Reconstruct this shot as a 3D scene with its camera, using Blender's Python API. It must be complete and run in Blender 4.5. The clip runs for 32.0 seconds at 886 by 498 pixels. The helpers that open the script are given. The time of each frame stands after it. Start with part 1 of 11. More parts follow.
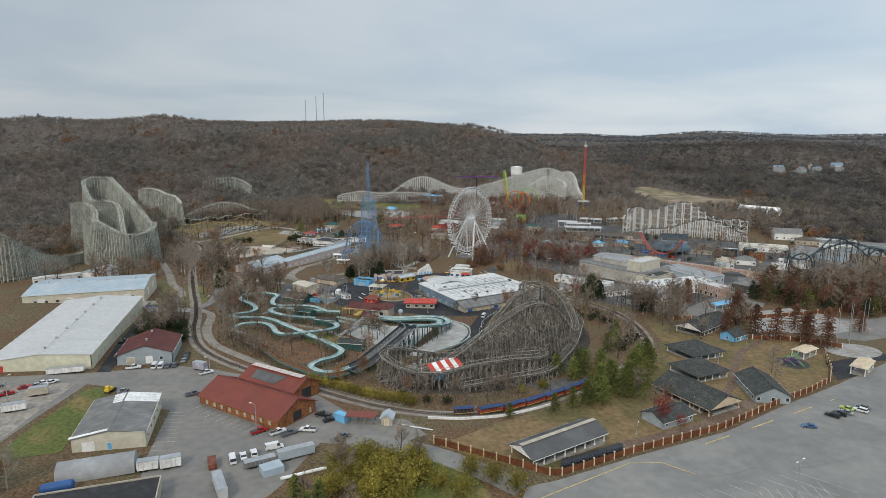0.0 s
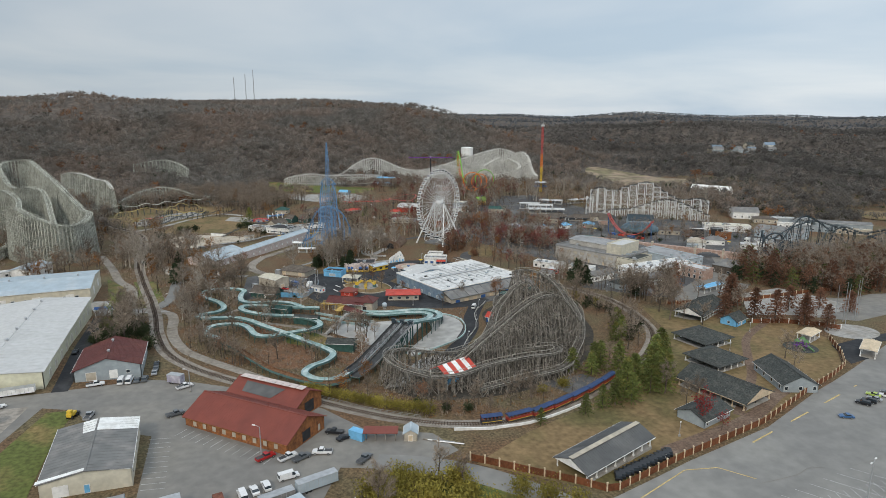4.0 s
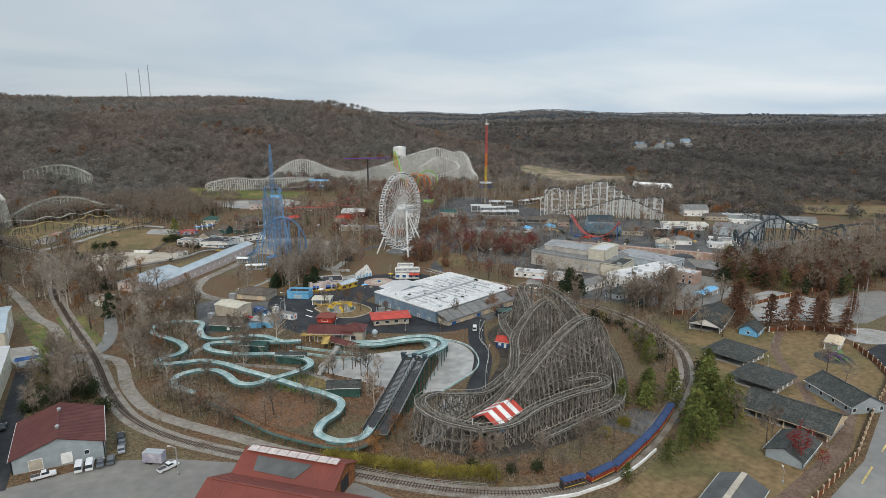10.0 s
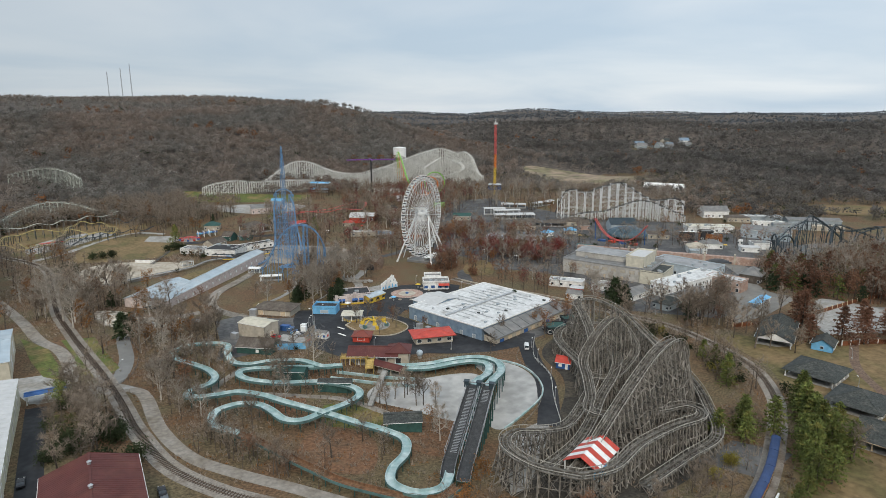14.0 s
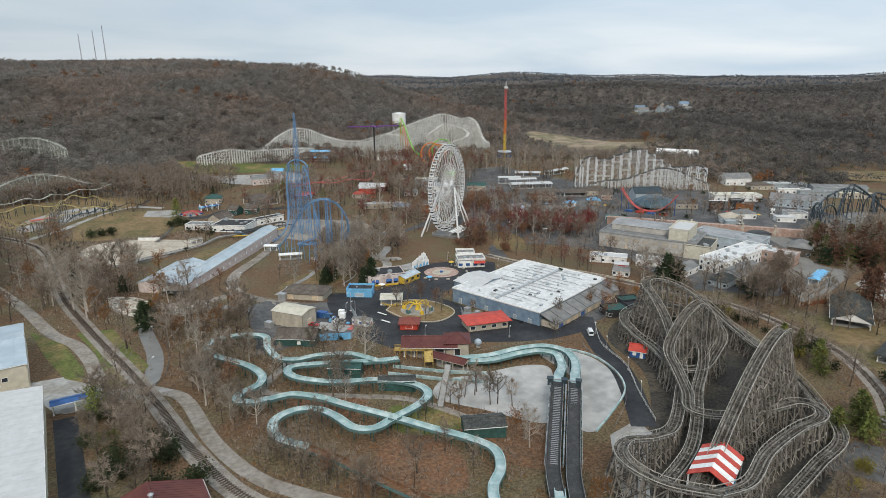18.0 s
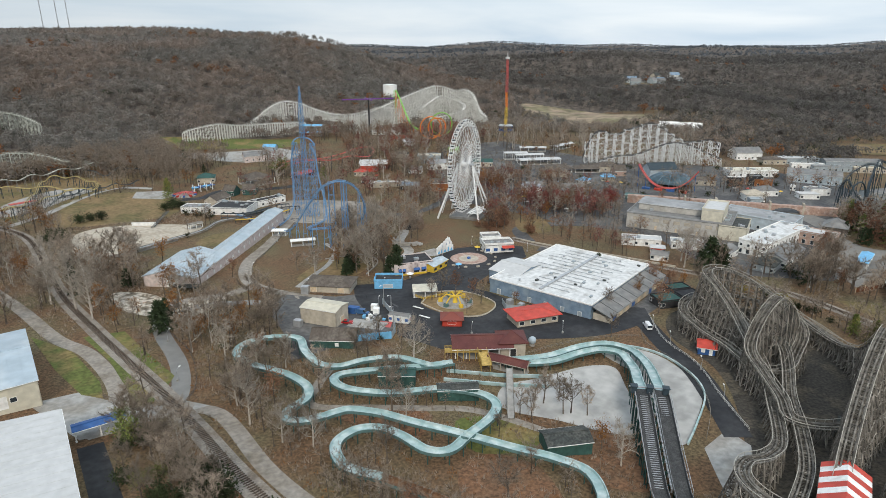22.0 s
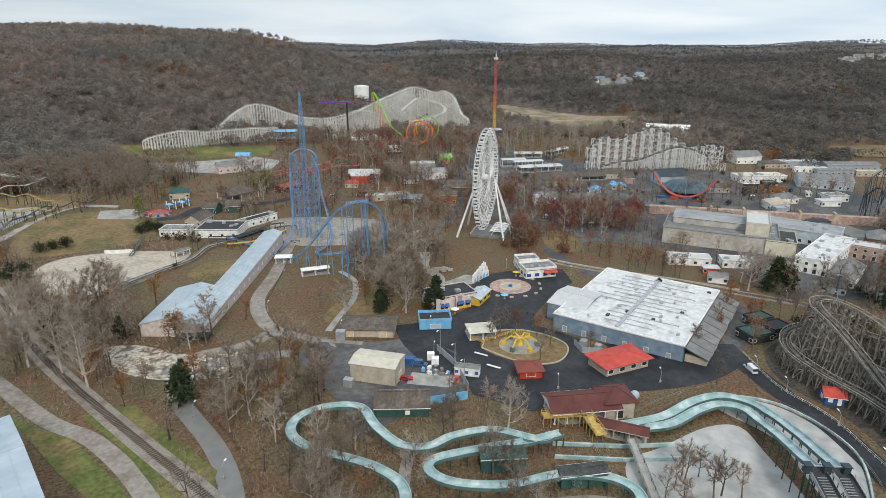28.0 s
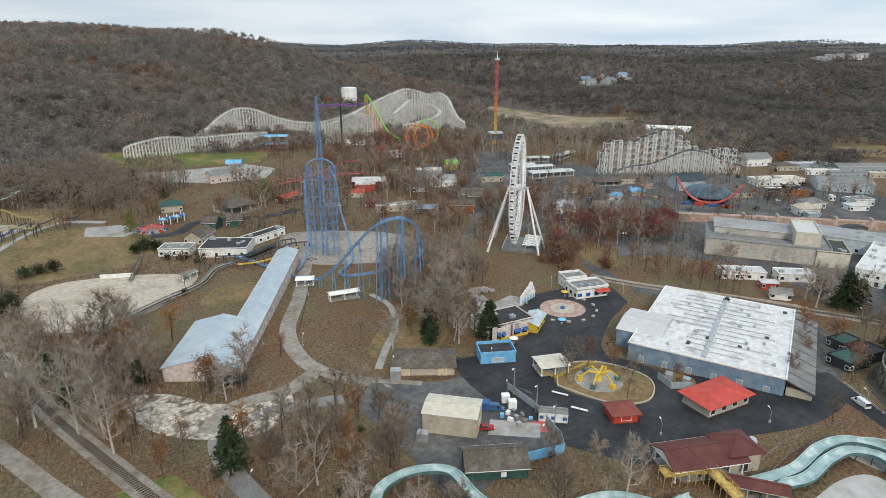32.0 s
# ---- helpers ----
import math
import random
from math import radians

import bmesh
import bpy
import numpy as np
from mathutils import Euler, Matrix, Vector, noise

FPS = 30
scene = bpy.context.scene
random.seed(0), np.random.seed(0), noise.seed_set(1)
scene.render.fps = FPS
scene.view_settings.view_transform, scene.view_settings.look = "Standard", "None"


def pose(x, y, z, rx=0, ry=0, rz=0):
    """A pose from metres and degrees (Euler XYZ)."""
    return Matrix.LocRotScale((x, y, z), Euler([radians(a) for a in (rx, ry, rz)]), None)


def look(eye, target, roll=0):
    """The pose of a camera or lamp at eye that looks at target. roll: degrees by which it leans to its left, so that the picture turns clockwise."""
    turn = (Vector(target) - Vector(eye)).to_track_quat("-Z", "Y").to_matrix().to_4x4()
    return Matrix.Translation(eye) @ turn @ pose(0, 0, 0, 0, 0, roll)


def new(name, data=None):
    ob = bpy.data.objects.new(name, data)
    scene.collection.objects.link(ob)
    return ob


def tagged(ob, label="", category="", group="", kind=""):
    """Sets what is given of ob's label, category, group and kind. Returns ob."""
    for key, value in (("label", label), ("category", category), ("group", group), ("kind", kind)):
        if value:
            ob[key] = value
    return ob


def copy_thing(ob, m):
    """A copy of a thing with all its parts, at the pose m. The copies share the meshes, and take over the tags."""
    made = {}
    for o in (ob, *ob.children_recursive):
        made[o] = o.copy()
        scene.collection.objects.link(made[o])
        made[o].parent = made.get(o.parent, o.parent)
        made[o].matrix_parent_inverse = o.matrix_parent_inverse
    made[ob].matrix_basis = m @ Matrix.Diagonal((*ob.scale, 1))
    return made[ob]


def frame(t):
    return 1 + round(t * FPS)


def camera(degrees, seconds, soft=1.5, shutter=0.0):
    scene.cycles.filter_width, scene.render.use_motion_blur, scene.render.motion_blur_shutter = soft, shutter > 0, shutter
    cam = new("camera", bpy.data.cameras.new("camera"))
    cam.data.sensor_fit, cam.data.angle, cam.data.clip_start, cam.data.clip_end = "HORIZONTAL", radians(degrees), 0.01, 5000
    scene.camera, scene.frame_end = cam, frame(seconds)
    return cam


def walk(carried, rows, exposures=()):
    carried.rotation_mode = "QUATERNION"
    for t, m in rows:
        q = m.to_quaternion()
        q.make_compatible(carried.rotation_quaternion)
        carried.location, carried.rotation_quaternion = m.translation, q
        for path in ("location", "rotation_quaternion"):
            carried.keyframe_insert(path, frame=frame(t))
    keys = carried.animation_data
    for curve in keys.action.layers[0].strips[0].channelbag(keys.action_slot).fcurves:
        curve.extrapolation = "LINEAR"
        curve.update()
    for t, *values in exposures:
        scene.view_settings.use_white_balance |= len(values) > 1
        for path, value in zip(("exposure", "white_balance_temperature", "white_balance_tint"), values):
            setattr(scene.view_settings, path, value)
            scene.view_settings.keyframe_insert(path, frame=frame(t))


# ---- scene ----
cam = camera(71.45, 32.0, soft=0.8)
PATH = [
    (0, pose(-143.69, -484.97, 99.00, 79.254, 0, -13.950) @ pose(0, 0, 0, 0, 0, -0.013)),
    (0.5, pose(-146.63, -481.22, 98.87, 78.583, 0, -14.430) @ pose(0, 0, 0, 0, 0, -0.022)),
    (1, pose(-149.46, -477.43, 98.72, 77.994, 0, -15.134) @ pose(0, 0, 0, 0, 0, -0.027)),
    (1.5, pose(-152.21, -473.57, 98.49, 77.509, 0, -15.953) @ pose(0, 0, 0, 0, 0, -0.017)),
    (2, pose(-154.94, -469.59, 98.32, 77.362, 0, -16.744) @ pose(0, 0, 0, 0, 0, 0.009)),
    (2.5, pose(-157.66, -465.55, 98.12, 77.432, 0, -17.467) @ pose(0, 0, 0, 0, 0, 0.043)),
    (3, pose(-160.22, -461.48, 97.90, 77.490, 0, -18.340) @ pose(0, 0, 0, 0, 0, 0.075)),
    (3.5, pose(-162.53, -457.32, 97.72, 77.499, 0, -19.429) @ pose(0, 0, 0, 0, 0, 0.099)),
    (5.5, pose(-171.93, -439.93, 97.35, 77.508, 0, -22.534) @ pose(0, 0, 0, 0, 0, 0.196)),
    (6, pose(-174.21, -435.55, 97.16, 77.479, 0, -23.385) @ pose(0, 0, 0, 0, 0, 0.221)),
    (6.5, pose(-176.31, -431.30, 96.84, 77.578, 0, -24.683) @ pose(0, 0, 0, 0, 0, 0.241)),
    (7, pose(-178.28, -427.03, 96.58, 77.640, 0, -25.970) @ pose(0, 0, 0, 0, 0, 0.256)),
    (8, pose(-181.89, -418.01, 96.69, 77.522, 0, -27.629) @ pose(0, 0, 0, 0, 0, 0.253)),
    (9, pose(-185.08, -408.77, 97.39, 77.335, 0, -28.479) @ pose(0, 0, 0, 0, 0, 0.154)),
    (10, pose(-188.18, -399.80, 97.72, 77.330, 0, -29.172) @ pose(0, 0, 0, 0, 0, 0.068)),
    (11, pose(-191.20, -390.98, 97.64, 77.321, 0, -29.678) @ pose(0, 0, 0, 0, 0, 0.009)),
    (12, pose(-194.31, -381.99, 97.57, 77.335, 0, -30.031) @ pose(0, 0, 0, 0, 0, -0.013)),
    (13, pose(-197.42, -372.88, 97.54, 77.256, 0, -30.493) @ pose(0, 0, 0, 0, 0, -0.022)),
    (14, pose(-200.45, -363.83, 97.45, 77.289, 0, -30.817) @ pose(0, 0, 0, 0, 0, -0.079)),
    (14.5, pose(-201.97, -359.20, 97.46, 77.245, 0, -31.014) @ pose(0, 0, 0, 0, 0, -0.101)),
    (16.5, pose(-208.27, -340.21, 97.54, 76.147, 0, -31.858) @ pose(0, 0, 0, 0, 0, -0.145)),
    (17, pose(-209.88, -335.67, 97.43, 75.526, 0, -32.115) @ pose(0, 0, 0, 0, 0, -0.173)),
    (17.5, pose(-211.46, -331.29, 97.29, 74.815, 0, -32.402) @ pose(0, 0, 0, 0, 0, -0.215)),
    (18, pose(-213.07, -326.94, 97.19, 74.108, 0, -32.653) @ pose(0, 0, 0, 0, 0, -0.247)),
    (19, pose(-216.21, -318.25, 97.14, 72.932, 0, -33.120) @ pose(0, 0, 0, 0, 0, -0.266)),
    (20, pose(-218.89, -309.80, 97.42, 72.171, 0, -33.587) @ pose(0, 0, 0, 0, 0, -0.249)),
    (21, pose(-221.04, -301.70, 97.69, 71.761, 0, -34.347) @ pose(0, 0, 0, 0, 0, -0.185)),
    (22, pose(-222.78, -293.57, 97.61, 71.494, 0, -35.097) @ pose(0, 0, 0, 0, 0, -0.149)),
    (23, pose(-224.10, -285.14, 97.54, 71.536, 0, -35.803) @ pose(0, 0, 0, 0, 0, -0.176)),
    (24, pose(-225.59, -276.09, 97.80, 71.493, 0, -36.606) @ pose(0, 0, 0, 0, 0, -0.132)),
    (25, pose(-227.38, -266.82, 98.09, 71.425, 0, -37.657) @ pose(0, 0, 0, 0, 0, -0.061)),
    (25.5, pose(-228.29, -262.09, 98.17, 71.379, 0, -38.133) @ pose(0, 0, 0, 0, 0, -0.033)),
    (27.5, pose(-231.80, -242.74, 98.51, 71.353, 0, -39.913) @ pose(0, 0, 0, 0, 0, 0.083)),
    (28, pose(-232.69, -237.71, 98.67, 71.340, 0, -40.323) @ pose(0, 0, 0, 0, 0, 0.120)),
    (29, pose(-234.19, -227.26, 99.33, 71.164, 0, -41.142) @ pose(0, 0, 0, 0, 0, 0.176)),
    (30, pose(-235.73, -216.97, 99.68, 71.032, 0, -41.957) @ pose(0, 0, 0, 0, 0, 0.198)),
    (31, pose(-237.28, -206.82, 99.34, 71.077, 0, -42.787) @ pose(0, 0, 0, 0, 0, 0.169)),
    (32, pose(-238.91, -196.58, 98.33, 71.362, 0, -43.474) @ pose(0, 0, 0, 0, 0, 0.116)),
]
walk(cam, PATH, exposures=((0, 0.0), (6, 0.05), (13, 0.08), (18, 0.18), (24, 0.3), (32, 0.26)))

# ---- light ----
world = bpy.data.worlds.new("overcast_sky")
scene.world = world
world.use_nodes = True
wt = world.node_tree
wt.nodes.clear()


def wn(kind, **kw):
    n = wt.nodes.new(kind)
    for k, val in kw.items():
        n.inputs[k].default_value = val
    return n


SUN_EL, SUN_AZ = radians(38), radians(215)
sky = wt.nodes.new("ShaderNodeTexSky")
sky.sky_type, sky.sun_disc, sky.sun_elevation, sky.sun_rotation = "NISHITA", False, SUN_EL, SUN_AZ
coord = wt.nodes.new("ShaderNodeTexCoord")
sep = wt.nodes.new("ShaderNodeSeparateXYZ")
wt.links.new(coord.outputs["Generated"], sep.inputs[0])
# clouds lie on a flat layer: divide the direction by its height
lift = wt.nodes.new("ShaderNodeMath")
lift.operation = "ADD"
lift.inputs[1].default_value = 0.12
wt.links.new(sep.outputs["Z"], lift.inputs[0])
lmax = wt.nodes.new("ShaderNodeMath")
lmax.operation = "MAXIMUM"
lmax.inputs[1].default_value = 0.06
wt.links.new(lift.outputs[0], lmax.inputs[0])
dv = []
for axis in ("X", "Y"):
    d = wt.nodes.new("ShaderNodeMath")
    d.operation = "DIVIDE"
    wt.links.new(sep.outputs[axis], d.inputs[0])
    wt.links.new(lmax.outputs[0], d.inputs[1])
    dv.append(d)
layer = wt.nodes.new("ShaderNodeCombineXYZ")
wt.links.new(dv[0].outputs[0], layer.inputs[0])
wt.links.new(dv[1].outputs[0], layer.inputs[1])
cloud = wn("ShaderNodeTexNoise", Scale=0.42, Detail=5.0, Roughness=0.5, Distortion=0.35)
wt.links.new(layer.outputs[0], cloud.inputs["Vector"])
cramp = wt.nodes.new("ShaderNodeValToRGB")
cramp.color_ramp.elements[0].position, cramp.color_ramp.elements[0].color = 0.34, (0.50, 0.61, 0.72, 1)
cramp.color_ramp.elements[1].position, cramp.color_ramp.elements[1].color = 0.66, (0.73, 0.785, 0.83, 1)
wt.links.new(cloud.outputs["Fac"], cramp.inputs[0])
# an overcast sky is brighter overhead than at the horizon
glow = wt.nodes.new("ShaderNodeMapRange")
glow.inputs[1].default_value, glow.inputs[2].default_value = 0.25, 0.9
glow.inputs[3].default_value, glow.inputs[4].default_value = 1.0, 1.75
wt.links.new(sep.outputs["Z"], glow.inputs[0])
cmul = wt.nodes.new("ShaderNodeVectorMath")
cmul.operation = "SCALE"
wt.links.new(cramp.outputs[0], cmul.inputs[0])
wt.links.new(glow.outputs[0], cmul.inputs["Scale"])
# the cloud is thinner towards the east
thin = wt.nodes.new("ShaderNodeMapRange")
thin.inputs[1].default_value, thin.inputs[2].default_value = -0.25, 0.85
thin.inputs[3].default_value, thin.inputs[4].default_value = 0.88, 1.20
wt.links.new(sep.outputs["X"], thin.inputs[0])
cthin = wt.nodes.new("ShaderNodeVectorMath")
cthin.operation = "SCALE"
wt.links.new(cmul.outputs[0], cthin.inputs[0])
wt.links.new(thin.outputs[0], cthin.inputs["Scale"])
bg_sky = wn("ShaderNodeBackground", Strength=0.08)
wt.links.new(sky.outputs[0], bg_sky.inputs[0])
bg_cloud = wn("ShaderNodeBackground", Strength=0.87)
wt.links.new(cthin.outputs[0], bg_cloud.inputs[0])
mixw = wn("ShaderNodeMixShader", Fac=0.9)
wt.links.new(bg_sky.outputs[0], mixw.inputs[1])
wt.links.new(bg_cloud.outputs[0], mixw.inputs[2])
wout = wt.nodes.new("ShaderNodeOutputWorld")
wt.links.new(mixw.outputs[0], wout.inputs[0])

sun = new("sun", bpy.data.lights.new("sun", "SUN"))
sun.data.energy, sun.data.angle, sun.data.color = 1.6, radians(12), (1.0, 0.92, 0.80)
sx, sy = math.sin(SUN_AZ) * math.cos(SUN_EL), math.cos(SUN_AZ) * math.cos(SUN_EL)
sun.matrix_world = look((sx * 500, sy * 500, math.sin(SUN_EL) * 500), (0, 0, 0))
scene.view_settings.exposure = 0.0


# ---- materials ----
def mat(name, color, rough=0.8, var=0.25, scale=1.5, metal=0.0, bump=0.15, fine=12.0, second=None, sfac=(0.45, 0.65), sscale=0.25, random_hue=0.0, island=0.0, spec=0.3, cell=0.0):
    """A worn surface: fine grain, broad stains, and if given a second colour in patches."""
    m = bpy.data.materials.new(name)
    m.use_nodes = True
    t = m.node_tree
    b = t.nodes["Principled BSDF"]
    b.inputs["Roughness"].default_value, b.inputs["Metallic"].default_value = rough, metal
    b.inputs["Specular IOR Level"].default_value = spec
    geo = t.nodes.new("ShaderNodeNewGeometry")
    n1 = t.nodes.new("ShaderNodeTexNoise")
    n1.inputs["Scale"].default_value, n1.inputs["Detail"].default_value = scale, 6
    n2 = t.nodes.new("ShaderNodeTexNoise")
    n2.inputs["Scale"].default_value, n2.inputs["Detail"].default_value = sscale, 4
    n3 = t.nodes.new("ShaderNodeTexNoise")
    n3.inputs["Scale"].default_value, n3.inputs["Detail"].default_value = fine, 3
    for n in (n1, n2, n3):
        t.links.new(geo.outputs["Position"], n.inputs["Vector"])
    base = t.nodes.new("ShaderNodeMix")
    base.data_type = "RGBA"
    c = color
    s = second or [min(1, x * (1 + var * 0.8)) for x in c]
    base.inputs["A"].default_value, base.inputs["B"].default_value = (*c, 1), (*s, 1)
    mr = t.nodes.new("ShaderNodeMapRange")
    mr.inputs[1].default_value, mr.inputs[2].default_value = sfac
    t.links.new(n2.outputs["Fac"], mr.inputs[0])
    t.links.new(mr.outputs[0], base.inputs["Factor"])
    val = t.nodes.new("ShaderNodeMapRange")
    val.inputs[1].default_value, val.inputs[2].default_value = 0.3, 0.7
    val.inputs[3].default_value, val.inputs[4].default_value = 1 - var, 1 + var
    t.links.new(n1.outputs["Fac"], val.inputs[0])
    hsv = t.nodes.new("ShaderNodeHueSaturation")
    t.links.new(base.outputs["Result"], hsv.inputs["Color"])
    last = val.outputs[0]
    if random_hue or island:
        rnd = t.nodes.new("ShaderNodeMapRange")
        spread = random_hue or island
        rnd.inputs[3].default_value, rnd.inputs[4].default_value = 1 - spread, 1 + spread
        if island:
            t.links.new(geo.outputs["Random Per Island"], rnd.inputs[0])
        else:
            oi = t.nodes.new("ShaderNodeObjectInfo")
            t.links.new(oi.outputs["Random"], rnd.inputs[0])
        mul = t.nodes.new("ShaderNodeMath")
        mul.operation = "MULTIPLY"
        t.links.new(val.outputs[0], mul.inputs[0])
        t.links.new(rnd.outputs[0], mul.inputs[1])
        last = mul.outputs[0]
    if cell:
        # each tree of a wood has a shade of its own
        flat = t.nodes.new("ShaderNodeVectorMath")
        flat.operation = "MULTIPLY"
        flat.inputs[1].default_value = (1, 1, 0)
        t.links.new(geo.outputs["Position"], flat.inputs[0])
        vor = t.nodes.new("ShaderNodeTexVoronoi")
        vor.inputs["Scale"].default_value = cell
        t.links.new(flat.outputs[0], vor.inputs["Vector"])
        tone = t.nodes.new("ShaderNodeSeparateColor")
        t.links.new(vor.outputs["Color"], tone.inputs[0])
        spread = t.nodes.new("ShaderNodeMapRange")
        spread.inputs[3].default_value, spread.inputs[4].default_value = 0.72, 1.28
        t.links.new(tone.outputs[0], spread.inputs[0])
        mul2 = t.nodes.new("ShaderNodeMath")
        mul2.operation = "MULTIPLY"
        t.links.new(last, mul2.inputs[0])
        t.links.new(spread.outputs[0], mul2.inputs[1])
        last = mul2.outputs[0]
    t.links.new(last, hsv.inputs["Value"])
    t.links.new(hsv.outputs[0], b.inputs["Base Color"])
    if bump:
        bp = t.nodes.new("ShaderNodeBump")
        bp.inputs["Strength"].default_value, bp.inputs["Distance"].default_value = bump, 0.1
        t.links.new(n3.outputs["Fac"], bp.inputs["Height"])
        t.links.new(bp.outputs[0], b.inputs["Normal"])
    return m


def translucent(m, share=0.45):
    """Thin twigs and leaves let light through from behind."""
    t = m.node_tree
    b = t.nodes["Principled BSDF"]
    tr_ = t.nodes.new("ShaderNodeBsdfTranslucent")
    t.links.new(b.inputs["Base Color"].links[0].from_socket, tr_.inputs["Color"])
    mx = t.nodes.new("ShaderNodeMixShader")
    mx.inputs[0].default_value = share
    t.links.new(b.outputs[0], mx.inputs[1])
    t.links.new(tr_.outputs[0], mx.inputs[2])
    t.links.new(mx.outputs[0], t.nodes["Material Output"].inputs["Surface"])


def glass(name, color=(0.03, 0.04, 0.05)):
    m = bpy.data.materials.new(name)
    m.use_nodes = True
    b = m.node_tree.nodes["Principled BSDF"]
    b.inputs["Base Color"].default_value, b.inputs["Roughness"].default_value = (*color, 1), 0.08
    b.inputs["Specular IOR Level"].default_value = 0.6
    return m


M_LITTER = mat("leaf_litter", (0.135, 0.080, 0.044), 0.95, 0.55, 1.3, fine=6, bump=0.5, second=(0.125, 0.102, 0.056), sfac=(0.38, 0.66), sscale=0.05)
M_FARSOIL = mat("wood_floor", (0.105, 0.085, 0.070), 0.95, 0.5, 0.15, second=(0.085, 0.072, 0.062), sscale=0.012)
M_LAWN = mat("dry_lawn", (0.205, 0.140, 0.070), 0.95, 0.3, 0.5, fine=8, second=(0.122, 0.104, 0.044), sfac=(0.42, 0.66), sscale=0.05)
M_CLEARING = mat("tan_bare_earth", (0.27, 0.205, 0.145), 0.95, 0.4, 0.08, second=(0.17, 0.15, 0.085), sfac=(0.42, 0.6), sscale=0.03)
M_GREEN = mat("green_lawn", (0.105, 0.122, 0.034), 0.95, 0.35, 0.8, fine=8, second=(0.21, 0.155, 0.065), sfac=(0.48, 0.64), sscale=0.06)
M_ASPH = mat("pale_asphalt", (0.205, 0.20, 0.19), 0.9, 0.1, 0.3, fine=5, second=(0.25, 0.243, 0.226), sfac=(0.4, 0.62), sscale=0.05)
M_YARD = mat("yard_asphalt", (0.195, 0.186, 0.172), 0.9, 0.12, 0.35, fine=5, second=(0.225, 0.212, 0.19), sfac=(0.42, 0.62), sscale=0.06)
M_DARKASPH = mat("dark_asphalt", (0.024, 0.025, 0.028), 0.8, 0.3, 0.5, fine=6, second=(0.045, 0.045, 0.047), sfac=(0.42, 0.68), sscale=0.09)
M_PARK = mat("park_asphalt", (0.078, 0.077, 0.078), 0.88, 0.3, 0.5, fine=6, second=(0.135, 0.13, 0.124), sscale=0.06)
M_CONC = mat("concrete", (0.34, 0.33, 0.31), 0.9, 0.2, 0.6, fine=6, second=(0.26, 0.24, 0.21), sscale=0.12)
M_GRAVEL = mat("gravel_path", (0.285, 0.255, 0.22), 0.95, 0.25, 0.7, fine=8, second=(0.21, 0.18, 0.145), sscale=0.1)
M_BALLAST = mat("ballast", (0.265, 0.235, 0.20), 0.95, 0.3, 1.5, fine=9, second=(0.18, 0.145, 0.115), sscale=0.2)
# mulch colour darkened for the shade under the timber coaster
M_COASTERSHADE = mat("shaded_mulch", (0.052, 0.046, 0.038), 0.95, 0.5, 1.2, second=(0.09, 0.075, 0.055), sfac=(0.5, 0.65), sscale=0.12)
M_SANDPOOL = mat("drained_pool_floor", (0.43, 0.42, 0.40), 0.8, 0.15, 0.25, fine=5, second=(0.33, 0.325, 0.31), sfac=(0.45, 0.6), sscale=0.12)
M_RUBBLE = mat("pale_rubble", (0.46, 0.41, 0.34), 0.95, 0.5, 0.8, fine=5, bump=0.6, second=(0.16, 0.13, 0.095), sfac=(0.5, 0.6), sscale=0.3)
M_LAGOON = mat("dried_lagoon_silt", (0.44, 0.385, 0.31), 0.95, 0.22, 0.5, second=(0.33, 0.275, 0.21), sfac=(0.48, 0.66), sscale=0.08)
M_MULCH = mat("brown_mulch", (0.15, 0.10, 0.072), 0.95, 0.35, 1.2, second=(0.19, 0.135, 0.10), sscale=0.2)
M_TRAINROOF = mat("dull_navy_paint", (0.03, 0.055, 0.135), 0.55, 0.15, 0.5)
M_RUSTLITTER = mat("rust_leaf_bank", (0.175, 0.092, 0.050), 0.95, 0.5, 1.1, second=(0.14, 0.085, 0.05), sfac=(0.42, 0.64), sscale=0.15)
M_DULLYELLOW = mat("faded_yellow_steel", (0.36, 0.29, 0.12), 0.6, 0.2, 0.6)
M_DUSTLOT = mat("dusty_gravel_lot", (0.30, 0.27, 0.235), 0.95, 0.3, 0.6, second=(0.22, 0.195, 0.165), sfac=(0.42, 0.62), sscale=0.06)
M_COACHRED = mat("dull_red_coach_paint", (0.28, 0.042, 0.03), 0.5, 0.15, 0.6)
M_PALEROOF = mat("pale_grey_roof", (0.31, 0.315, 0.32), 0.7, 0.18, 0.4, second=(0.24, 0.24, 0.24), sscale=0.1)
M_WHITE = mat("white_paint", (0.80, 0.80, 0.78), 0.6, 0.12, 0.8, second=(0.66, 0.65, 0.62), sscale=0.3)
M_WROOF = mat("white_membrane_roof", (0.52, 0.52, 0.515), 0.7, 0.08, 0.5, second=(0.48, 0.48, 0.47), sfac=(0.45, 0.7), sscale=0.1)
M_WROOF2 = mat("patched_white_roof", (0.60, 0.60, 0.59), 0.7, 0.18, 0.6, second=(0.40, 0.39, 0.37), sfac=(0.54, 0.72), sscale=0.2)
M_CREAM = mat("cream_metal_siding", (0.54, 0.505, 0.41), 0.6, 0.12, 0.6)
M_YWALL = mat("pale_yellow_siding", (0.60, 0.585, 0.45), 0.6, 0.1, 0.6)
M_GREYWALL = mat("grey_siding", (0.30, 0.34, 0.36), 0.65, 0.12, 0.6)
M_BLUEWALL = mat("blue_grey_siding", (0.17, 0.24, 0.32), 0.65, 0.15, 0.5, second=(0.22, 0.285, 0.34))
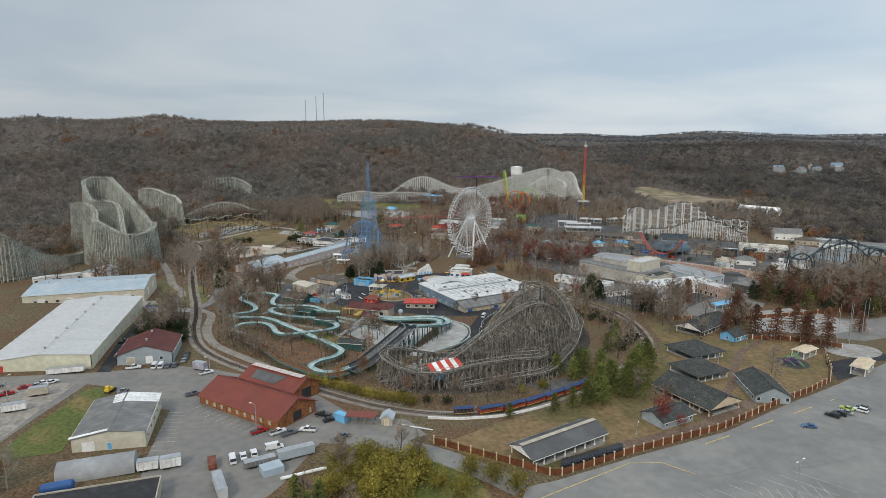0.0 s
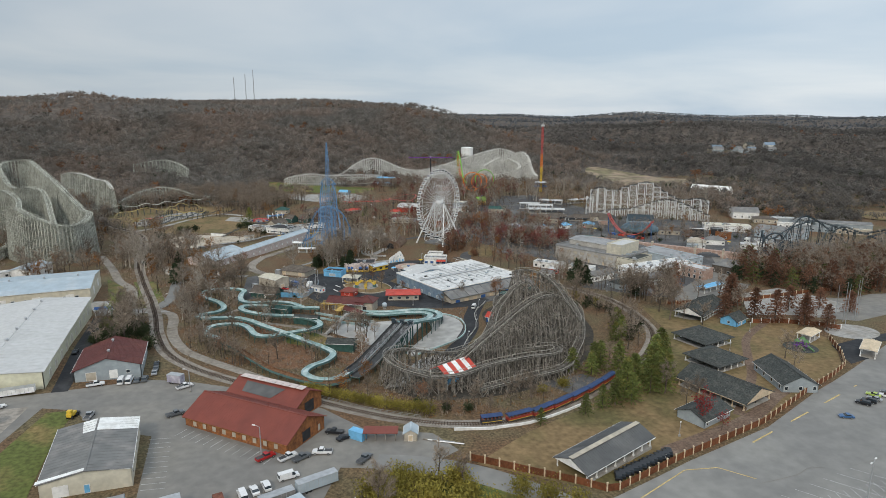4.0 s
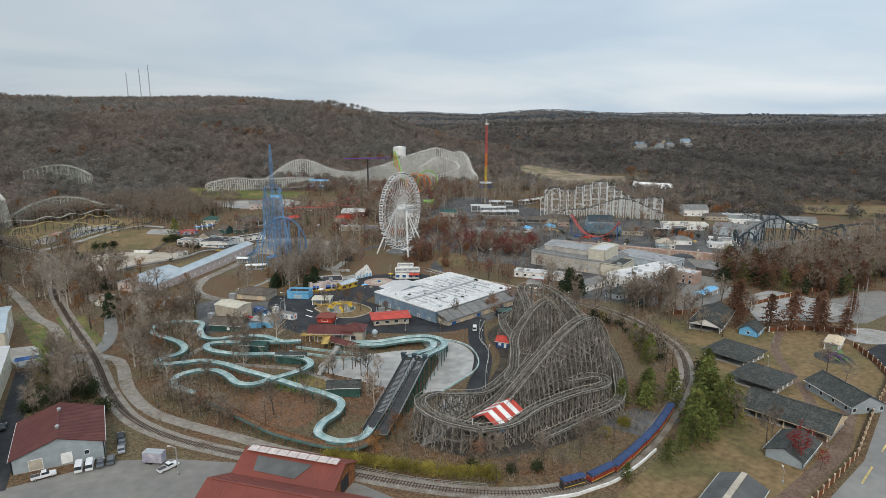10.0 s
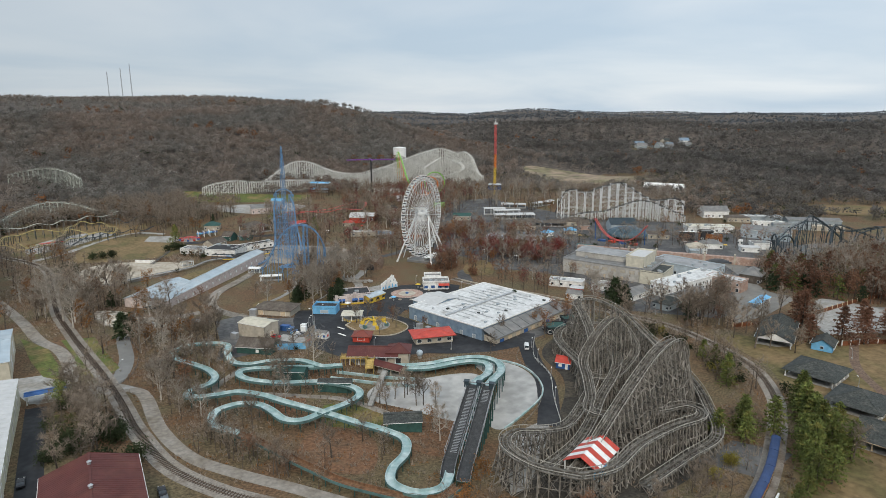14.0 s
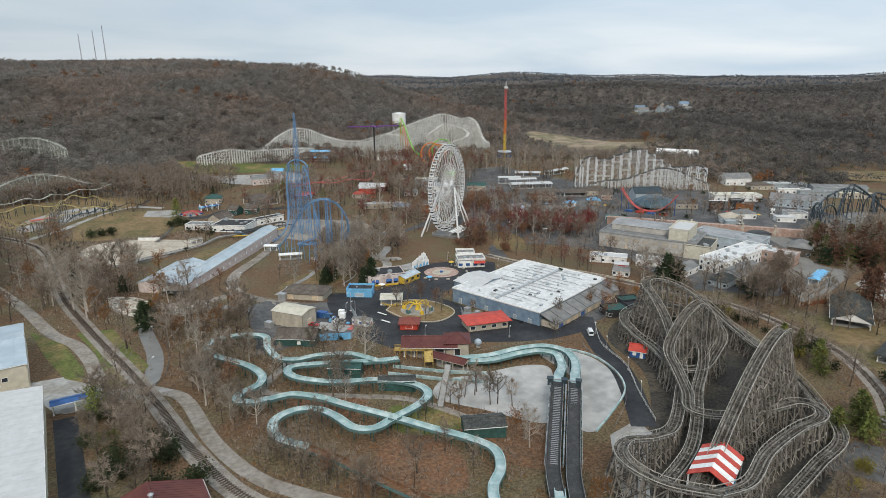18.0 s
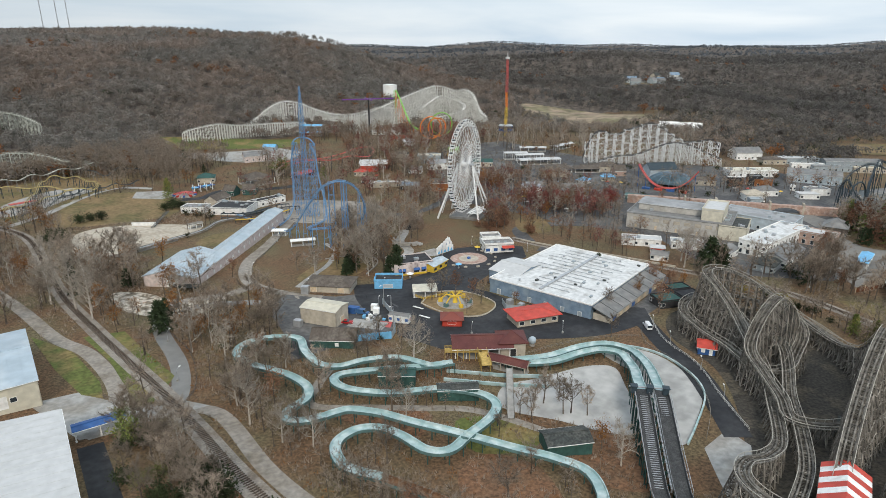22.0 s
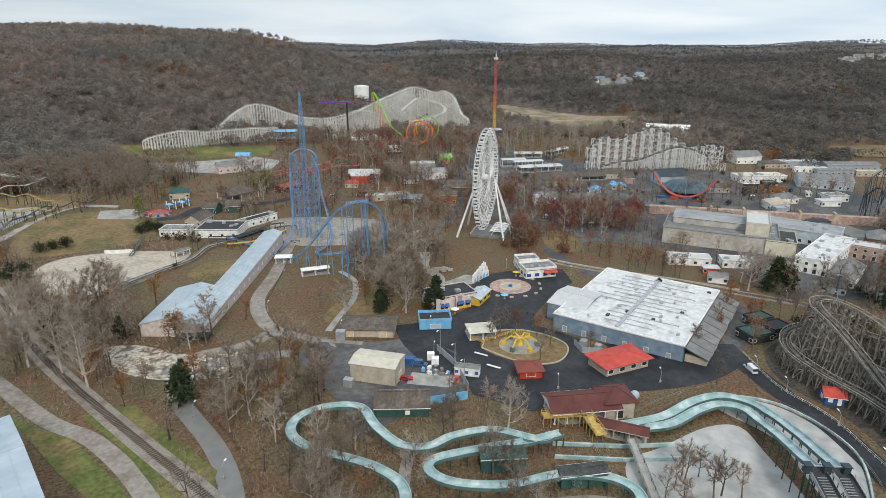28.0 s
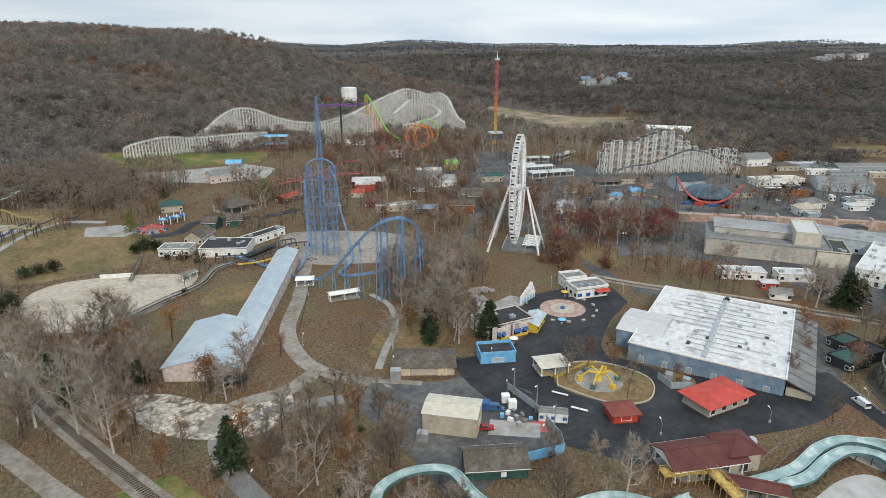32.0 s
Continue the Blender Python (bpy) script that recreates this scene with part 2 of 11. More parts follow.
M_REDROOF = mat("rust_red_metal_roof", (0.205, 0.056, 0.040), 0.55, 0.08, 0.3, second=(0.175, 0.05, 0.038), sscale=0.1)
M_MAROON = mat("maroon_roof", (0.105, 0.032, 0.028), 0.6, 0.15, 0.4, second=(0.13, 0.045, 0.035), sscale=0.15)
M_BRIGHTRED = mat("bright_red_paint", (0.46, 0.06, 0.04), 0.5, 0.15, 0.5)
M_WOODWALL = mat("orange_stained_boards", (0.30, 0.12, 0.045), 0.8, 0.3, 1.5, second=(0.2, 0.08, 0.035), sscale=0.6)
M_GREYROOF = mat("grey_metal_roof", (0.17, 0.17, 0.165), 0.6, 0.15, 0.3, second=(0.22, 0.21, 0.2), sscale=0.15)
M_GREYDARK = mat("dark_grey_metal_roof", (0.092, 0.094, 0.094), 0.6, 0.15, 0.3, second=(0.12, 0.12, 0.118), sscale=0.12)
M_BLUEROOF = mat("pale_blue_metal_roof", (0.37, 0.44, 0.49), 0.5, 0.1, 0.3, second=(0.43, 0.48, 0.51), sscale=0.12)
M_SHINGLE = mat("dark_shingle", (0.050, 0.055, 0.052), 0.9, 0.4, 1.6, second=(0.075, 0.077, 0.07), sscale=0.4)
M_BROWNROOF = mat("brown_shingle", (0.10, 0.082, 0.068), 0.9, 0.25, 1.2, second=(0.14, 0.12, 0.1), sscale=0.3)
M_BLACKROOF = mat("black_membrane", (0.035, 0.035, 0.037), 0.8, 0.25, 0.5)
M_TAN = mat("tan_stucco", (0.46, 0.41, 0.33), 0.85, 0.15, 0.6, second=(0.38, 0.34, 0.28), sscale=0.25)
M_PINKWALL = mat("pale_pink_stained_metal", (0.58, 0.50, 0.47), 0.7, 0.2, 0.8, second=(0.42, 0.30, 0.24), sfac=(0.6, 0.8), sscale=0.4)
M_STONE = mat("pale_stone_render", (0.46, 0.44, 0.405), 0.85, 0.15, 0.5, second=(0.38, 0.36, 0.325), sfac=(0.44, 0.62), sscale=0.12)
M_PALEBLUE = mat("pale_blue_grey_boards", (0.40, 0.46, 0.50), 0.7, 0.15, 0.5)
M_DOME = mat("dark_teal_canvas", (0.060, 0.100, 0.125), 0.7, 0.2, 0.4, second=(0.085, 0.125, 0.145), sscale=0.2)
M_SKYBLUE = mat("sky_blue_paint", (0.16, 0.42, 0.66), 0.55, 0.12, 0.5)
M_TRIMBLUE = mat("deep_blue_paint", (0.035, 0.10, 0.27), 0.5, 0.15, 0.5)
M_STEELBLUE = mat("blue_steel", (0.12, 0.245, 0.42), 0.45, 0.15, 0.5, second=(0.17, 0.30, 0.47))
M_STEELDARK = mat("dark_teal_steel", (0.03, 0.045, 0.055), 0.5, 0.2, 0.5)
M_STEELWHITE = mat("white_steel", (0.74, 0.74, 0.73), 0.45, 0.1, 0.6, second=(0.62, 0.61, 0.59))
M_GALV = mat("galvanised_steel", (0.42, 0.43, 0.44), 0.4, 0.15, 0.8, metal=0.5)
M_DARKSTEEL = mat("dark_steel", (0.06, 0.06, 0.062), 0.5, 0.2, 0.8)
M_TIMBER = mat("weathered_timber", (0.235, 0.215, 0.186), 0.9, 0.3, 0.8, second=(0.135, 0.121, 0.103), sfac=(0.4, 0.6), sscale=0.25, island=0.7)
M_TRACKTOP = mat("worn_track_timber", (0.15, 0.138, 0.12), 0.9, 0.35, 0.8, second=(0.095, 0.084, 0.07), sscale=0.25, island=0.35)
M_WHITETIMBER = mat("whitewashed_timber", (0.66, 0.65, 0.61), 0.85, 0.2, 0.6, second=(0.52, 0.51, 0.47), sscale=0.15)
M_OLDTIMBER = mat("grey_green_timber", (0.41, 0.415, 0.36), 0.9, 0.25, 0.6, second=(0.29, 0.29, 0.25), sscale=0.12, island=0.4)
M_FLUME = mat("pale_teal_fibreglass", (0.29, 0.41, 0.41), 0.5, 0.15, 0.5, second=(0.50, 0.58, 0.57), sfac=(0.45, 0.65), sscale=0.3)
# a darker teal than M_FLUME
M_FLUMEDARK = mat("dark_teal_side", (0.09, 0.16, 0.155), 0.7, 0.25, 0.6)
M_FLUMEGREEN = mat("dark_green_boards", (0.035, 0.085, 0.075), 0.8, 0.25, 0.8)
M_TIE = mat("dark_sleeper", (0.075, 0.058, 0.046), 0.95, 0.3, 2, island=0.3)
M_RAIL = mat("rusty_rail", (0.16, 0.11, 0.08), 0.45, 0.25, 2, metal=0.6)
M_FENCE = mat("red_brown_fence_board", (0.15, 0.055, 0.024), 0.85, 0.25, 1.0, random_hue=0.18)
M_POST = mat("pale_fence_post", (0.58, 0.47, 0.33), 0.75, 0.15, 1)
M_YELLOW = mat("yellow_paint", (0.62, 0.42, 0.05), 0.5, 0.12, 0.5)
M_ORANGE = mat("orange_paint", (0.70, 0.20, 0.03), 0.45, 0.12, 0.5)
M_PLAYGREEN = mat("faded_dark_green_plastic", (0.10, 0.20, 0.08), 0.6, 0.2, 0.8)
M_LIME = mat("lime_green_paint", (0.22, 0.52, 0.08), 0.45, 0.12, 0.5)
M_PURPLE = mat("purple_paint", (0.16, 0.05, 0.26), 0.5, 0.12, 0.5)
M_PINKRED = mat("faded_red_steel", (0.50, 0.10, 0.09), 0.5, 0.15, 0.5)
M_LINE = mat("faded_yellow_road_paint", (0.50, 0.38, 0.16), 0.85, 0.3, 1)
M_LINEW = mat("faded_white_road_paint", (0.42, 0.42, 0.41), 0.85, 0.3, 1)
M_GLASS = glass("dark_window_glass")
M_RUBBER = mat("black_rubber", (0.02, 0.02, 0.02), 0.85, 0.2, 4)
M_PLAZA = mat("brick_paving", (0.36, 0.24, 0.19), 0.9, 0.2, 1.0, second=(0.46, 0.36, 0.31), sscale=0.4)
M_BARK = mat("grey_bark", (0.11, 0.088, 0.07), 0.95, 0.3, 1.5, random_hue=0.4)
M_PALEBARK = mat("pale_sycamore_bark", (0.42, 0.38, 0.33), 0.9, 0.25, 1.5, random_hue=0.15)
M_TWIG = mat("bare_twigs", (0.270, 0.218, 0.170), 0.95, 0.3, 0.6, random_hue=0.4)
M_PALETWIG = mat("pale_twigs", (0.33, 0.285, 0.235), 0.95, 0.25, 0.6, random_hue=0.15)
M_BROWNLEAF = mat("russet_leaves", (0.215, 0.115, 0.070), 0.9, 0.4, 0.8, random_hue=0.3)
M_REDLEAF = mat("dull_red_leaves", (0.235, 0.092, 0.075), 0.9, 0.5, 0.8, random_hue=0.35)
M_CRIMSON = mat("crimson_leaves", (0.24, 0.035, 0.032), 0.9, 0.4, 0.8)
M_ORANGELEAF = mat("orange_brown_leaves", (0.26, 0.12, 0.04), 0.9, 0.4, 0.8, random_hue=0.25)
M_PINE = mat("evergreen_needles", (0.115, 0.140, 0.038), 0.9, 0.45, 0.7, random_hue=0.35, second=(0.17, 0.165, 0.045), sfac=(0.5, 0.62), sscale=0.4)
M_DARKPINE = mat("dark_cedar_needles", (0.03, 0.045, 0.02), 0.9, 0.4, 0.7, random_hue=0.25)
M_YELLOWSHRUB = mat("yellow_green_leaves", (0.29, 0.245, 0.055), 0.9, 0.45, 0.7, random_hue=0.35)
M_CYPRESS = mat("russet_cypress_needles", (0.205, 0.108, 0.070), 0.9, 0.4, 0.8, random_hue=0.3)
M_LAUREL = mat("dark_evergreen_shrub_leaves", (0.045, 0.058, 0.026), 0.9, 0.45, 0.7, random_hue=0.35)
M_FARWOOD = mat("far_bare_wood", (0.250, 0.200, 0.165), 0.95, 0.2, 0.10, second=(0.212, 0.196, 0.174), sfac=(0.42, 0.58), sscale=0.007, bump=0, cell=0.10)
# darker copy of M_FARWOOD: the valley's shade is in the base colour
M_FARSHADE = mat("far_shaded_wood", (0.168, 0.152, 0.138), 0.95, 0.2, 0.08, second=(0.116, 0.110, 0.102), sfac=(0.40, 0.62), sscale=0.005, bump=0, cell=0.09)
# haze over distance is put into this cool grey base colour
M_HAZYWOOD = mat("hazy_distant_wood", (0.15, 0.160, 0.172), 0.95, 0.2, 0.03, second=(0.122, 0.13, 0.14), sfac=(0.44, 0.58), sscale=0.004, bump=0, cell=0.03)
M_FARRUST = mat("far_russet_wood", (0.235, 0.105, 0.045), 0.95, 0.3, 0.1, second=(0.17, 0.09, 0.05), sfac=(0.4, 0.6), sscale=0.02, bump=0, cell=0.11)
M_FARGREEN = mat("far_evergreen", (0.045, 0.055, 0.03), 0.95, 0.5, 0.1, bump=0, cell=0.13)

for m_ in (M_FARWOOD, M_FARSHADE, M_HAZYWOOD, M_FARRUST, M_FARGREEN, M_TWIG, M_PALETWIG, M_BROWNLEAF, M_REDLEAF, M_CRIMSON, M_ORANGELEAF, M_YELLOWSHRUB, M_LAUREL, M_CYPRESS):
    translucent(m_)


# ---- geometry helpers ----
class Geo:
    """Collects vertices and faces in world coordinates."""

    def __init__(self):
        self.v, self.f = [], []

    def add(self, vs, fs):
        o = len(self.v)
        self.v += [tuple(p) for p in vs]
        self.f += [tuple(i + o for i in q) for q in fs]
        return self

    def box(self, c, s, rz=0.0):
        co, si = math.cos(rz), math.sin(rz)
        vs = []
        for dz in (-0.5, 0.5):
            for dx, dy in ((-0.5, -0.5), (0.5, -0.5), (0.5, 0.5), (-0.5, 0.5)):
                x, y = dx * s[0], dy * s[1]
                vs.append((c[0] + x * co - y * si, c[1] + x * si + y * co, c[2] + dz * s[2]))
        return self.add(vs, ((3, 2, 1, 0), (4, 5, 6, 7), (0, 1, 5, 4), (1, 2, 6, 5), (2, 3, 7, 6), (3, 0, 4, 7)))

    def beam(self, p, q, w, h=None):
        p, q = Vector(p), Vector(q)
        d = q - p
        if d.length < 1e-4:
            return self
        d.normalize()
        side = d.cross(Vector((0, 0, 1)))
        if side.length < 1e-3:
            side = Vector((1, 0, 0))
        side.normalize()
        up = side.cross(d)
        a, b = side * (w / 2), up * ((h or w) / 2)
        vs = [p - a - b, p + a - b, p + a + b, p - a + b, q - a - b, q + a - b, q + a + b, q - a + b]
        return self.add(vs, ((0, 1, 2, 3), (7, 6, 5, 4), (0, 4, 5, 1), (1, 5, 6, 2), (2, 6, 7, 3), (3, 7, 4, 0)))

    def tube(self, pts, r, n=6, close=True):
        rr = r if isinstance(r, (list, tuple)) else [r] * len(pts)
        pts = [Vector(p) for p in pts]
        vs = []
        for i, p in enumerate(pts):
            d = (pts[min(i + 1, len(pts) - 1)] - pts[max(i - 1, 0)]).normalized()
            a = d.cross(Vector((0, 0, 1)))
            if a.length < 1e-3:
                a = Vector((1, 0, 0))
            a.normalize()
            b = d.cross(a)
            for k in range(n):
                t = 2 * math.pi * k / n
                vs.append(p + (a * math.cos(t) + b * math.sin(t)) * rr[i])
        fs = [(i * n + k, i * n + (k + 1) % n, (i + 1) * n + (k + 1) % n, (i + 1) * n + k) for i in range(len(pts) - 1) for k in range(n)]
        if close:
            fs += [tuple(range(n))[::-1], tuple((len(pts) - 1) * n + k for k in range(n))]
        return self.add(vs, fs)

    def cyl(self, c, r, h, n=16, r2=None):
        return self.tube([c, (c[0], c[1], c[2] + h)], [r, r if r2 is None else r2], n)

    def mesh(self, name, origin=(0, 0, 0)):
        me = bpy.data.meshes.new(name)
        me.from_pydata([(x - origin[0], y - origin[1], z - origin[2]) for x, y, z in self.v], [], self.f)
        return me


def part(name, geo, material, parent=None, label=""):
    o = tuple(parent.matrix_world.translation) if parent else (0, 0, 0)
    if parent and parent.parent:
        o = tuple(Vector(parent.parent.location) + Vector(parent.location))
    elif parent:
        o = tuple(parent.location)
    me = geo.mesh(name, o)
    me.materials.append(material)
    ob = new(name, me)
    ob.parent = parent
    if label:
        tagged(ob, label)
    return ob


def thing(name, loc, label, category, group="", kind=""):
    ob = new(name)
    ob.location = loc
    ob.empty_display_size = 0.5
    return tagged(ob, label, category, group, kind)


def solid(name, geo, material, label, category, group="", kind=""):
    """A thing that is one mesh, its origin at the middle of its base."""
    a = np.array(geo.v)
    o = ((a[:, 0].min() + a[:, 0].max()) / 2, (a[:, 1].min() + a[:, 1].max()) / 2, a[:, 2].min())
    me = geo.mesh(name, o)
    me.materials.append(material)
    ob = new(name, me)
    ob.location = o
    return tagged(ob, label, category, group, kind)


# ---- the lie of the land ----
def step(a, b, x):
    t = np.clip((x - a) / (b - a), 0, 1)
    return t * t * (3 - 2 * t)


def ground(x, y):
    x, y = np.asarray(x, float), np.asarray(y, float)
    u, w = x / 100, (y + 100) / 100
    near = -4.553 - .448 * u - 1.445 * w + .629 * u * u + .855 * u * w + .246 * w * w + .017 * u * u * w + .269 * u * w * w - .152 * u ** 3 + .152 * w ** 3
    near = near - 3.2 * np.exp(-((x + 102) ** 2 + (y + 206) ** 2) / 1600) + 2.0 * np.exp(-((x + 105) ** 2 + (y + 300) ** 2) / 1200)
    near = near + 2 * np.exp(-((x + 204) ** 2 + (y + 185) ** 2) / 900) + 2.4 * np.exp(-(x * x + y * y) / 1600)
    r = np.hypot(x - 20, y + 90)
    side = 1 / (1 + np.exp((x - 385 - 0.03 * y) / 42))
    wide = (115 - 7 * step(-300, -900, x)) * step(235, 1015, y + 0.10 * np.abs(x + 300)) * side
    # to the east the hills stand in ranks, one behind the other
    s, u = x * 0.77 + y * 0.64, x * 0.64 - y * 0.77
    ranks = 6 * step(500, 900, r)
    for s0, h, w, ph in ((960, 34, 170, 0.4), (1460, 40, 200, 1.9), (2080, 46, 250, 3.1), (2850, 48, 320, 4.6), (3700, 60, 380, 0.9)):
        bend = s0 + 130 * np.sin(u / 430 + ph) + 60 * np.sin(u / 190 + 2 * ph)
        crest = h * (0.88 + 0.13 * np.sin(u / 310 + 3 * ph) + 0.07 * np.sin(u / 120 + ph))
        ranks = np.maximum(ranks, crest * np.exp(-((s - bend) / w) ** 2) + 6)
    east = step(260, 560, x - 0.05 * y)
    wide = wide + (54 * step(700, 2600, r) * (1 - east) + ranks * east) * (1 - 0.8 * side * step(235, 1015, y))
    wide = wide + 9 * np.sin(x / 210 + 1.0) * np.cos(y / 260) * step(500, 1200, r) + 12 * np.sin(x / 520 + y / 700) * step(1200, 2400, r)
    # spurs and hollows of the hillside
    fold = np.sin(x / 74 + 0.8 * np.sin(y / 130)) * np.sin(y / 105 + 1.2 * np.sin(x / 160)) + 0.5 * np.sin(x / 37 + y / 51)
    wide = wide + 8 * fold * step(430, 620, r) * (1 - 0.65 * step(880, 1050, y))
    wide = wide + 22 * step(310, 640, x) * step(20, 300, y) + 7 * np.exp(-((x - 395) ** 2 + (y - 140) ** 2) / 9000)
    k = step(300, 430, r)
    return near * (1 - k) + (wide - 3.5) * k


def gz(x, y):
    return float(ground(x, y))


def axis_lines(lo, hi, core_lo, core_hi, d):
    a = list(np.arange(core_lo, core_hi + 0.1, d))
    s, x = d, core_hi
    while x < hi:
        s *= 1.07
        x += s
        a.append(x)
    s, x = d, core_lo
    while x > lo:
        s *= 1.07
        x -= s
        a.insert(0, x)
    return np.array(a)


gx, gy = axis_lines(-4300, 4300, -330, 330, 5.0), axis_lines(-2500, 4300, -420, 430, 5.0)
XX, YY = np.meshgrid(gx, gy)
gv = np.stack([XX, YY, ground(XX, YY)], -1).reshape(-1, 3)
nx = len(gx)
ii = (np.arange(len(gy) - 1)[:, None] * nx + np.arange(nx - 1)[None, :]).ravel()
gf = np.stack([ii, ii + 1, ii + nx + 1, ii + nx], 1)
me = bpy.data.meshes.new("ground")
me.from_pydata(gv.tolist(), [], gf.tolist())
me.materials.append(M_LITTER)
me.materials.append(M_FARSOIL)
cx = gv[gf].mean(1)
rr = np.hypot(cx[:, 0] - 20, cx[:, 1] + 90)
me.polygons.foreach_set("material_index", ((rr > 560) | (cx[:, 1] > 330)).astype(np.int32))
me.polygons.foreach_set("use_smooth", np.ones(len(gf), bool))
tagged(new("ground", me), "brown leaf-littered ground rising to wooded hills", "ground", kind="structure")


def spline(pts, n=6, closed=False):
    """A smooth line through the points."""
    p = [np.array(q, float) for q in pts]
    out, m = [], len(p)
    for i in range(m if closed else m - 1):
        if closed:
            a, b, c, d = p[i - 1], p[i], p[(i + 1) % m], p[(i + 2) % m]
        else:
            a, b, c, d = p[max(i - 1, 0)], p[i], p[i + 1], p[min(i + 2, m - 1)]
        for k in range(n):
            t = k / n
            out.append(0.5 * (2 * b + (c - a) * t + (2 * a - 5 * b + 4 * c - d) * t * t + (3 * b - a - 3 * c + d) * t ** 3))
    out.append(p[0] if closed else p[-1])
    return np.array(out)


def resample(line, d):
    s = np.r_[0, np.cumsum(np.linalg.norm(np.diff(line, axis=0), axis=1))]
    k = max(2, int(round(s[-1] / d)) + 1)
    q = np.linspace(0, s[-1], k)
    return np.stack([np.interp(q, s, line[:, j]) for j in range(line.shape[1])], 1)


def side_of(line):
    t = np.gradient(line[:, :2], axis=0)
    t /= np.linalg.norm(t, axis=1)[:, None] + 1e-9
    return np.stack([-t[:, 1], t[:, 0]], 1), t


BLOCK = []          # (polygon or line, reach) kept free of trees


def ribbon(name, pts, width, material, label, category="road", up=0.05, smooth=True, block=True, thing_kind="structure", d=3.0):
    line = resample(spline(pts, 8) if smooth else np.array(pts, float), d)
    nrm, _ = side_of(line)
    g = Geo()
    cols = 3
    for i, (p, n) in enumerate(zip(line, nrm)):
        for k in range(cols):
            q = p + n * width * (k / (cols - 1) - 0.5)
            g.v.append((q[0], q[1], gz(q[0], q[1]) + up))
    for i in range(len(line) - 1):
        for k in range(cols - 1):
            a = i * cols + k
            g.f.append((a, a + cols, a + cols + 1, a + 1))
    if block:
        BLOCK.append((line, width / 2 + 1.2))
    return solid(name, g, material, label, category, kind=thing_kind)


def inside(poly, x, y):
    x, y = np.asarray(x), np.asarray(y)
    r = np.zeros(x.shape, bool)
    for i in range(len(poly)):
        (x1, y1), (x2, y2) = poly[i - 1], poly[i]
        if y1 != y2:
            r ^= ((y1 > y) != (y2 > y)) & (x < (x2 - x1) * (y - y1) / (y2 - y1) + x1)
    return r


def patch(name, pts, material, label, category="ground", up=0.03, smooth=False, block=True, cell=8.0, kind="structure"):
    """A sheet that follows the land within an outline."""
    poly = spline(pts, 5, True)[:-1] if smooth else np.array(pts, float)
    bm = bmesh.new()
    f = bm.faces.new([bm.verts.new((x, y, 0)) for x, y in poly])
    bmesh.ops.triangulate(bm, faces=[f])
    lo, hi = poly.min(0), poly.max(0)
    for ax in (0, 1):
        for c in np.arange(lo[ax] + cell, hi[ax], cell):
            co, no = [0, 0, 0], [0, 0, 0]
            co[ax], no[ax] = c, 1
            bmesh.ops.bisect_plane(bm, geom=bm.verts[:] + bm.edges[:] + bm.faces[:], plane_co=co, plane_no=no)
    for v in bm.verts:
        v.co.z = gz(v.co.x, v.co.y) + up
    bmesh.ops.recalc_face_normals(bm, faces=bm.faces[:])
    if sum(q.normal.z for q in bm.faces) < 0:
        bmesh.ops.reverse_faces(bm, faces=bm.faces[:])
    me = bpy.data.meshes.new(name)
    bm.to_mesh(me)
    bm.free()
    me.materials.append(material)
    if block:
        BLOCK.append((poly, 0.0))
    return tagged(new(name, me), label, category, kind=kind)


# ---- roads, lots, lawns, pools ----
patch("parking_lot", [(-82, -336), (-72, -334.5), (-41, -326.5), (-2, -318.5), (36, -304.5), (54, -299), (72, -293), (120, -276), (230, -262), (230, -470), (-105, -470), (-100, -372), (-90, -348)], M_ASPH, "pale grey worn asphalt car park", "parking lot", up=0.04)
patch("service_yard", [(-310, -229), (-224, -226), (-192, -222), (-178, -227), (-152, -243), (-136, -262), (-126, -282), (-108, -291), (-104, -303), (-118, -309), (-138, -300), (-150, -322), (-172, -350), (-196, -350), (-188, -314), (-189, -300), (-188, -266), (-205, -256), (-212, -242), (-222, -238), (-236, -292), (-310, -300)], M_YARD, "grey asphalt yard behind the sheds", "yard", up=0.045)
patch("gravel_lot", [(-330, -236), (-226, -236), (-236, -292), (-250, -340), (-330, -340)], M_DUSTLOT, "dusty tan gravel service lot", "lot", up=0.06)
patch("verge", [(-220, -242), (-212, -242), (-214, -262), (-214, -292), (-233, -294)], M_GREEN, "green and straw coloured grass strip", "grass", up=0.09)
ribbon("entry_road", [(-128, -301), (-116, -307), (-103, -316), (-92, -327), (-84, -337)], 8, M_ASPH, "worn grey asphalt service road by the fence", up=0.06)
patch("lawn", [(-102, -311), (-90, -320), (-73, -332), (-41, -323), (-2, -315), (36, -301), (69, -290), (92, -268), (98, -240), (70, -222), (44, -196), (40, -205), (30, -232), (10, -254), (-10, -267), (-40, -283), (-78, -298)], M_LAWN, "straw coloured winter lawn round the shelters", "grass", up=0.03, block=False)
ribbon("fence_walk", [(-44, -320), (-22, -316), (0, -311), (22, -301), (42, -296)], 5, M_MULCH, "brown mulch walk inside the fence", "path", up=0.07, block=False)
ribbon("picnic_walk", [(-5, -309), (24, -287), (40, -270), (58, -252), (80, -240), (98, -232)], 3.5, M_MULCH, "brown mulch walk between shelters", "path", up=0.07)
patch("park_road", [(-106, -70), (-88, -71), (-70, -68), (-62, -52), (-40, -46), (-18, -54), (-10, -64), (-20, -78), (-42, -83), (-62, -92), (-70, -100), (-84, -92), (-97, -83)], M_DARKASPH, "dark asphalt plaza between the rides", "road", up=0.05)
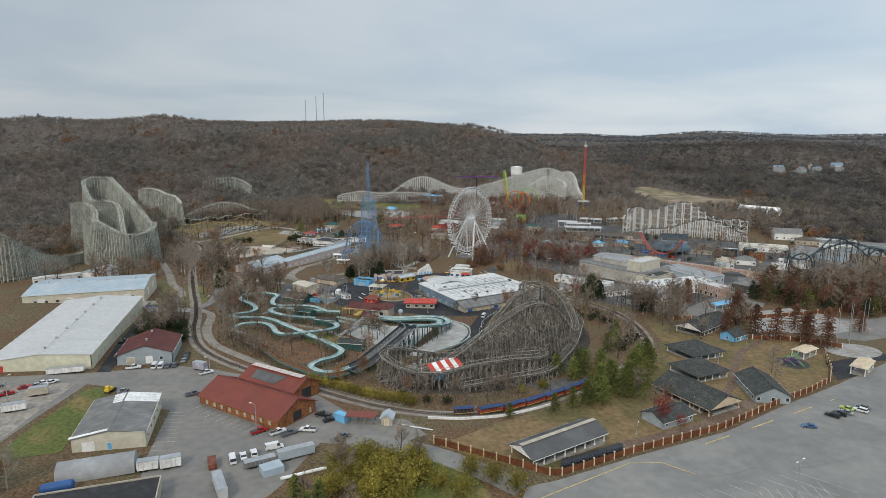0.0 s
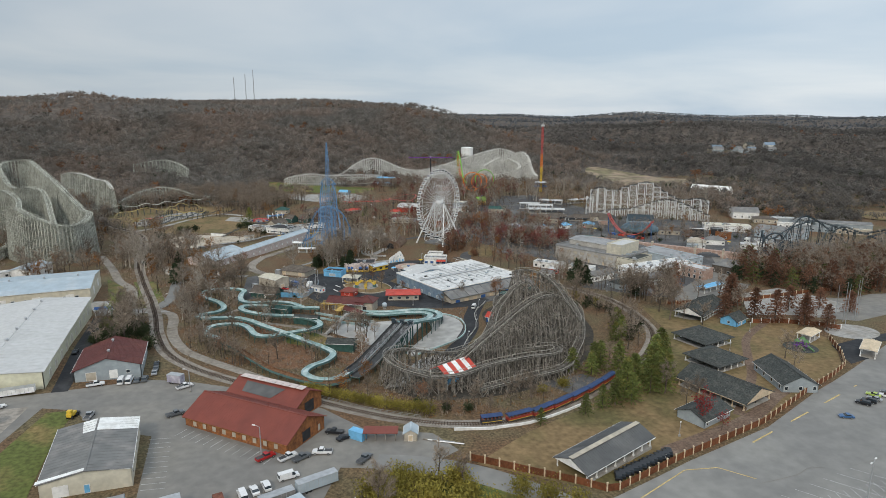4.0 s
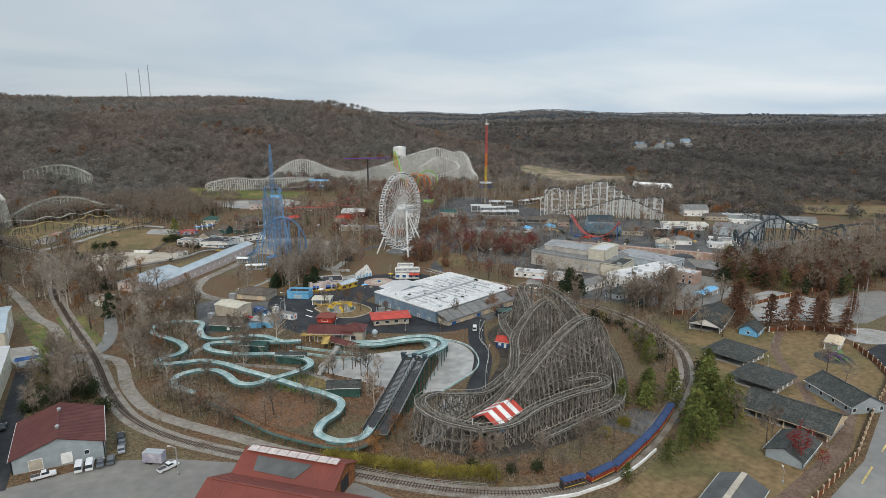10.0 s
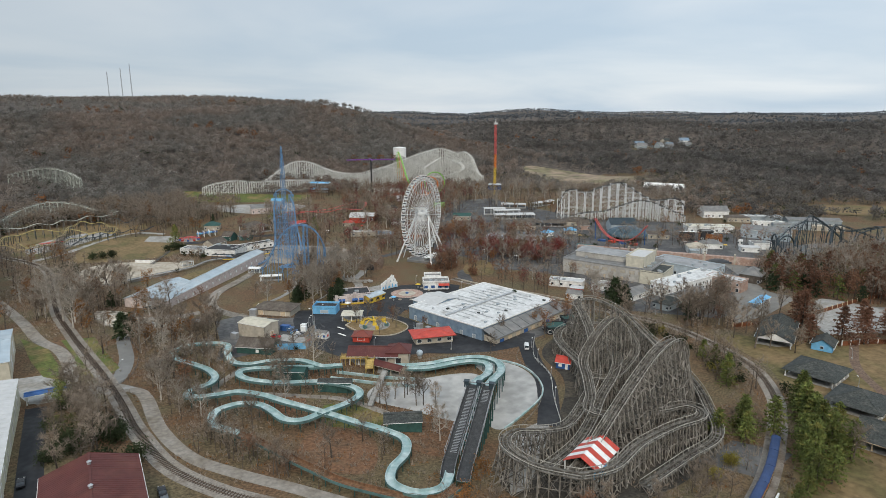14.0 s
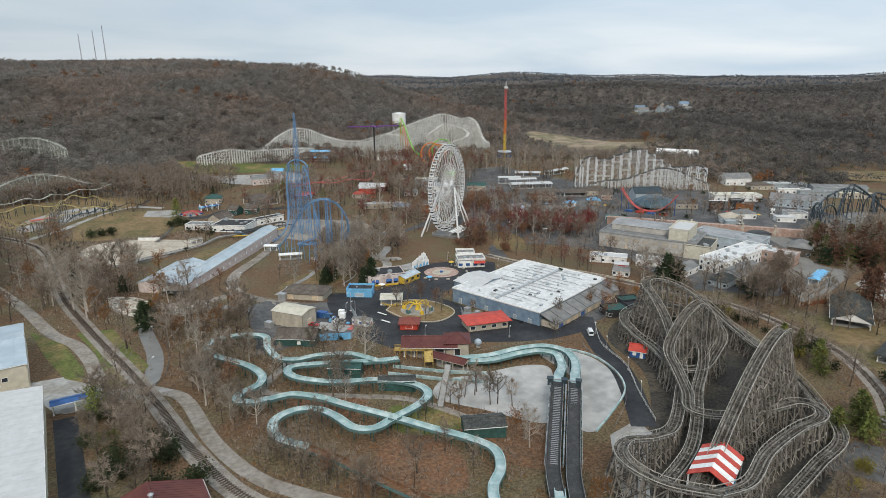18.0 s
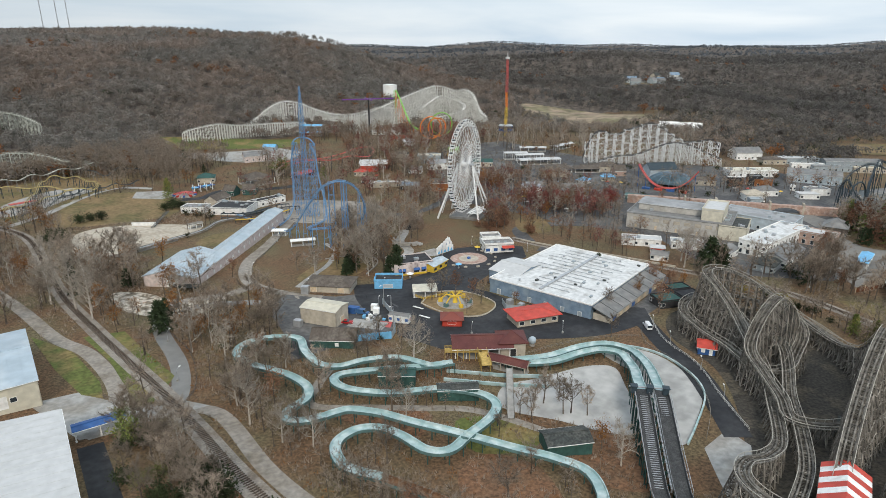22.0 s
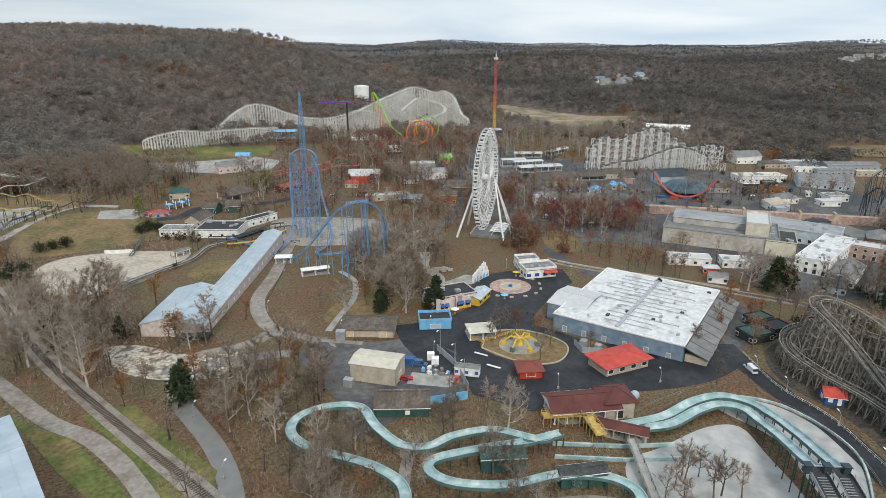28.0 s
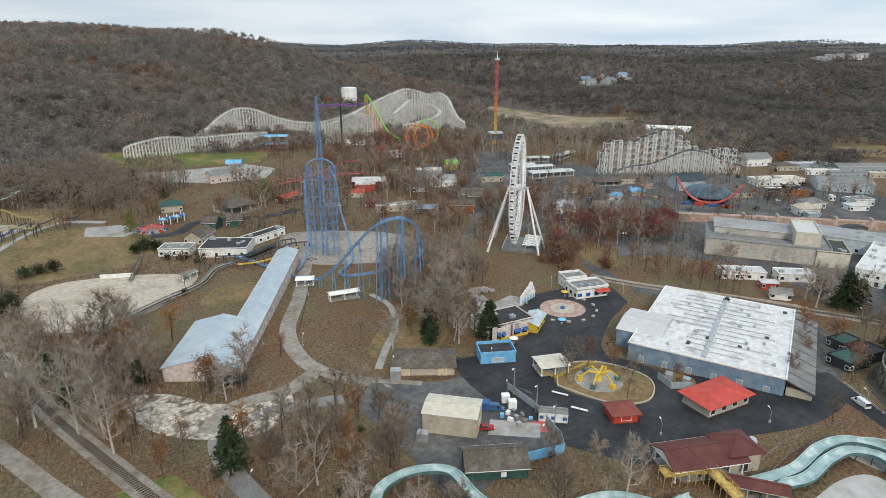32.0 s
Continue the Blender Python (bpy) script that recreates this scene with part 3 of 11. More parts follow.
ribbon("park_road", [(-104, -66), (-111, -82), (-113, -99), (-107, -117), (-96, -130), (-78, -145), (-57, -156), (-36, -158)], 12, M_DARKASPH, "dark asphalt walkway round the white-roofed hall", up=0.06)
ribbon("park_road", [(-29, -152), (-37, -162), (-48.5, -181), (-55.5, -196.5), (-66, -211), (-77, -224)], 7.5, M_DARKASPH, "dark asphalt walkway beside the drained pool", up=0.10)
ribbon("park_road", [(-40, -157), (-14, -151), (6, -140), (13, -120), (8, -98), (-6, -72)], 8, M_PARK, "grey asphalt walkway behind the hall", up=0.055)
# this sheet paints the coaster's shade onto the ground below it
patch("coaster_ground", [(-112, -250), (-104, -237), (-84, -230), (-62, -214), (-48, -198), (-40, -176), (-22, -164), (0, -168), (6, -186), (0, -214), (-14, -236), (-36, -258), (-64, -269), (-96, -268)], M_COASTERSHADE, "mulch and gravel under the wooden coaster, its shade in the colour", "ground", up=0.035, smooth=True, block=False)
patch("pad", [(-56, -264), (-36, -262), (-28, -276), (-48, -280)], M_PARK, "small grey asphalt pad", "pavement", up=0.06, block=False)
patch("park_road", [(-112, -72), (-108, -90), (-112, -104), (-121, -120), (-114, -138), (-98, -145), (-60, -157), (-36, -160), (-40, -152), (-62, -146), (-64, -120), (-66, -104), (-70, -92), (-84, -84), (-100, -70)], M_DARKASPH, "dark asphalt court between hall and flume station", "road", up=0.045)
patch("ride_plot", [(-97, -99), (-85, -92), (-74, -100), (-72, -116), (-84, -123), (-94, -116)], M_LAWN, "leafy plot round the spider ride", "grass", up=0.10, smooth=True, block=False)
patch("ride_plot", [(-70, -119), (-64, -118), (-62, -126), (-68, -129), (-72, -125)], M_LAWN, "small brown plot beside the hall", "grass", up=0.10, smooth=True, block=False)
patch("leaf_bank", [(-98, -160), (-78, -161.5), (-62, -166), (-53, -174), (-54, -180), (-60, -171), (-76, -164.8), (-94, -163.8)], M_RUSTLITTER, "rust coloured leaf bank above the flume", "ground", up=0.05, block=False)
patch("leaf_bank", [(132, -170), (146, -196), (158, -220), (215, -216), (330, -200), (330, -168), (250, -162), (190, -166), (178, -150), (160, -142)], M_LITTER, "dark leaf litter below the cypresses", "ground", up=0.2, smooth=True, block=False)
patch("leaf_bank", [(-118, -196), (-108, -196), (-98, -208), (-104, -218), (-114, -224), (-122, -214)], M_RUSTLITTER, "rust coloured leaf litter below the pool", "ground", up=0.05, smooth=True, block=False)
patch("leaf_bank", [(-164, -152), (-140, -168), (-152, -178), (-160, -164)], M_RUSTLITTER, "rust coloured leaf litter within the flume", "ground", up=0.04, smooth=True, block=False)
patch("leaf_bank", [(-150, -196), (-138, -192), (-130, -204), (-140, -222), (-154, -210)], M_RUSTLITTER, "rust coloured leaf litter within the flume", "ground", up=0.04, smooth=True, block=False)
patch("coaster_apron", [(-88, -221), (-76, -220), (-78, -228), (-90, -236), (-106, -250), (-112, -250), (-104, -238)], M_CONC, "pale concrete apron by the wooden coaster", "pavement", up=0.07)
ribbon("shed_walk", [(-131, -52), (-120, -42), (-106, -30), (-94, -12), (-92, 4)], 2.6, M_CONC, "pale concrete footpath past the grass plot", "path", up=0.06)
ribbon("west_path", [(-88, 62), (-98, 48), (-118, 20), (-138, -6), (-146, -34), (-139, -56), (-128, -70)], 6, M_GRAVEL, "pale gravel drive beside the long shed", "path")
patch("works_yard", [(-150, -62), (-138, -58), (-122, -72), (-108, -76), (-106, -96), (-122, -118), (-140, -116), (-160, -118), (-154, -96)], M_PARK, "grey asphalt works yard", "yard", up=0.05)
ribbon("west_road", [(-150, -60), (-168, -52), (-184, -52), (-190, -68), (-191, -100), (-196, -122), (-204, -130)], 5.5, M_ASPH, "pale asphalt lane through bare trees", up=0.05)
ribbon("stone_path", [(-188, -50), (-176, -42), (-160, -44), (-148, -40)], 6, M_GRAVEL, "pale rubble path below the long shed", "path", up=0.055)
ribbon("gravel_drive", [(-244, 30), (-231, -17), (-222, -56), (-214, -76), (-210, -104), (-212, -126)], 5, M_GRAVEL, "pale gravel drive beside the railway", "path")
patch("depot_apron", [(-232, -104), (-219, -104), (-208, -122), (-196, -124), (-190, -132), (-222, -132)], M_CONC, "concrete apron by the depot", "pavement", up=0.06)
patch("grass_strip", [(-229, -50), (-218, -72), (-213.5, -100), (-214, -112), (-219, -106), (-224, -84)], M_GREEN, "green grass strip beside the gravel drive", "grass", up=0.10, block=False)
patch("grass_strip", [(-214, -60), (-209, -86), (-207, -118), (-202, -122), (-194, -108), (-198, -84), (-201, -62)], M_GREEN, "green grass strip beside the railway", "grass", up=0.09, block=False)
patch("side_lane", [(-222, -226), (-217, -226), (-216, -200), (-217, -136), (-223, -136)], M_DARKASPH, "dark asphalt lane beside the white warehouse", "road", up=0.07)
ribbon("track_road", [(-200, -128), (-189, -138), (-187, -172), (-182, -193), (-173, -206), (-161, -220), (-150, -234), (-138, -247)], 4.5, M_GRAVEL, "pale gravel track along the railway", "path")
ribbon("hill_path", [(-150, -128), (-160, -138), (-166, -148), (-152, -158), (-140, -166), (-128, -174), (-118, -190), (-112, -206)], 3, M_GRAVEL, "bare earth path among the water flume", "path", block=False)
patch("inner_lawn", [(-126, -40), (-104, -24), (-82, -26), (-90, -44), (-112, -56), (-124, -54)], M_LAWN, "brown and green grass plot", "grass", up=0.04, smooth=True, block=False)
patch("interior_paving", [(36, -150), (62, -92), (40, -44), (22, 20), (58, 110), (120, 195), (180, 175), (205, 50), (262, 0), (290, -60), (262, -130), (200, -160), (120, -186), (66, -184)], M_PARK, "worn grey asphalt between the shops", "pavement", up=0.03, block=False, cell=10)
patch("far_lawn", [(-98, 380), (-10, 330), (30, 312), (4, 286), (-64, 314), (-106, 330)], M_GREEN, "green lawn below the far wooden coaster", "grass", up=0.1)
patch("far_lot", [(-112, 318), (-70, 302), (-7, 287), (4, 258), (-17, 236), (-53, 250), (-90, 290)], M_CONC, "pale empty concrete pad", "pavement", up=0.12)
patch("dry_hill", [(-202, 176), (-180, 206), (-155, 203), (-141, 182), (-132, 140), (-148, 116), (-169, 117), (-195, 120), (-212, 130)], M_LAWN, "dry brown grass bank", "grass", up=0.05)
patch("drained_lagoon", [(-207, 80), (-201, 103), (-188, 112), (-170, 108), (-151, 96), (-137, 81), (-145, 68), (-160, 60), (-176, 52), (-194, 46), (-204, 58)], M_LAGOON, "drained pale concrete lagoon", "pool", up=0.06, smooth=True)
patch("drained_pool", [(-120, -177), (-110, -190), (-99, -205), (-90, -203), (-80, -189), (-74, -179), (-82, -173), (-100, -170), (-112, -168)], M_SANDPOOL, "drained pale grey flume pool", "pool", up=0.06, smooth=True)
patch("drained_pool", [(-70, -170), (-60, -173), (-56, -183), (-59, -196), (-66, -206), (-80, -213), (-90, -217), (-92, -212), (-82, -200), (-72, -188)], M_SANDPOOL, "drained pale grey curved splash pool", "pool", up=0.06, smooth=True)
patch("rubble_bed", [(-199, -16), (-188, -21), (-180, -36), (-168, -46), (-160, -44), (-164, -54), (-178, -60), (-192, -50), (-199, -36)], M_RUBBLE, "pale stony drained stream bed", "stream bed", up=0.05, smooth=True)
patch("bank_grass", [(-150, 44), (-136, 58), (-120, 52), (-128, 40), (-142, 34)], M_LAWN, "dry grass bank by the long shed", "grass", up=0.04, smooth=True, block=False)
patch("flume_grass", [(-136, -176), (-124, -180), (-118, -190), (-126, -196), (-140, -190)], M_GREEN, "patch of green grass within the flume", "grass", up=0.04, smooth=True, block=False)
patch("path_plot", [(19, -26), (38, -21), (31, -42), (20, -53), (7, -45)], M_LAWN, "brown grass plot with a stone kerb", "grass", up=0.06, smooth=True, block=False)
patch("scrub_lawn", [(-112, -316), (-98, -326), (-94, -340), (-108, -352), (-128, -346), (-130, -326)], M_GREEN, "green and straw coloured rough grass", "grass", up=0.04, smooth=True, block=False)
patch("clearing", [(318, 214), (346, 262), (352, 330), (392, 376), (432, 330), (440, 240), (452, 180), (410, 176), (360, 184)], M_CLEARING, "tan cleared earth on the hillside", "clearing", up=0.3, smooth=True, cell=16)
patch("clearing", [(640, 380), (700, 345), (770, 320), (800, 350), (720, 410), (660, 420)], M_LAWN, "tan grass round the hill houses", "clearing", up=0.5, smooth=True, cell=16)
patch("clearing", [(420, -60), (500, -150), (560, -170), (600, -140), (500, -60), (440, -20)], M_LAWN, "pale grass field behind the park", "field", up=0.5, smooth=True, cell=16)
patch("mine_yard", [(-250, 170), (-226, 156), (-200, 186), (-178, 212), (-160, 222), (-150, 246), (-180, 262), (-222, 262), (-256, 250), (-266, 200)], M_LAWN, "rough brown grass under the yellow coaster", "grass", up=0.05, smooth=True)
patch("mine_pit", [(-236, 168), (-214, 180), (-190, 208), (-176, 222), (-190, 234), (-214, 224), (-236, 196)], M_CONC, "pale concrete pad under the yellow coaster", "pavement", up=0.11, smooth=True)
patch("low_pad", [(-152, 202), (-133, 194), (-126, 176), (-141, 170), (-158, 184)], M_CONC, "pale concrete pad by the spinner", "pavement", up=0.08)
patch("plaza_circle", [(-45 + 9.2 * math.cos(a), -63 + 9.2 * math.sin(a)) for a in np.linspace(0, 2 * math.pi, 40)[:-1]], M_PLAZA, "round brick plaza with a pale ring", "plaza", up=0.09)
g = Geo()
g.cyl((-45, -63, gz(-45, -63) + .1), 1.0, .7, 12, .8)
solid("plaza_planter", g, M_TRIMBLUE, "round blue planter in the middle of the plaza", "planter")
patch("plaza_ring", [(-45 + 5 * math.cos(a), -63 + 5 * math.sin(a)) for a in np.linspace(0, 2 * math.pi, 32)[:-1]], M_TAN, "pale paving ring in the plaza", "plaza", up=0.12)
patch("east_lot", [(100, -228), (120, -214), (160, -214), (200, -224), (190, -246), (130, -252)], M_YARD, "grey drained plaza behind the fence", "pavement", up=0.05)
patch("east_plaza", [(86, -226), (114, -194), (148, -192), (150, -216), (152, -238), (117, -238), (104, -232)], M_CONC, "pale concrete drained plaza under cypress trees", "pavement", up=0.10)
patch("shop_court", [(66, -194), (84, -176), (110, -162), (148, -142), (170, -112), (178, -120), (166, -148), (128, -186), (90, -194)], M_YARD, "grey paved court before the shops", "pavement", up=0.08)
patch("launch_pad", [(-90, 60), (-84, 96), (-70, 110), (-48, 94), (-30, 72), (-29, 48), (-52, 31), (-74, 42)], M_DUSTLOT, "pale gravel pad under the blue coaster", "pavement", up=0.05, smooth=True)
ribbon("tunnel_path", [(-22, 30), (-36, 14), (-47, -5), (-58, -18), (-62, -34), (-72, -44)], 5, M_CONC, "pale concrete path past the tunnel mound", "path", up=0.06)
patch("terrace", [(-64, -40), (-50, -39), (-47, -47), (-55, -50), (-66, -45)], M_CONC, "pale paved terrace with tables", "pavement", up=0.07)
patch("round_pool", [(112 + 13 * math.cos(a), -262 + 10 * math.sin(a)) for a in np.linspace(0, 2 * math.pi, 32)[:-1]], M_CONC, "round pale drained basin", "pool", up=0.12)
patch("drop_off", [(74, -290), (86, -272), (104, -270), (150, -268), (150, -278), (110, -276), (90, -288)], M_DARKASPH, "dark asphalt drop-off lane", "road", up=0.07)


def paint(name, pts, w, material, label, dash=None):
    line = resample(np.array(pts, float), 2.0)
    g = Geo()
    nrm, _ = side_of(line)
    for i in range(len(line) - 1):
        if dash and (i // dash) % 2:
            continue
        q = [(*(line[j] + nrm[j] * w * s), gz(*line[j]) + 0.10) for j, s in ((i, -.5), (i + 1, -.5), (i + 1, .5), (i, .5))]
        g.add(q, ((0, 1, 2, 3),))
    return solid(name, g, material, label, "road marking", kind="structure")


paint("yellow_line", [(-15, -324.5), (56, -305.5)], 0.5, M_LINE, "faded yellow line on the car park", dash=6)
paint("yellow_line", [(-92, -346), (-46, -330), (-36, -332), (-30, -340)], 0.35, M_LINE, "faded yellow lane line on the car park")
for k in range(13):
    x0 = -72 + k * 6.0
    paint("bay_line", [(x0, -352 + k * 0.6), (x0 + 9, -366 + k * 0.6)], 0.18, M_LINEW, "faded white parking bay line")
for k in range(8):
    x0 = -18 + k * 2.9
    paint("bay_line", [(x0, -352), (x0 - 3, -362)], 0.18, M_LINEW, "faded white parking bay line")


# ---- railway ----
RAIL = [(-206, 330), (-228, 290), (-262, 262), (-274, 220), (-258, 176), (-234, 138), (-223, 103), (-219, 40), (-216, -10), (-210, -53), (-205, -84), (-200, -113), (-196, -142), (-193, -172), (-188, -196), (-179, -212), (-168, -225), (-156, -237), (-142, -250), (-129, -264), (-116, -277), (-103, -286), (-89, -290), (-74, -289.5), (-60, -285), (-45, -279), (-29, -271), (-11, -261), (5, -250), (23, -230), (33, -203), (36, -178), (31, -155), (22, -128), (14, -100), (2, -74), (-6, -50)]
ribbon("railbed", RAIL, 6.0, M_BALLAST, "brown gravel railway bed", "railway", up=0.10)
rail_line = resample(spline(RAIL, 10), 0.9)
rn, rt = side_of(rail_line)
g, ties = Geo(), Geo()
for i, (p, n, t) in enumerate(zip(rail_line, rn, rt)):
    z = gz(*p) + 0.2
    ties.box((p[0], p[1], z), (2.2, 0.24, 0.16), math.atan2(n[1], n[0]))
track = thing("railway_track", (-20, -266, 0), "narrow gauge railway track with dark sleepers", "railway", kind="structure")
part("sleeper_row", ties, M_TIE, track)["kind"] = "stuff"
for s in (-0.55, 0.55):
    g = Geo()
    pts = [(p[0] + n[0] * s, p[1] + n[1] * s, gz(*p) + 0.34) for p, n in zip(rail_line[::3], rn[::3])]
    for a, b in zip(pts, pts[1:]):
        g.beam(a, b, 0.09, 0.14)
    part("rail", g, M_RAIL, track, "brown steel rail")

for k in range(11):
    y0 = -268 - k * 2.7
    paint("bay_line", [(-188.5, y0), (-182.5, y0 - .6)], 0.14, M_LINEW, "faded white bay line beside the storehouse")
for k in range(13):
    a = -17 + k * 2.8
    x0, y0 = -158.5 + .707 * a - .707 * 10.6, -268.5 - .707 * a - .707 * 10.6
    paint("bay_line", [(x0, y0), (x0 - 3.6, y0 - 3.6)], 0.14, M_LINEW, "faded white bay line before the barn")
# sealed cracks and tyre stains of the car park
crng = random.Random(11)
for k in range(16):
    x, y = crng.uniform(-70, 90), crng.uniform(-372, -322)
    pts = [(x, y)]
    for q in range(4):
        pts.append((pts[-1][0] + crng.uniform(3, 9), pts[-1][1] + crng.uniform(-2.5, 2.5)))
    if all(inside(np.array([(-70, -345), (-30, -330), (60, -303), (120, -285), (120, -460), (-90, -460)]), *p) for p in pts):
        paint("crack_seal", pts, crng.uniform(.12, .22), M_YARD, "dark sealed crack in the car park")


# ---- buildings ----
def seams(g, a, b, c, d, step_m, w=0.06, h=0.05):
    """Standing seams from the edge a-b up to the edge d-c."""
    a, b, c, d = map(Vector, (a, b, c, d))
    n = max(1, int((b - a).length / step_m))
    up = Vector((0, 0, h / 2))
    for i in range(n + 1):
        t = i / n
        g.beam(a.lerp(b, t) + up, d.lerp(c, t) + up, w, h)


def slab(g, a, b, c, d, th):
    a, b, c, d = map(Vector, (a, b, c, d))
    n = (b - a).cross(d - a).normalized()
    if n.z < 0:
        n = -n
    lo = [p - n * th for p in (a, b, c, d)]
    g.add([a, b, c, d, *lo], ((0, 1, 2, 3), (7, 6, 5, 4), (0, 4, 5, 1), (1, 5, 6, 2), (2, 6, 7, 3), (3, 7, 4, 0)))


SIDES = {"s": (0, -1), "n": (0, 1), "e": (1, 0), "w": (-1, 0)}


def building(name, label, cat, c, L, W, rot, h, rise, wall, roof, over=0.5, seam=0.0, openings=(), flat=False, hip=False, group="", posts=0, trim=None, parapet=0.0, dz=0.0, vents=0):
    """A house with its length L along rot (degrees) and the ridge along L. openings: (side, place 0..1, sill, width, height, material).
    posts: an open shelter on that many posts a side in place of walls."""
    r = radians(rot)
    u, v = Vector((math.cos(r), math.sin(r), 0)), Vector((-math.sin(r), math.cos(r), 0))
    cs = [Vector((c[0], c[1], 0)) + u * (sx * L / 2) + v * (sy * W / 2) for sx, sy in ((-1, -1), (1, -1), (1, 1), (-1, 1))]
    zs = [gz(p.x, p.y) for p in cs] + [gz(*c)]
    z0 = max(zs) * 0.6 + min(zs) * 0.4 + dz
    low = min(zs) - 0.4
    th = thing(name, (c[0], c[1], z0), label, cat, group)
    O = Vector((c[0], c[1], 0))

    def P(a, b, z):
        q = O + u * a + v * b
        return (q.x, q.y, z)
    BLOCK.append((np.array([P(sx * (L / 2 + 1), sy * (W / 2 + 1), 0)[:2] for sx, sy in ((-1, -1), (1, -1), (1, 1), (-1, 1))]), 0.0))
    hl, hw = L / 2, W / 2
    if posts:
        g = Geo()
        g.box((c[0], c[1], (low + z0 + 0.15) / 2), (L, W, z0 + 0.15 - low), r)
        part("floor", g, M_CONC, th, "pale concrete floor slab")
        for i in range(posts):
            a = -hl + 0.4 + (L - 0.8) * i / (posts - 1)
            for b in (-hw + 0.4, hw - 0.4):
                g = Geo()
                g.box((*P(a, b, 0)[:2], z0 + h / 2), (0.3, 0.3, h), r)
                g.box((*P(a, b, 0)[:2], z0 + 0.3), (0.5, 0.5, 0.6), r)
                part("post", g, trim or M_WHITE, th)
        for b in (-hw + 0.4, hw - 0.4):
            g = Geo()
            g.beam(P(-hl, b, z0 + h - 0.15), P(hl, b, z0 + h - 0.15), 0.25, 0.35)
            part("beam", g, trim or M_WHITE, th)
    else:
        g = Geo()
        tk = 0.25
        for a0, b0, a1, b1 in ((-hl, -hw, hl, -hw), (hl, -hw, hl, hw), (hl, hw, -hl, hw), (-hl, hw, -hl, -hw)):
            ln = math.hypot(a1 - a0, b1 - b0)
            sgn = ((a1 - a0) / ln, (b1 - b0) / ln)
            ia, ib = (a0 + a1) / 2 - sgn[1] * -0 + (-sgn[1]) * tk / 2, (b0 + b1) / 2 + sgn[0] * tk / 2
            q = P(ia, ib, 0)
            g.box((q[0], q[1], (low + z0 + h) / 2), (ln, tk, z0 + h - low), r + math.atan2(sgn[1], sgn[0]))
        if rise > 0 and not flat and not hip:
            for a in (-hl + 0.002, hl - 0.002):
                s = tk if a < 0 else -tk
                vs = [P(a, -hw, z0 + h), P(a, hw, z0 + h), P(a, 0, z0 + h + rise), P(a + s, -hw, z0 + h), P(a + s, hw, z0 + h), P(a + s, 0, z0 + h + rise)]
                g.add(vs, ((0, 1, 2), (5, 4, 3), (0, 3, 4, 1), (1, 4, 5, 2), (2, 5, 3, 0)))
        part("wall", g, wall, th)
    tk = 0.18
    if flat:
        g = Geo()
        g.box((c[0], c[1], z0 + h + 0.12), (L + 2 * over, W + 2 * over, 0.24), r)
        part("roof", g, roof, th)
        if parapet:
            g = Geo()
            for a0, b0, a1, b1 in ((-hl, -hw, hl, -hw), (hl, -hw, hl, hw), (hl, hw, -hl, hw), (-hl, hw, -hl, -hw)):
                g.beam(P(a0, b0, z0 + h + 0.24 + parapet / 2), P(a1, b1, z0 + h + 0.24 + parapet / 2), 0.3, parapet)
            part("parapet", g, trim or wall, th)
    elif hip:
        e = z0 + h + 0.03
        rl = max(0.0, hl - hw) if L > W else 0.0
        A = [P(-hl - over, -hw - over, e), P(hl + over, -hw - over, e), P(hl + over, hw + over, e), P(-hl - over, hw + over, e)]
        R = [P(-rl - 0.01, 0, e + rise), P(rl + 0.01, 0, e + rise)]
        B = [(x, y, z - tk) for x, y, z in A]
        g = Geo()
        g.add(A + R + B, ((0, 1, 5, 4), (1, 2, 5), (2, 3, 4, 5), (3, 0, 4), (0, 6, 7, 1), (1, 7, 8, 2), (2, 8, 9, 3), (3, 9, 6, 0), (9, 8, 7, 6)))
        part("roof", g, roof, th)
        g = Geo()
        for a, b in ((0, 4), (1, 5), (2, 5), (3, 4)):
            g.beam(A[a], R[b - 4], 0.25, 0.1)
        if rl:
            g.beam(R[0], R[1], 0.3, 0.12)
        part("ridge_cap", g, roof, th)
    else:
        k = rise / hw
        e = z0 + h + 0.02 - over * k
        for s, nm in ((-1, "roof"), (1, "roof")):
            a, b = P(-hl - over, s * (hw + over), e), P(hl + over, s * (hw + over), e)
            cc, dd = P(hl + over, 0, z0 + h + rise + 0.02), P(-hl - over, 0, z0 + h + rise + 0.02)
            g = Geo()
            lift = lambda p: (p[0], p[1], p[2] + tk)
            slab(g, lift(a), lift(b), lift(cc), lift(dd), tk)
            rf_ = part(nm, g, roof, th)
            if seam:
                g = Geo()
                seams(g, lift(a), lift(b), lift(cc), lift(dd), seam)
                part("standing_seam", g, roof, rf_)["kind"] = "stuff"
        g = Geo()
        g.beam(P(-hl - over, 0, z0 + h + rise + tk + 0.06), P(hl + over, 0, z0 + h + rise + tk + 0.06), 0.5, 0.1)
        part("ridge_cap", g, roof, th)
        for s in (-1, 1):
            g = Geo()
            g.beam(P(-hl - over, s * (hw + over + 0.06), e + 0.05), P(hl + over, s * (hw + over + 0.06), e + 0.05), 0.12, 0.16)
            part("gutter", g, trim or M_WHITE, th)
        if posts and rise > 0:
            for a in (-hl - over + 0.15, hl + over - 0.15):
                g = Geo()
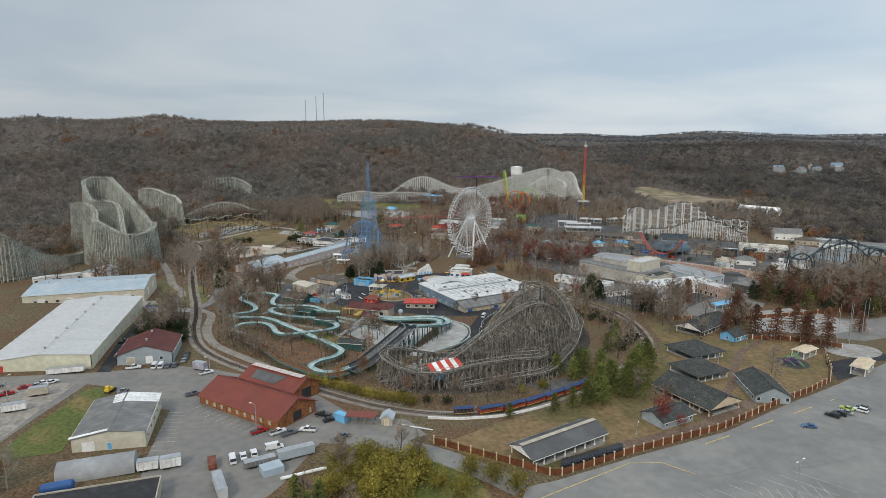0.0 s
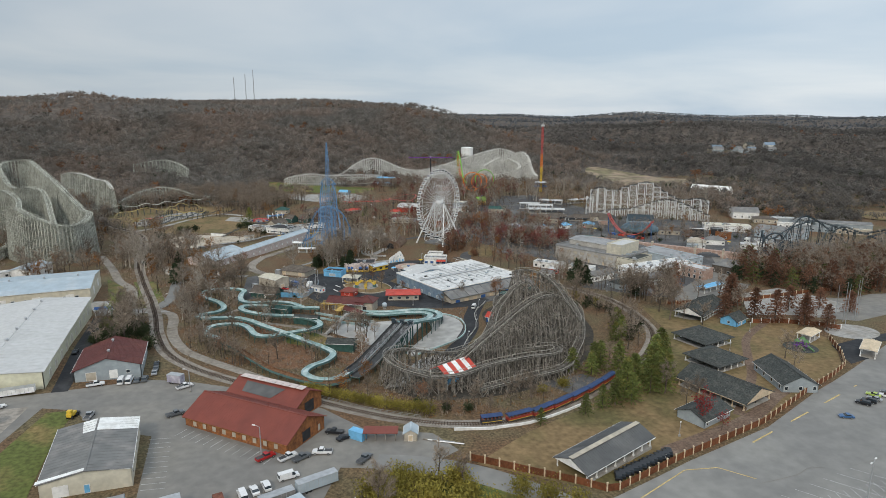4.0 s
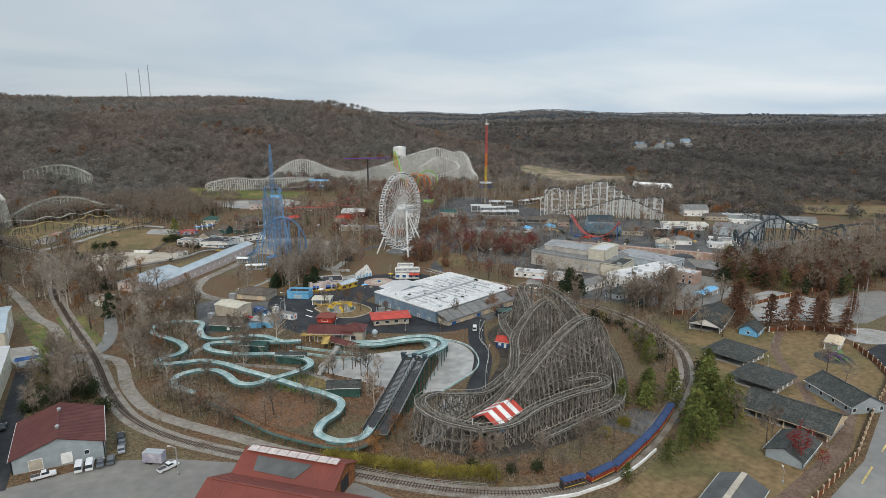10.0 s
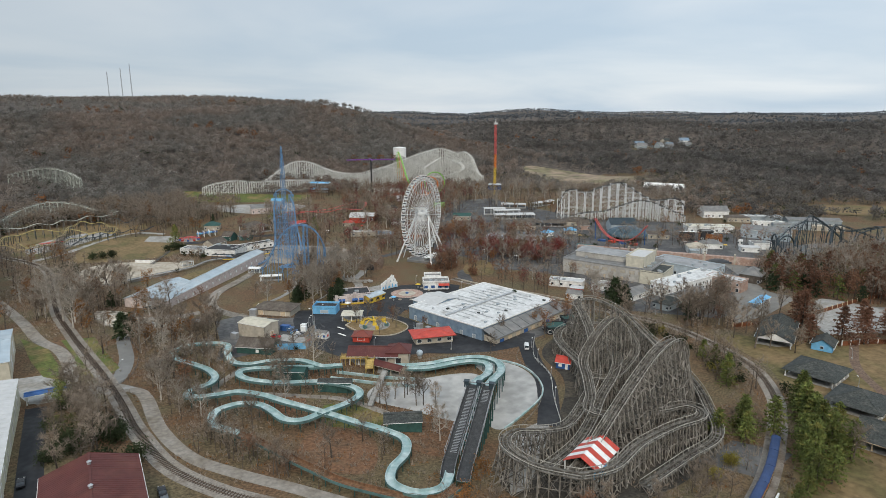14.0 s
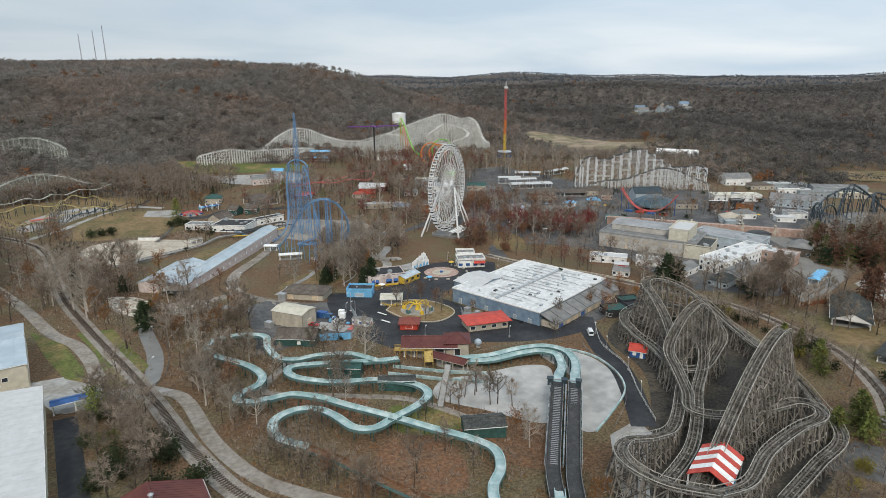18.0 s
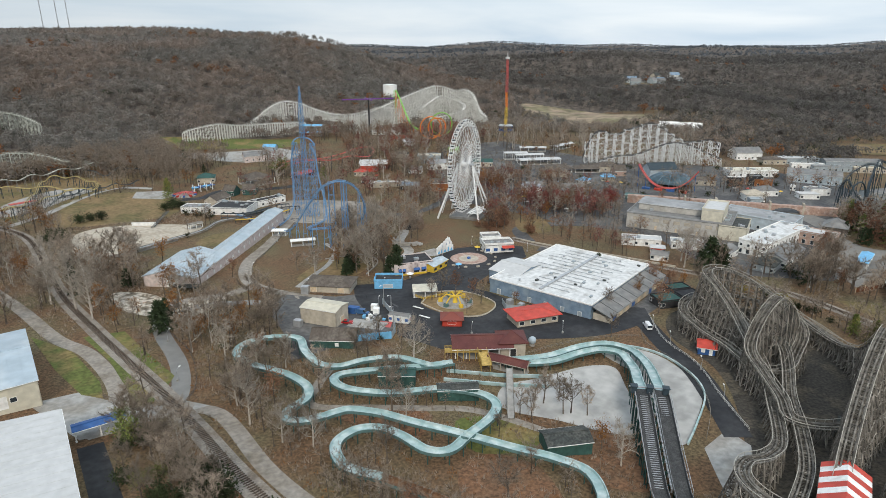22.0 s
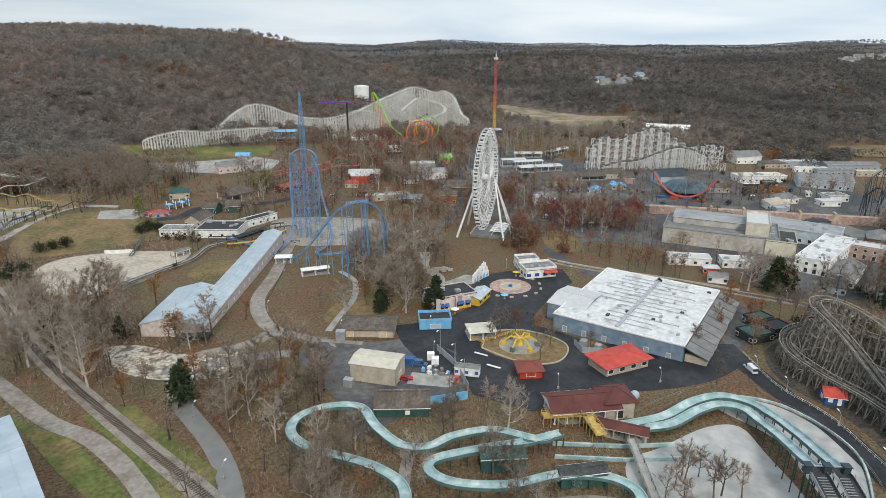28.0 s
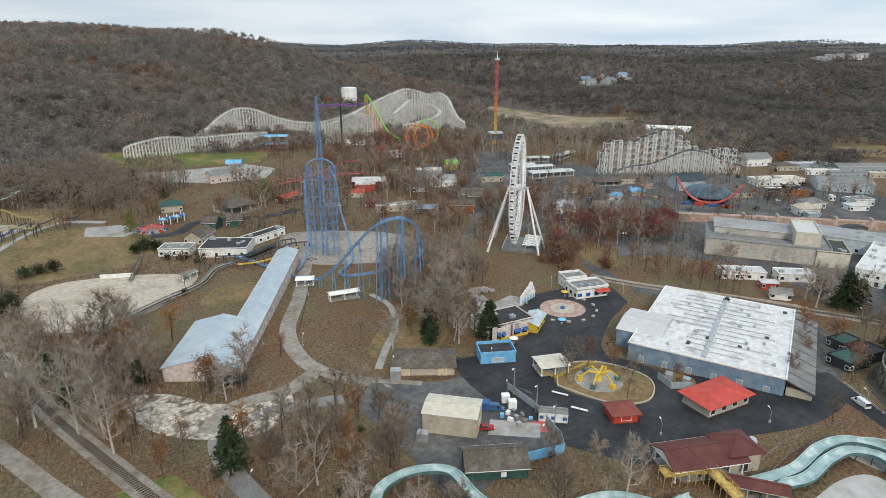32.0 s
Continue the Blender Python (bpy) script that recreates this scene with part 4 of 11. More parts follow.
                g.add([P(a, -hw - over + .2, e + .1), P(a, hw + over - .2, e + .1), P(a, 0, z0 + h + rise), P(a + .1, -hw - over + .2, e + .1), P(a + .1, hw + over - .2, e + .1), P(a + .1, 0, z0 + h + rise)], ((0, 1, 2), (5, 4, 3), (0, 3, 4, 1), (1, 4, 5, 2), (2, 5, 3, 0)))
                part("gable", g, trim or M_WHITE, th)
    if flat and L > 11 and h > 3.3 and not vents:
        rr_ = random.Random(int(c[0] * 7 + c[1]))
        for i in range(min(6, int(L * W / 70) + 1)):
            g = Geo()
            s3 = (rr_.uniform(1.2, 2.6), rr_.uniform(1.0, 2.0), rr_.uniform(.7, 1.4))
            q = P(rr_.uniform(-hl + 2, hl - 2), rr_.uniform(-hw + 1.6, hw - 1.6), z0 + h + .24 + s3[2] / 2)
            g.box(q, s3, r)
            g.box((q[0], q[1], q[2] + s3[2] / 2 + .05), (s3[0] * .6, s3[1] * .6, .12), r)
            part("roof_unit", g, M_GALV if i % 2 else M_GREYWALL, th, "grey roof fan unit")
    for i in range(vents):
        a = -hl + L * (i + 0.5) / vents
        g = Geo()
        if flat:
            b = hw * 0.5 * (-1) ** i
            zz = z0 + h + 0.24
        else:
            b, zz = 0, z0 + h + rise + tk
        q = P(a, b, zz)
        g.cyl(q, 0.4, 0.8, 10)
        g.cyl((q[0], q[1], q[2] + 0.8), 0.62, 0.35, 10, 0.15)
        part("roof_vent", g, M_GALV, th, "galvanised roof vent")
    for side, at, sill, w, hh, m in openings:
        dx, dy = SIDES[side]
        if dx:
            a, b, along = dx * hl, (at - 0.5) * W, v
        else:
            a, b, along = (at - 0.5) * L, dy * hw, u
        q = P(a + dx * 0.03, b + dy * 0.03, z0 + sill + hh / 2)
        ang = r if dy else r + math.pi / 2
        nm = "door" if sill < 0.3 else "window"
        g = Geo()
        t2 = 0.1
        for sgn in (-1, 1):
            g.box((q[0] + along.x * sgn * w / 2, q[1] + along.y * sgn * w / 2, q[2]), (t2, 0.14, hh + t2), ang)
            g.box((q[0], q[1], q[2] + sgn * hh / 2), (w + t2, 0.14, t2), ang)
        fr = part(nm, g, trim or M_WHITE, th)
        g = Geo()
        g.box(q, (w - 0.05, 0.06, hh - 0.05), ang)
        part("pane" if m is M_GLASS else "leaf", g, m, fr)
    return th


def row(side, n, sill, w, h, m=None, a=0.1, b=0.9):
    return [(side, a + (b - a) * (i / max(1, n - 1)), sill, w, h, m or M_GLASS) for i in range(n)]


building("warehouse", "long white metal warehouse with a pale flat-pitched roof", "warehouse", (-243, -176), 92, 37, 90, 6, 1.6, M_YWALL, M_WROOF, 0.3, 3.0, row("s", 9, 0.1, 3, 3.4, M_CREAM) + row("w", 2, 0.1, 4, 4, M_BRIGHTRED, 0.9, 0.3)[:1] + row("n", 4, 0.1, 1.2, 2.2, M_CREAM), vents=7)
building("warehouse", "wide cream warehouse with a pale grey metal roof", "warehouse", (-260, -88), 62, 40, 2, 6, 2.2, M_CREAM, M_BLUEROOF, 0.3, 3.0, row("s", 10, 1.5, 1.6, 1.4) + row("s", 4, 0.1, 3.4, 3.6, M_WHITE, 0.15, 0.85) + row("e", 2, 0.1, 4, 4, M_WHITE, .3, .7), vents=4)
building("workshop", "grey workshop with a dark red metal roof and ridge vents", "workshop", (-205.5, -207.5), 23, 21.5, 90, 4.2, 3.6, M_GREYWALL, M_MAROON, 0.5, 0.9, [("w", 0.42, 0.1, 2.6, 3, M_WHITE), ("w", 0.75, 0.1, 3.2, 3, M_TAN), ("w", 0.2, 1.4, 1.2, 1.2, M_GLASS)] + row("n", 4, 1.4, 1.2, 1.2) + row("s", 3, 1.4, 1.2, 1.2), vents=2)
building("storehouse", "low cream storehouse with a dark grey patched metal roof", "storehouse", (-201, -278), 29, 20.5, 92, 4.6, 1.5, M_CREAM, M_GREYROOF, 0.3, 1.5, row("s", 5, 1.6, 1.6, 1.4) + [("w", .5, 0.1, 1.3, 2.3, M_SKYBLUE), ("w", 0.78, 0.1, 3.4, 3.2, M_WHITE)] + row("n", 4, 1.6, 1.4, 1.2))
g = Geo()
zst = gz(-201, -278) + 5.15
slab(g, (-211.6, -271, zst - .35), (-211.9, -263.4, zst - .35), (-201.3, -263.2, zst + 1.28), (-201, -270.8, zst + 1.28), .05)
slab(g, (-190.5, -270.4, zst - .35), (-190.8, -262.8, zst - .35), (-201.3, -263.2, zst + 1.28), (-201, -270.8, zst + 1.28), .05)
for s_ in (-1, 1):
    slab(g, (-201 + s_ * 10.6, -292.6, zst - .35), (-201 + s_ * 10.6, -291.2, zst - .35), (-201, -291.2, zst + 1.28), (-201, -292.6, zst + 1.28), .05)
solid("roof_sheet", g, M_WHITE, "white replacement roof sheets on the storehouse", "roof sheet")
barn = building("barn", "long barn of orange boards with a rust red metal roof", "barn", (-158.5, -268.5), 39, 18, -45, 3.6, 4.2, M_WOODWALL, M_REDROOF, 0.7, 0.9, row("s", 9, 0.9, 1.5, 1.7, M_TAN) + [("e", 0.5, 0.1, 4.0, 3.4, M_BLACKROOF), ("e", 0.85, 0.1, 1.2, 2.2, M_TAN)], trim=M_WOODWALL)
building("barn", "rear barn of orange boards with a rust red roof", "barn", (-151.0, -253.5), 28, 13.5, -45, 4.6, 3.2, M_WOODWALL, M_REDROOF, 0.6, 0.9, [("e", 0.5, 0.1, 5.0, 4.2, M_BLACKROOF)] + row("n", 5, 1.0, 1.4, 1.4), trim=M_WOODWALL)
r45 = radians(-45)
zr = gz(-151, -253.5) + 8.0
BQ = lambda a, b, z: (-151 + .707 * a + .707 * b, -253.5 - .707 * a + .707 * b, z)
g = Geo()
slab(g, BQ(-9, -5.6, zr - 2.35), BQ(3, -5.9, zr - 2.48), BQ(6, -1.8, zr - .55), BQ(-10, -1.6, zr - .46), .06)
solid("roof_stain_sheet", g, M_GREYDARK, "dark grey patched sheet on the rear barn roof", "roof sheet")
zb = gz(-151, -253.5) + 8.3
rp = thing("ridge_light", (-151, -253.5, zb), "row of chalky translucent panels along the barn ridge", "roof light")
for k in range(9):
    a = -12 + k * 2.9
    g = Geo()
    g.box((-151 + math.cos(r45) * a, -253.5 + math.sin(r45) * a, zb + 0.1), (2.7, 2.6, 0.12), r45)
    part("panel", g, M_PINKWALL, rp)
strip_home = building("shelter", "open picnic shelter with a grey metal roof and white posts", "shelter", (-64, -317.5), 31, 11, 19, 3.2, 2.2, M_WHITE, M_GREYDARK, 0.6, 1.0, posts=8)
r19 = radians(19)
g = Geo()
g.beam((-64 - math.cos(r19) * 15.9, -317.5 - math.sin(r19) * 15.9, gz(-64, -317.5) + 5.95), (-64 + math.cos(r19) * 15.9, -317.5 + math.sin(r19) * 15.9, gz(-64, -317.5) + 5.95), 1.5, .12)
part("ridge_strip", g, M_TAN, strip_home, "pale translucent ridge strip")
building("shelter", "large picnic shelter with a dark roof and cream gable", "shelter", (4, -293), 26, 17, -76, 3.2, 3.4, M_WHITE, M_SHINGLE, 0.8, 1.0, posts=7, trim=M_POST)
building("shelter", "eight-sided looking hipped shelter with a dark shingle roof", "shelter", (36, -248), 18, 17, 10, 3, 3.6, M_WHITE, M_SHINGLE, 0.8, hip=True, posts=5)
building("shelter", "hipped dark-roofed shelter with red railings", "shelter", (22, -270), 17, 16, 10, 3, 3.6, M_WHITE, M_SHINGLE, 0.8, hip=True, posts=5)
building("shelter", "long open shelter with a dark roof and white arches", "shelter", (66, -214), 31, 14, 26, 3.2, 3.0, M_WHITE, M_SHINGLE, 0.7, 1.0, posts=9)
building("cottage", "grey cottage with a dark gabled roof", "cottage", (34, -293), 21, 13, 70, 3.2, 3.2, M_GREYWALL, M_SHINGLE, 0.6, 0, row("w", 3, 1, 1.2, 1.4) + row("s", 4, 1, 1.2, 1.4) + row("n", 4, 1, 1.2, 1.4), trim=M_WHITE)
building("restroom", "low grey house with a dark roof behind a red tree", "house", (-17, -306), 15, 10, 15, 2.8, 2.0, M_GREYWALL, M_SHINGLE, 0.6, 0, row("s", 3, 1, 1, 1), trim=M_WHITE)
building("cabin", "small pale blue cabin with a dark gabled roof", "cabin", (69, -233), 10, 8, 20, 2.8, 2.4, M_SKYBLUE, M_SHINGLE, 0.6, 0, [("s", .5, .1, 1.2, 2.1, M_WHITE), ("s", .2, 1, 1.2, 1.2, M_GLASS), ("w", .5, 1, 1.2, 1.2, M_GLASS)])
# the hall with the white roof
hall_c = (-29.5, -116.5)
HR = math.degrees(math.atan2(-133 + 149, 1 + 55))
building("hall", "large blue-grey hall with a patched white membrane roof", "hall", (-31, -119), 58, 47, HR, 6.2, 0, M_BLUEWALL, M_WROOF2, 0.3, flat=True, parapet=0.35, trim=M_WHITE, openings=row("w", 6, 0.1, 1.6, 2.4, M_GREYWALL) + row("e", 5, 0.5, 2.0, 2.0, M_TRIMBLUE), vents=6)
building("hall_annex", "white gabled annex joined to the hall", "hall", (-47, -100.3), 15, 20, HR + 90, 6.0, 1.4, M_BLUEWALL, M_WROOF, 0.3, openings=[("w", 0.5, 0.1, 2, 2.4, M_GREYWALL)], dz=0.5)
hr = radians(HR)
HU, HV = Vector((math.cos(hr), math.sin(hr), 0)), Vector((-math.sin(hr), math.cos(hr), 0))
HO = Vector((-31, -119, 0))
hz = gz(-31, -119)
lean = thing("lean_to", (HO - HV * 27.5).to_tuple(), "grey metal lean-to sloping down from the hall", "annex")
lean.location.z = gz(-23, -145)
P = lambda a, v_, z: tuple(HO + HU * a + HV * v_ + Vector((0, 0, z)))
g = Geo()
slab(g, P(-29, -31.5, hz + 3.4), P(29, -31.5, hz + 3.4), P(29, -23.9, hz + 6.0), P(-29, -23.9, hz + 6.0), 0.2)
part("roof", g, M_GREYROOF, lean)
g = Geo()
seams(g, P(-29, -31.5, hz + 3.4), P(29, -31.5, hz + 3.4), P(29, -23.9, hz + 6.0), P(-29, -23.9, hz + 6.0), 6, 0.16, 0.1)
part("batten", g, M_SHINGLE, lean)["kind"] = "stuff"
g = Geo()
g.box(P(0, -27.4, hz + 1.0), (56, 7.0, 4.6), hr)
part("wall", g, M_TAN, lean)
for k in range(9):
    g = Geo()
    g.box(P(-24 + 6 * k, -30.95, hz + 1.3), (3.0, .1, 2.0), hr)
    part("shutter", g, M_TRIMBLUE if k % 3 == 0 else M_POST, lean, "blue shutter" if k % 3 == 0 else "cream shutter")
hall_z = [gz(*(HO + HU * (sx * 29) + HV * (sy * 23.5)).to_tuple()[:2]) for sx in (-1, 1) for sy in (-1, 1)] + [hz]
rz_ = max(hall_z) * 0.6 + min(hall_z) * 0.4 + 6.44
top_gear = thing("roof_plant", P(0, 1, rz_), "grey roof duct with rows of thin pipes", "roof duct")
g = Geo()
for k in range(-9, 10):
    g.box(P(k * 2.9, 0, rz_ + 0.32), (2.7, 1.3, 0.5), hr)
part("duct", g, M_GALV, top_gear)
hrng = random.Random(4)
for k in range(13):
    a = -23 + 3.9 * k
    for s in (-1, 1):
        v0 = s * 1.2
        v1 = v0 + s * hrng.uniform(7, 18)
        if s > 0 and a < -4:
            v1 = v0 + hrng.uniform(3, 7)
        g = Geo()
        g.tube([P(a, v0, rz_ + .3), P(a, v1, rz_ + .3)], 0.13, 5)
        m_ = int(abs(v1 - v0) / 3)
        for q in range(m_ + 1):
            g.box(P(a, v0 + (v1 - v0) * q / max(1, m_), rz_ + .15), (.5, .35, .34), hr)
        part("pipe", g, M_GALV, top_gear)
for k in range(14):
    g = Geo()
    g.box(P(hrng.uniform(-24, 26), hrng.uniform(-21, 8), rz_ + .3), (hrng.uniform(.8, 1.8), hrng.uniform(.8, 1.4), .6), hr)
    part("fan_box", g, M_GREYWALL if k % 3 else M_SHINGLE, top_gear)
# long shed
building("long_shed", "long pale shed with a light blue metal roof and stained walls", "shed", (-134, 20), 116, 9.5, 50, 5.4, 1.5, M_PINKWALL, M_BLUEROOF, 0.3, 1.2, row("s", 14, 1.2, 1.4, 1.4, M_WHITE))
building("long_shed_end", "wide gabled shed end with rust-streaked white siding", "shed", (-167, -6.5), 34, 20, 50, 5.2, 2.6, M_PINKWALL, M_BLUEROOF, 0.4, 1.2, [("w", .35, .1, 5, 4.2, M_WHITE), ("s", .3, .1, 2, 2.4, M_WHITE), ("s", .7, .1, 2, 2.4, M_WHITE)], dz=0.15)
building("garage", "tan garage with a brown hipped roof and roller doors", "garage", (-119, -61), 20, 12, -42, 3.2, 2.6, M_TAN, M_BROWNROOF, 0.6, openings=[("s", 0.2, 0.1, 2.8, 2.6, M_POST), ("s", 0.8, 0.1, 2.8, 2.6, M_POST)], hip=True)
building("tan_store", "tall tan metal store with a cream roof", "storehouse", (-136.5, -92.5), 15, 9.5, -55, 6.2, 0.8, M_TAN, M_CREAM, 0.2, 1.0, [("e", .5, .1, 2.6, 3, M_POST)])
building("log_shed", "dark brown board shed with a worn shingle roof", "shed", (-142, -113), 15, 9, -38, 3.2, 2.4, M_FLUMEGREEN, M_BROWNROOF, 0.5, openings=[("s", .6, .9, 1.2, 1.2, M_WHITE)])
building("striped_kiosk", "red and white food stall with a hipped red roof", "kiosk", (-98.2, -122), 7.5, 6.5, -35, 2.8, 1.8, M_BRIGHTRED, M_REDROOF, 0.7, hip=True, openings=[("s", .5, .9, 3, 1.4, M_BRIGHTRED)])
building("queue_canopy", "flat pale canopy on posts", "canopy", (-90, -91), 10, 8, -30, 3, 0.3, M_WHITE, M_CREAM, 0.2, posts=3)
building("food_stand", "food stand with a bright red flat canopy", "food stand", (-71, -137), 17, 9.5, -16, 3.4, 1.0, M_TAN, M_BRIGHTRED, 1.2, 0.8, hip=True, openings=row("s", 4, .9, 2, 1.4))
building("station_house", "flume station with a maroon roof and cream rails", "station", (-104, -147), 19, 10, -32, 4.2, 2.0, M_TAN, M_MAROON, 0.8, 0.9, posts=6)
building("station_tower", "square tan tower with a hipped maroon roof", "tower", (-95, -152), 8.5, 8.5, -32, 5.4, 2.6, M_TAN, M_MAROON, 0.8, hip=True, openings=[("s", .5, .1, 2.2, 3, M_BLACKROOF), ("w", .5, .1, 2, 3, M_BLACKROOF)])
building("station_porch", "sloping maroon-roofed stair porch", "porch", (-104, -161), 13, 4, -62, 3.2, 1.1, M_TAN, M_MAROON, 0.4, 0.9, posts=4, trim=M_TAN)
building("pump_house", "dark green flume pump house", "shed", (-118, -200), 12, 7, -25, 3.4, 1.2, M_FLUMEGREEN, M_SHINGLE, 0.3)
building("photo_kiosk", "small blue kiosk with a bright red roof", "kiosk", (-41, -191), 5.5, 4.5, -55, 2.8, 1.6, M_TRIMBLUE, M_BRIGHTRED, 0.5, 0.8, [("s", .3, .9, 1.2, 1.2, M_WHITE), ("s", .75, .1, 1, 2, M_WHITE), ("w", .5, .9, 1.4, 1.2, M_WHITE)])
arcade_home = building("arcade", "pale pink stucco arcade with blue awnings and a black roof", "arcade", (-77.5, -58.5), 20, 12, -16, 4.6, 0, M_PINKWALL, M_BLACKROOF, 0.1, flat=True, parapet=0.4)
building("blue_booth", "open-topped light blue booth", "booth", (-97, -73), 12, 8, -35, 3.2, 0, M_SKYBLUE, M_BLACKROOF, -0.4, flat=True, parapet=1.0, openings=[("s", .5, .6, 4, 1.6, M_BLUEROOF)])
sf = thing("show_front", (-49, -48.4, gz(-49, -48.4)), "white and pale blue cut-out show front with jagged peaks", "stage")
zs_ = gz(-49, -48.4)
SFU = Vector((11.3, 1.5, 0)).normalized()
SFN = Vector((SFU.y, -SFU.x, 0))
SF = lambda a, z, d=0.0: tuple(Vector((-54.6, -48.9, zs_)) + SFU * a + SFN * d + Vector((0, 0, z)))
prof = [(0, 0), (0, 3.4), (1.0, 3.9), (1.6, 4.3), (2.6, 4.6), (3.2, 5.4), (4.2, 5.3), (5.0, 6.4), (6.0, 6.2), (6.8, 7.6), (7.3, 7.0), (7.8, 8.1), (8.3, 7.0), (9.0, 7.4), (9.6, 5.6), (10.4, 5.0), (10.8, 3.4), (11.5, 3.0), (11.5, 0)]
g = Geo()
n_ = len(prof)
g.v = [SF(a, z) for a, z in prof] + [SF(a, z, -.5) for a, z in prof]
g.f = [tuple(range(n_))[::-1], tuple(range(n_, 2 * n_))] + [(k, (k + 1) % n_, n_ + (k + 1) % n_, n_ + k) for k in range(n_)]
part("panel", g, M_WHITE, sf)
for a0, w_, z0_, h_ in ((.6, 1.6, .2, 1.4), (2.6, 1.2, .2, 2.2), (4.4, 2.2, .2, 1.5), (7.2, 1.4, .2, 2.6), (9.2, 1.8, .2, 1.7), (3.4, .8, 3.2, 1.2), (6.2, .9, 3.8, 1.4), (8.2, .8, 4.2, 1.2)):
    g = Geo()
    g.add([SF(a0, z0_, .06), SF(a0 + w_, z0_, .06), SF(a0 + w_ * .8, z0_ + h_, .06), SF(a0 + w_ * .3, z0_ + h_ * .85, .06), SF(a0, z0_, 0), SF(a0 + w_, z0_, 0), SF(a0 + w_ * .8, z0_ + h_, 0), SF(a0 + w_ * .3, z0_ + h_ * .85, 0)], ((0, 1, 2, 3), (0, 4, 5, 1), (1, 5, 6, 2), (2, 6, 7, 3), (3, 7, 4, 0)))
    part("painted_wave", g, M_SKYBLUE if z0_ < 1 else M_PALEBLUE, sf, "pale blue painted wave")
for k in range(4):
    g = Geo()
    a0 = 1.2 + 3 * k
    g.beam(SF(a0, .1, -3), SF(a0, 3.2, -.5), .14)
    part("prop", g, M_TIMBER, sf)
building("game_stand", "white and blue open-topped game stand", "game stand", (-21, -50.5), 10, 7.5, -28, 4.3, 0, M_WHITE, M_GREYROOF, 0.2, flat=True, parapet=1.0, trim=M_WHITE, openings=row("w", 3, .9, 1.8, 1.7, M_PALEBLUE))
gs2 = building("game_stand", "white and blue game stand with a curved counter and red awning", "game stand", (-24.5, -60.5), 15, 9.5, -26, 4.0, 0, M_WHITE, M_GREYROOF, 0.2, flat=True, parapet=1.0, trim=M_WHITE, openings=row("s", 4, .9, 2.2, 1.7, M_TRIMBLUE) + row("w", 3, .9, 2.0, 1.7, M_GLASS))
ga = radians(-26)
for k in range(5):
    g = Geo()
    a0 = 1.2 + k * 1.25
    p0 = Vector((-24.5, -60.5, gz(-24.5, -60.5))) + Vector((math.cos(ga), math.sin(ga), 0)) * a0
    nn_ = Vector((math.sin(ga), -math.cos(ga), 0))
    slab(g, p0 + nn_ * 7.2 + Vector((0, 0, 2.9)), p0 + nn_ * 7.2 + Vector((math.cos(ga) * 1.24, math.sin(ga) * 1.24, 2.9)), p0 + nn_ * 4.7 + Vector((math.cos(ga) * 1.24, math.sin(ga) * 1.24, 3.7)), p0 + nn_ * 4.7 + Vector((0, 0, 3.7)), .08)
    part("awning", g, M_BRIGHTRED, gs2, "red fabric awning")
# arcade front: gables, awnings, yellow plinth
ar_ = radians(-16)
AU, AN = Vector((math.cos(ar_), math.sin(ar_), 0)), Vector((math.sin(ar_), -math.cos(ar_), 0))
az_ = gz(-81, -66)
AF = lambda a, z, d=0.0: tuple(Vector((-88.8, -64.2, az_)) + AU * a + AN * d + Vector((0, 0, z)))
for a0, a1, top_ in ((0, 1.6, 5.6), (1.6, 5.6, 4.9), (5.6, 7.4, 5.4), (7.4, 8.6, 4.3), (8.6, 12.4, 5.6), (9.6, 11.4, 6.4), (12.4, 15.4, 4.9)):
    g = Geo()
    dd_ = -1.2 if (a0, a1) == (7.4, 8.6) else 0
    g.add([AF(a0, -.3, dd_), AF(a1, -.3, dd_), AF(a1, top_, dd_), AF(a0, top_, dd_), AF(a0, -.3, dd_ - .4), AF(a1, -.3, dd_ - .4), AF(a1, top_, dd_ - .4), AF(a0, top_, dd_ - .4)], ((0, 1, 2, 3), (7, 6, 5, 4), (0, 4, 5, 1), (1, 5, 6, 2), (2, 6, 7, 3), (3, 7, 4, 0)))
    part("front_bay", g, M_PINKWALL, arcade_home)
for a0, w_ in ((1.8, 1.6), (3.8, 1.5), (9.0, 3.0), (12.8, 2.2)):
    g = Geo()
    slab(g, AF(a0, 2.4, 1.3), AF(a0 + w_, 2.4, 1.3), AF(a0 + w_, 3.3, .06), AF(a0, 3.3, .06), .07)
    part("awning", g, M_TRIMBLUE, arcade_home, "blue fabric awning")
    g = Geo()
    g.add([AF(a0 + .1, 1.0, .05), AF(a0 + w_ - .1, 1.0, .05), AF(a0 + w_ - .1, 2.6, .05), AF(a0 + .1, 2.6, .05)], ((0, 1, 2, 3),))
    part("window", g, M_GLASS, arcade_home)
for a0, a1 in ((0, 7.4), (8.6, 15.4)):
    g = Geo()
    g.beam(AF(a0, .4, .1), AF(a1, .4, .1), .2, .9)
    part("plinth", g, M_YELLOW, arcade_home, "yellow painted plinth")
building("snack_stall", "snack stall with a pale blue roof and yellow counter", "snack bar", (-67, -65.5), 12, 6, 24, 3.2, 1.0, M_YELLOW, M_PALEBLUE, .5, 0, row("s", 3, 1.0, 2.4, 1.3), trim=M_YELLOW)
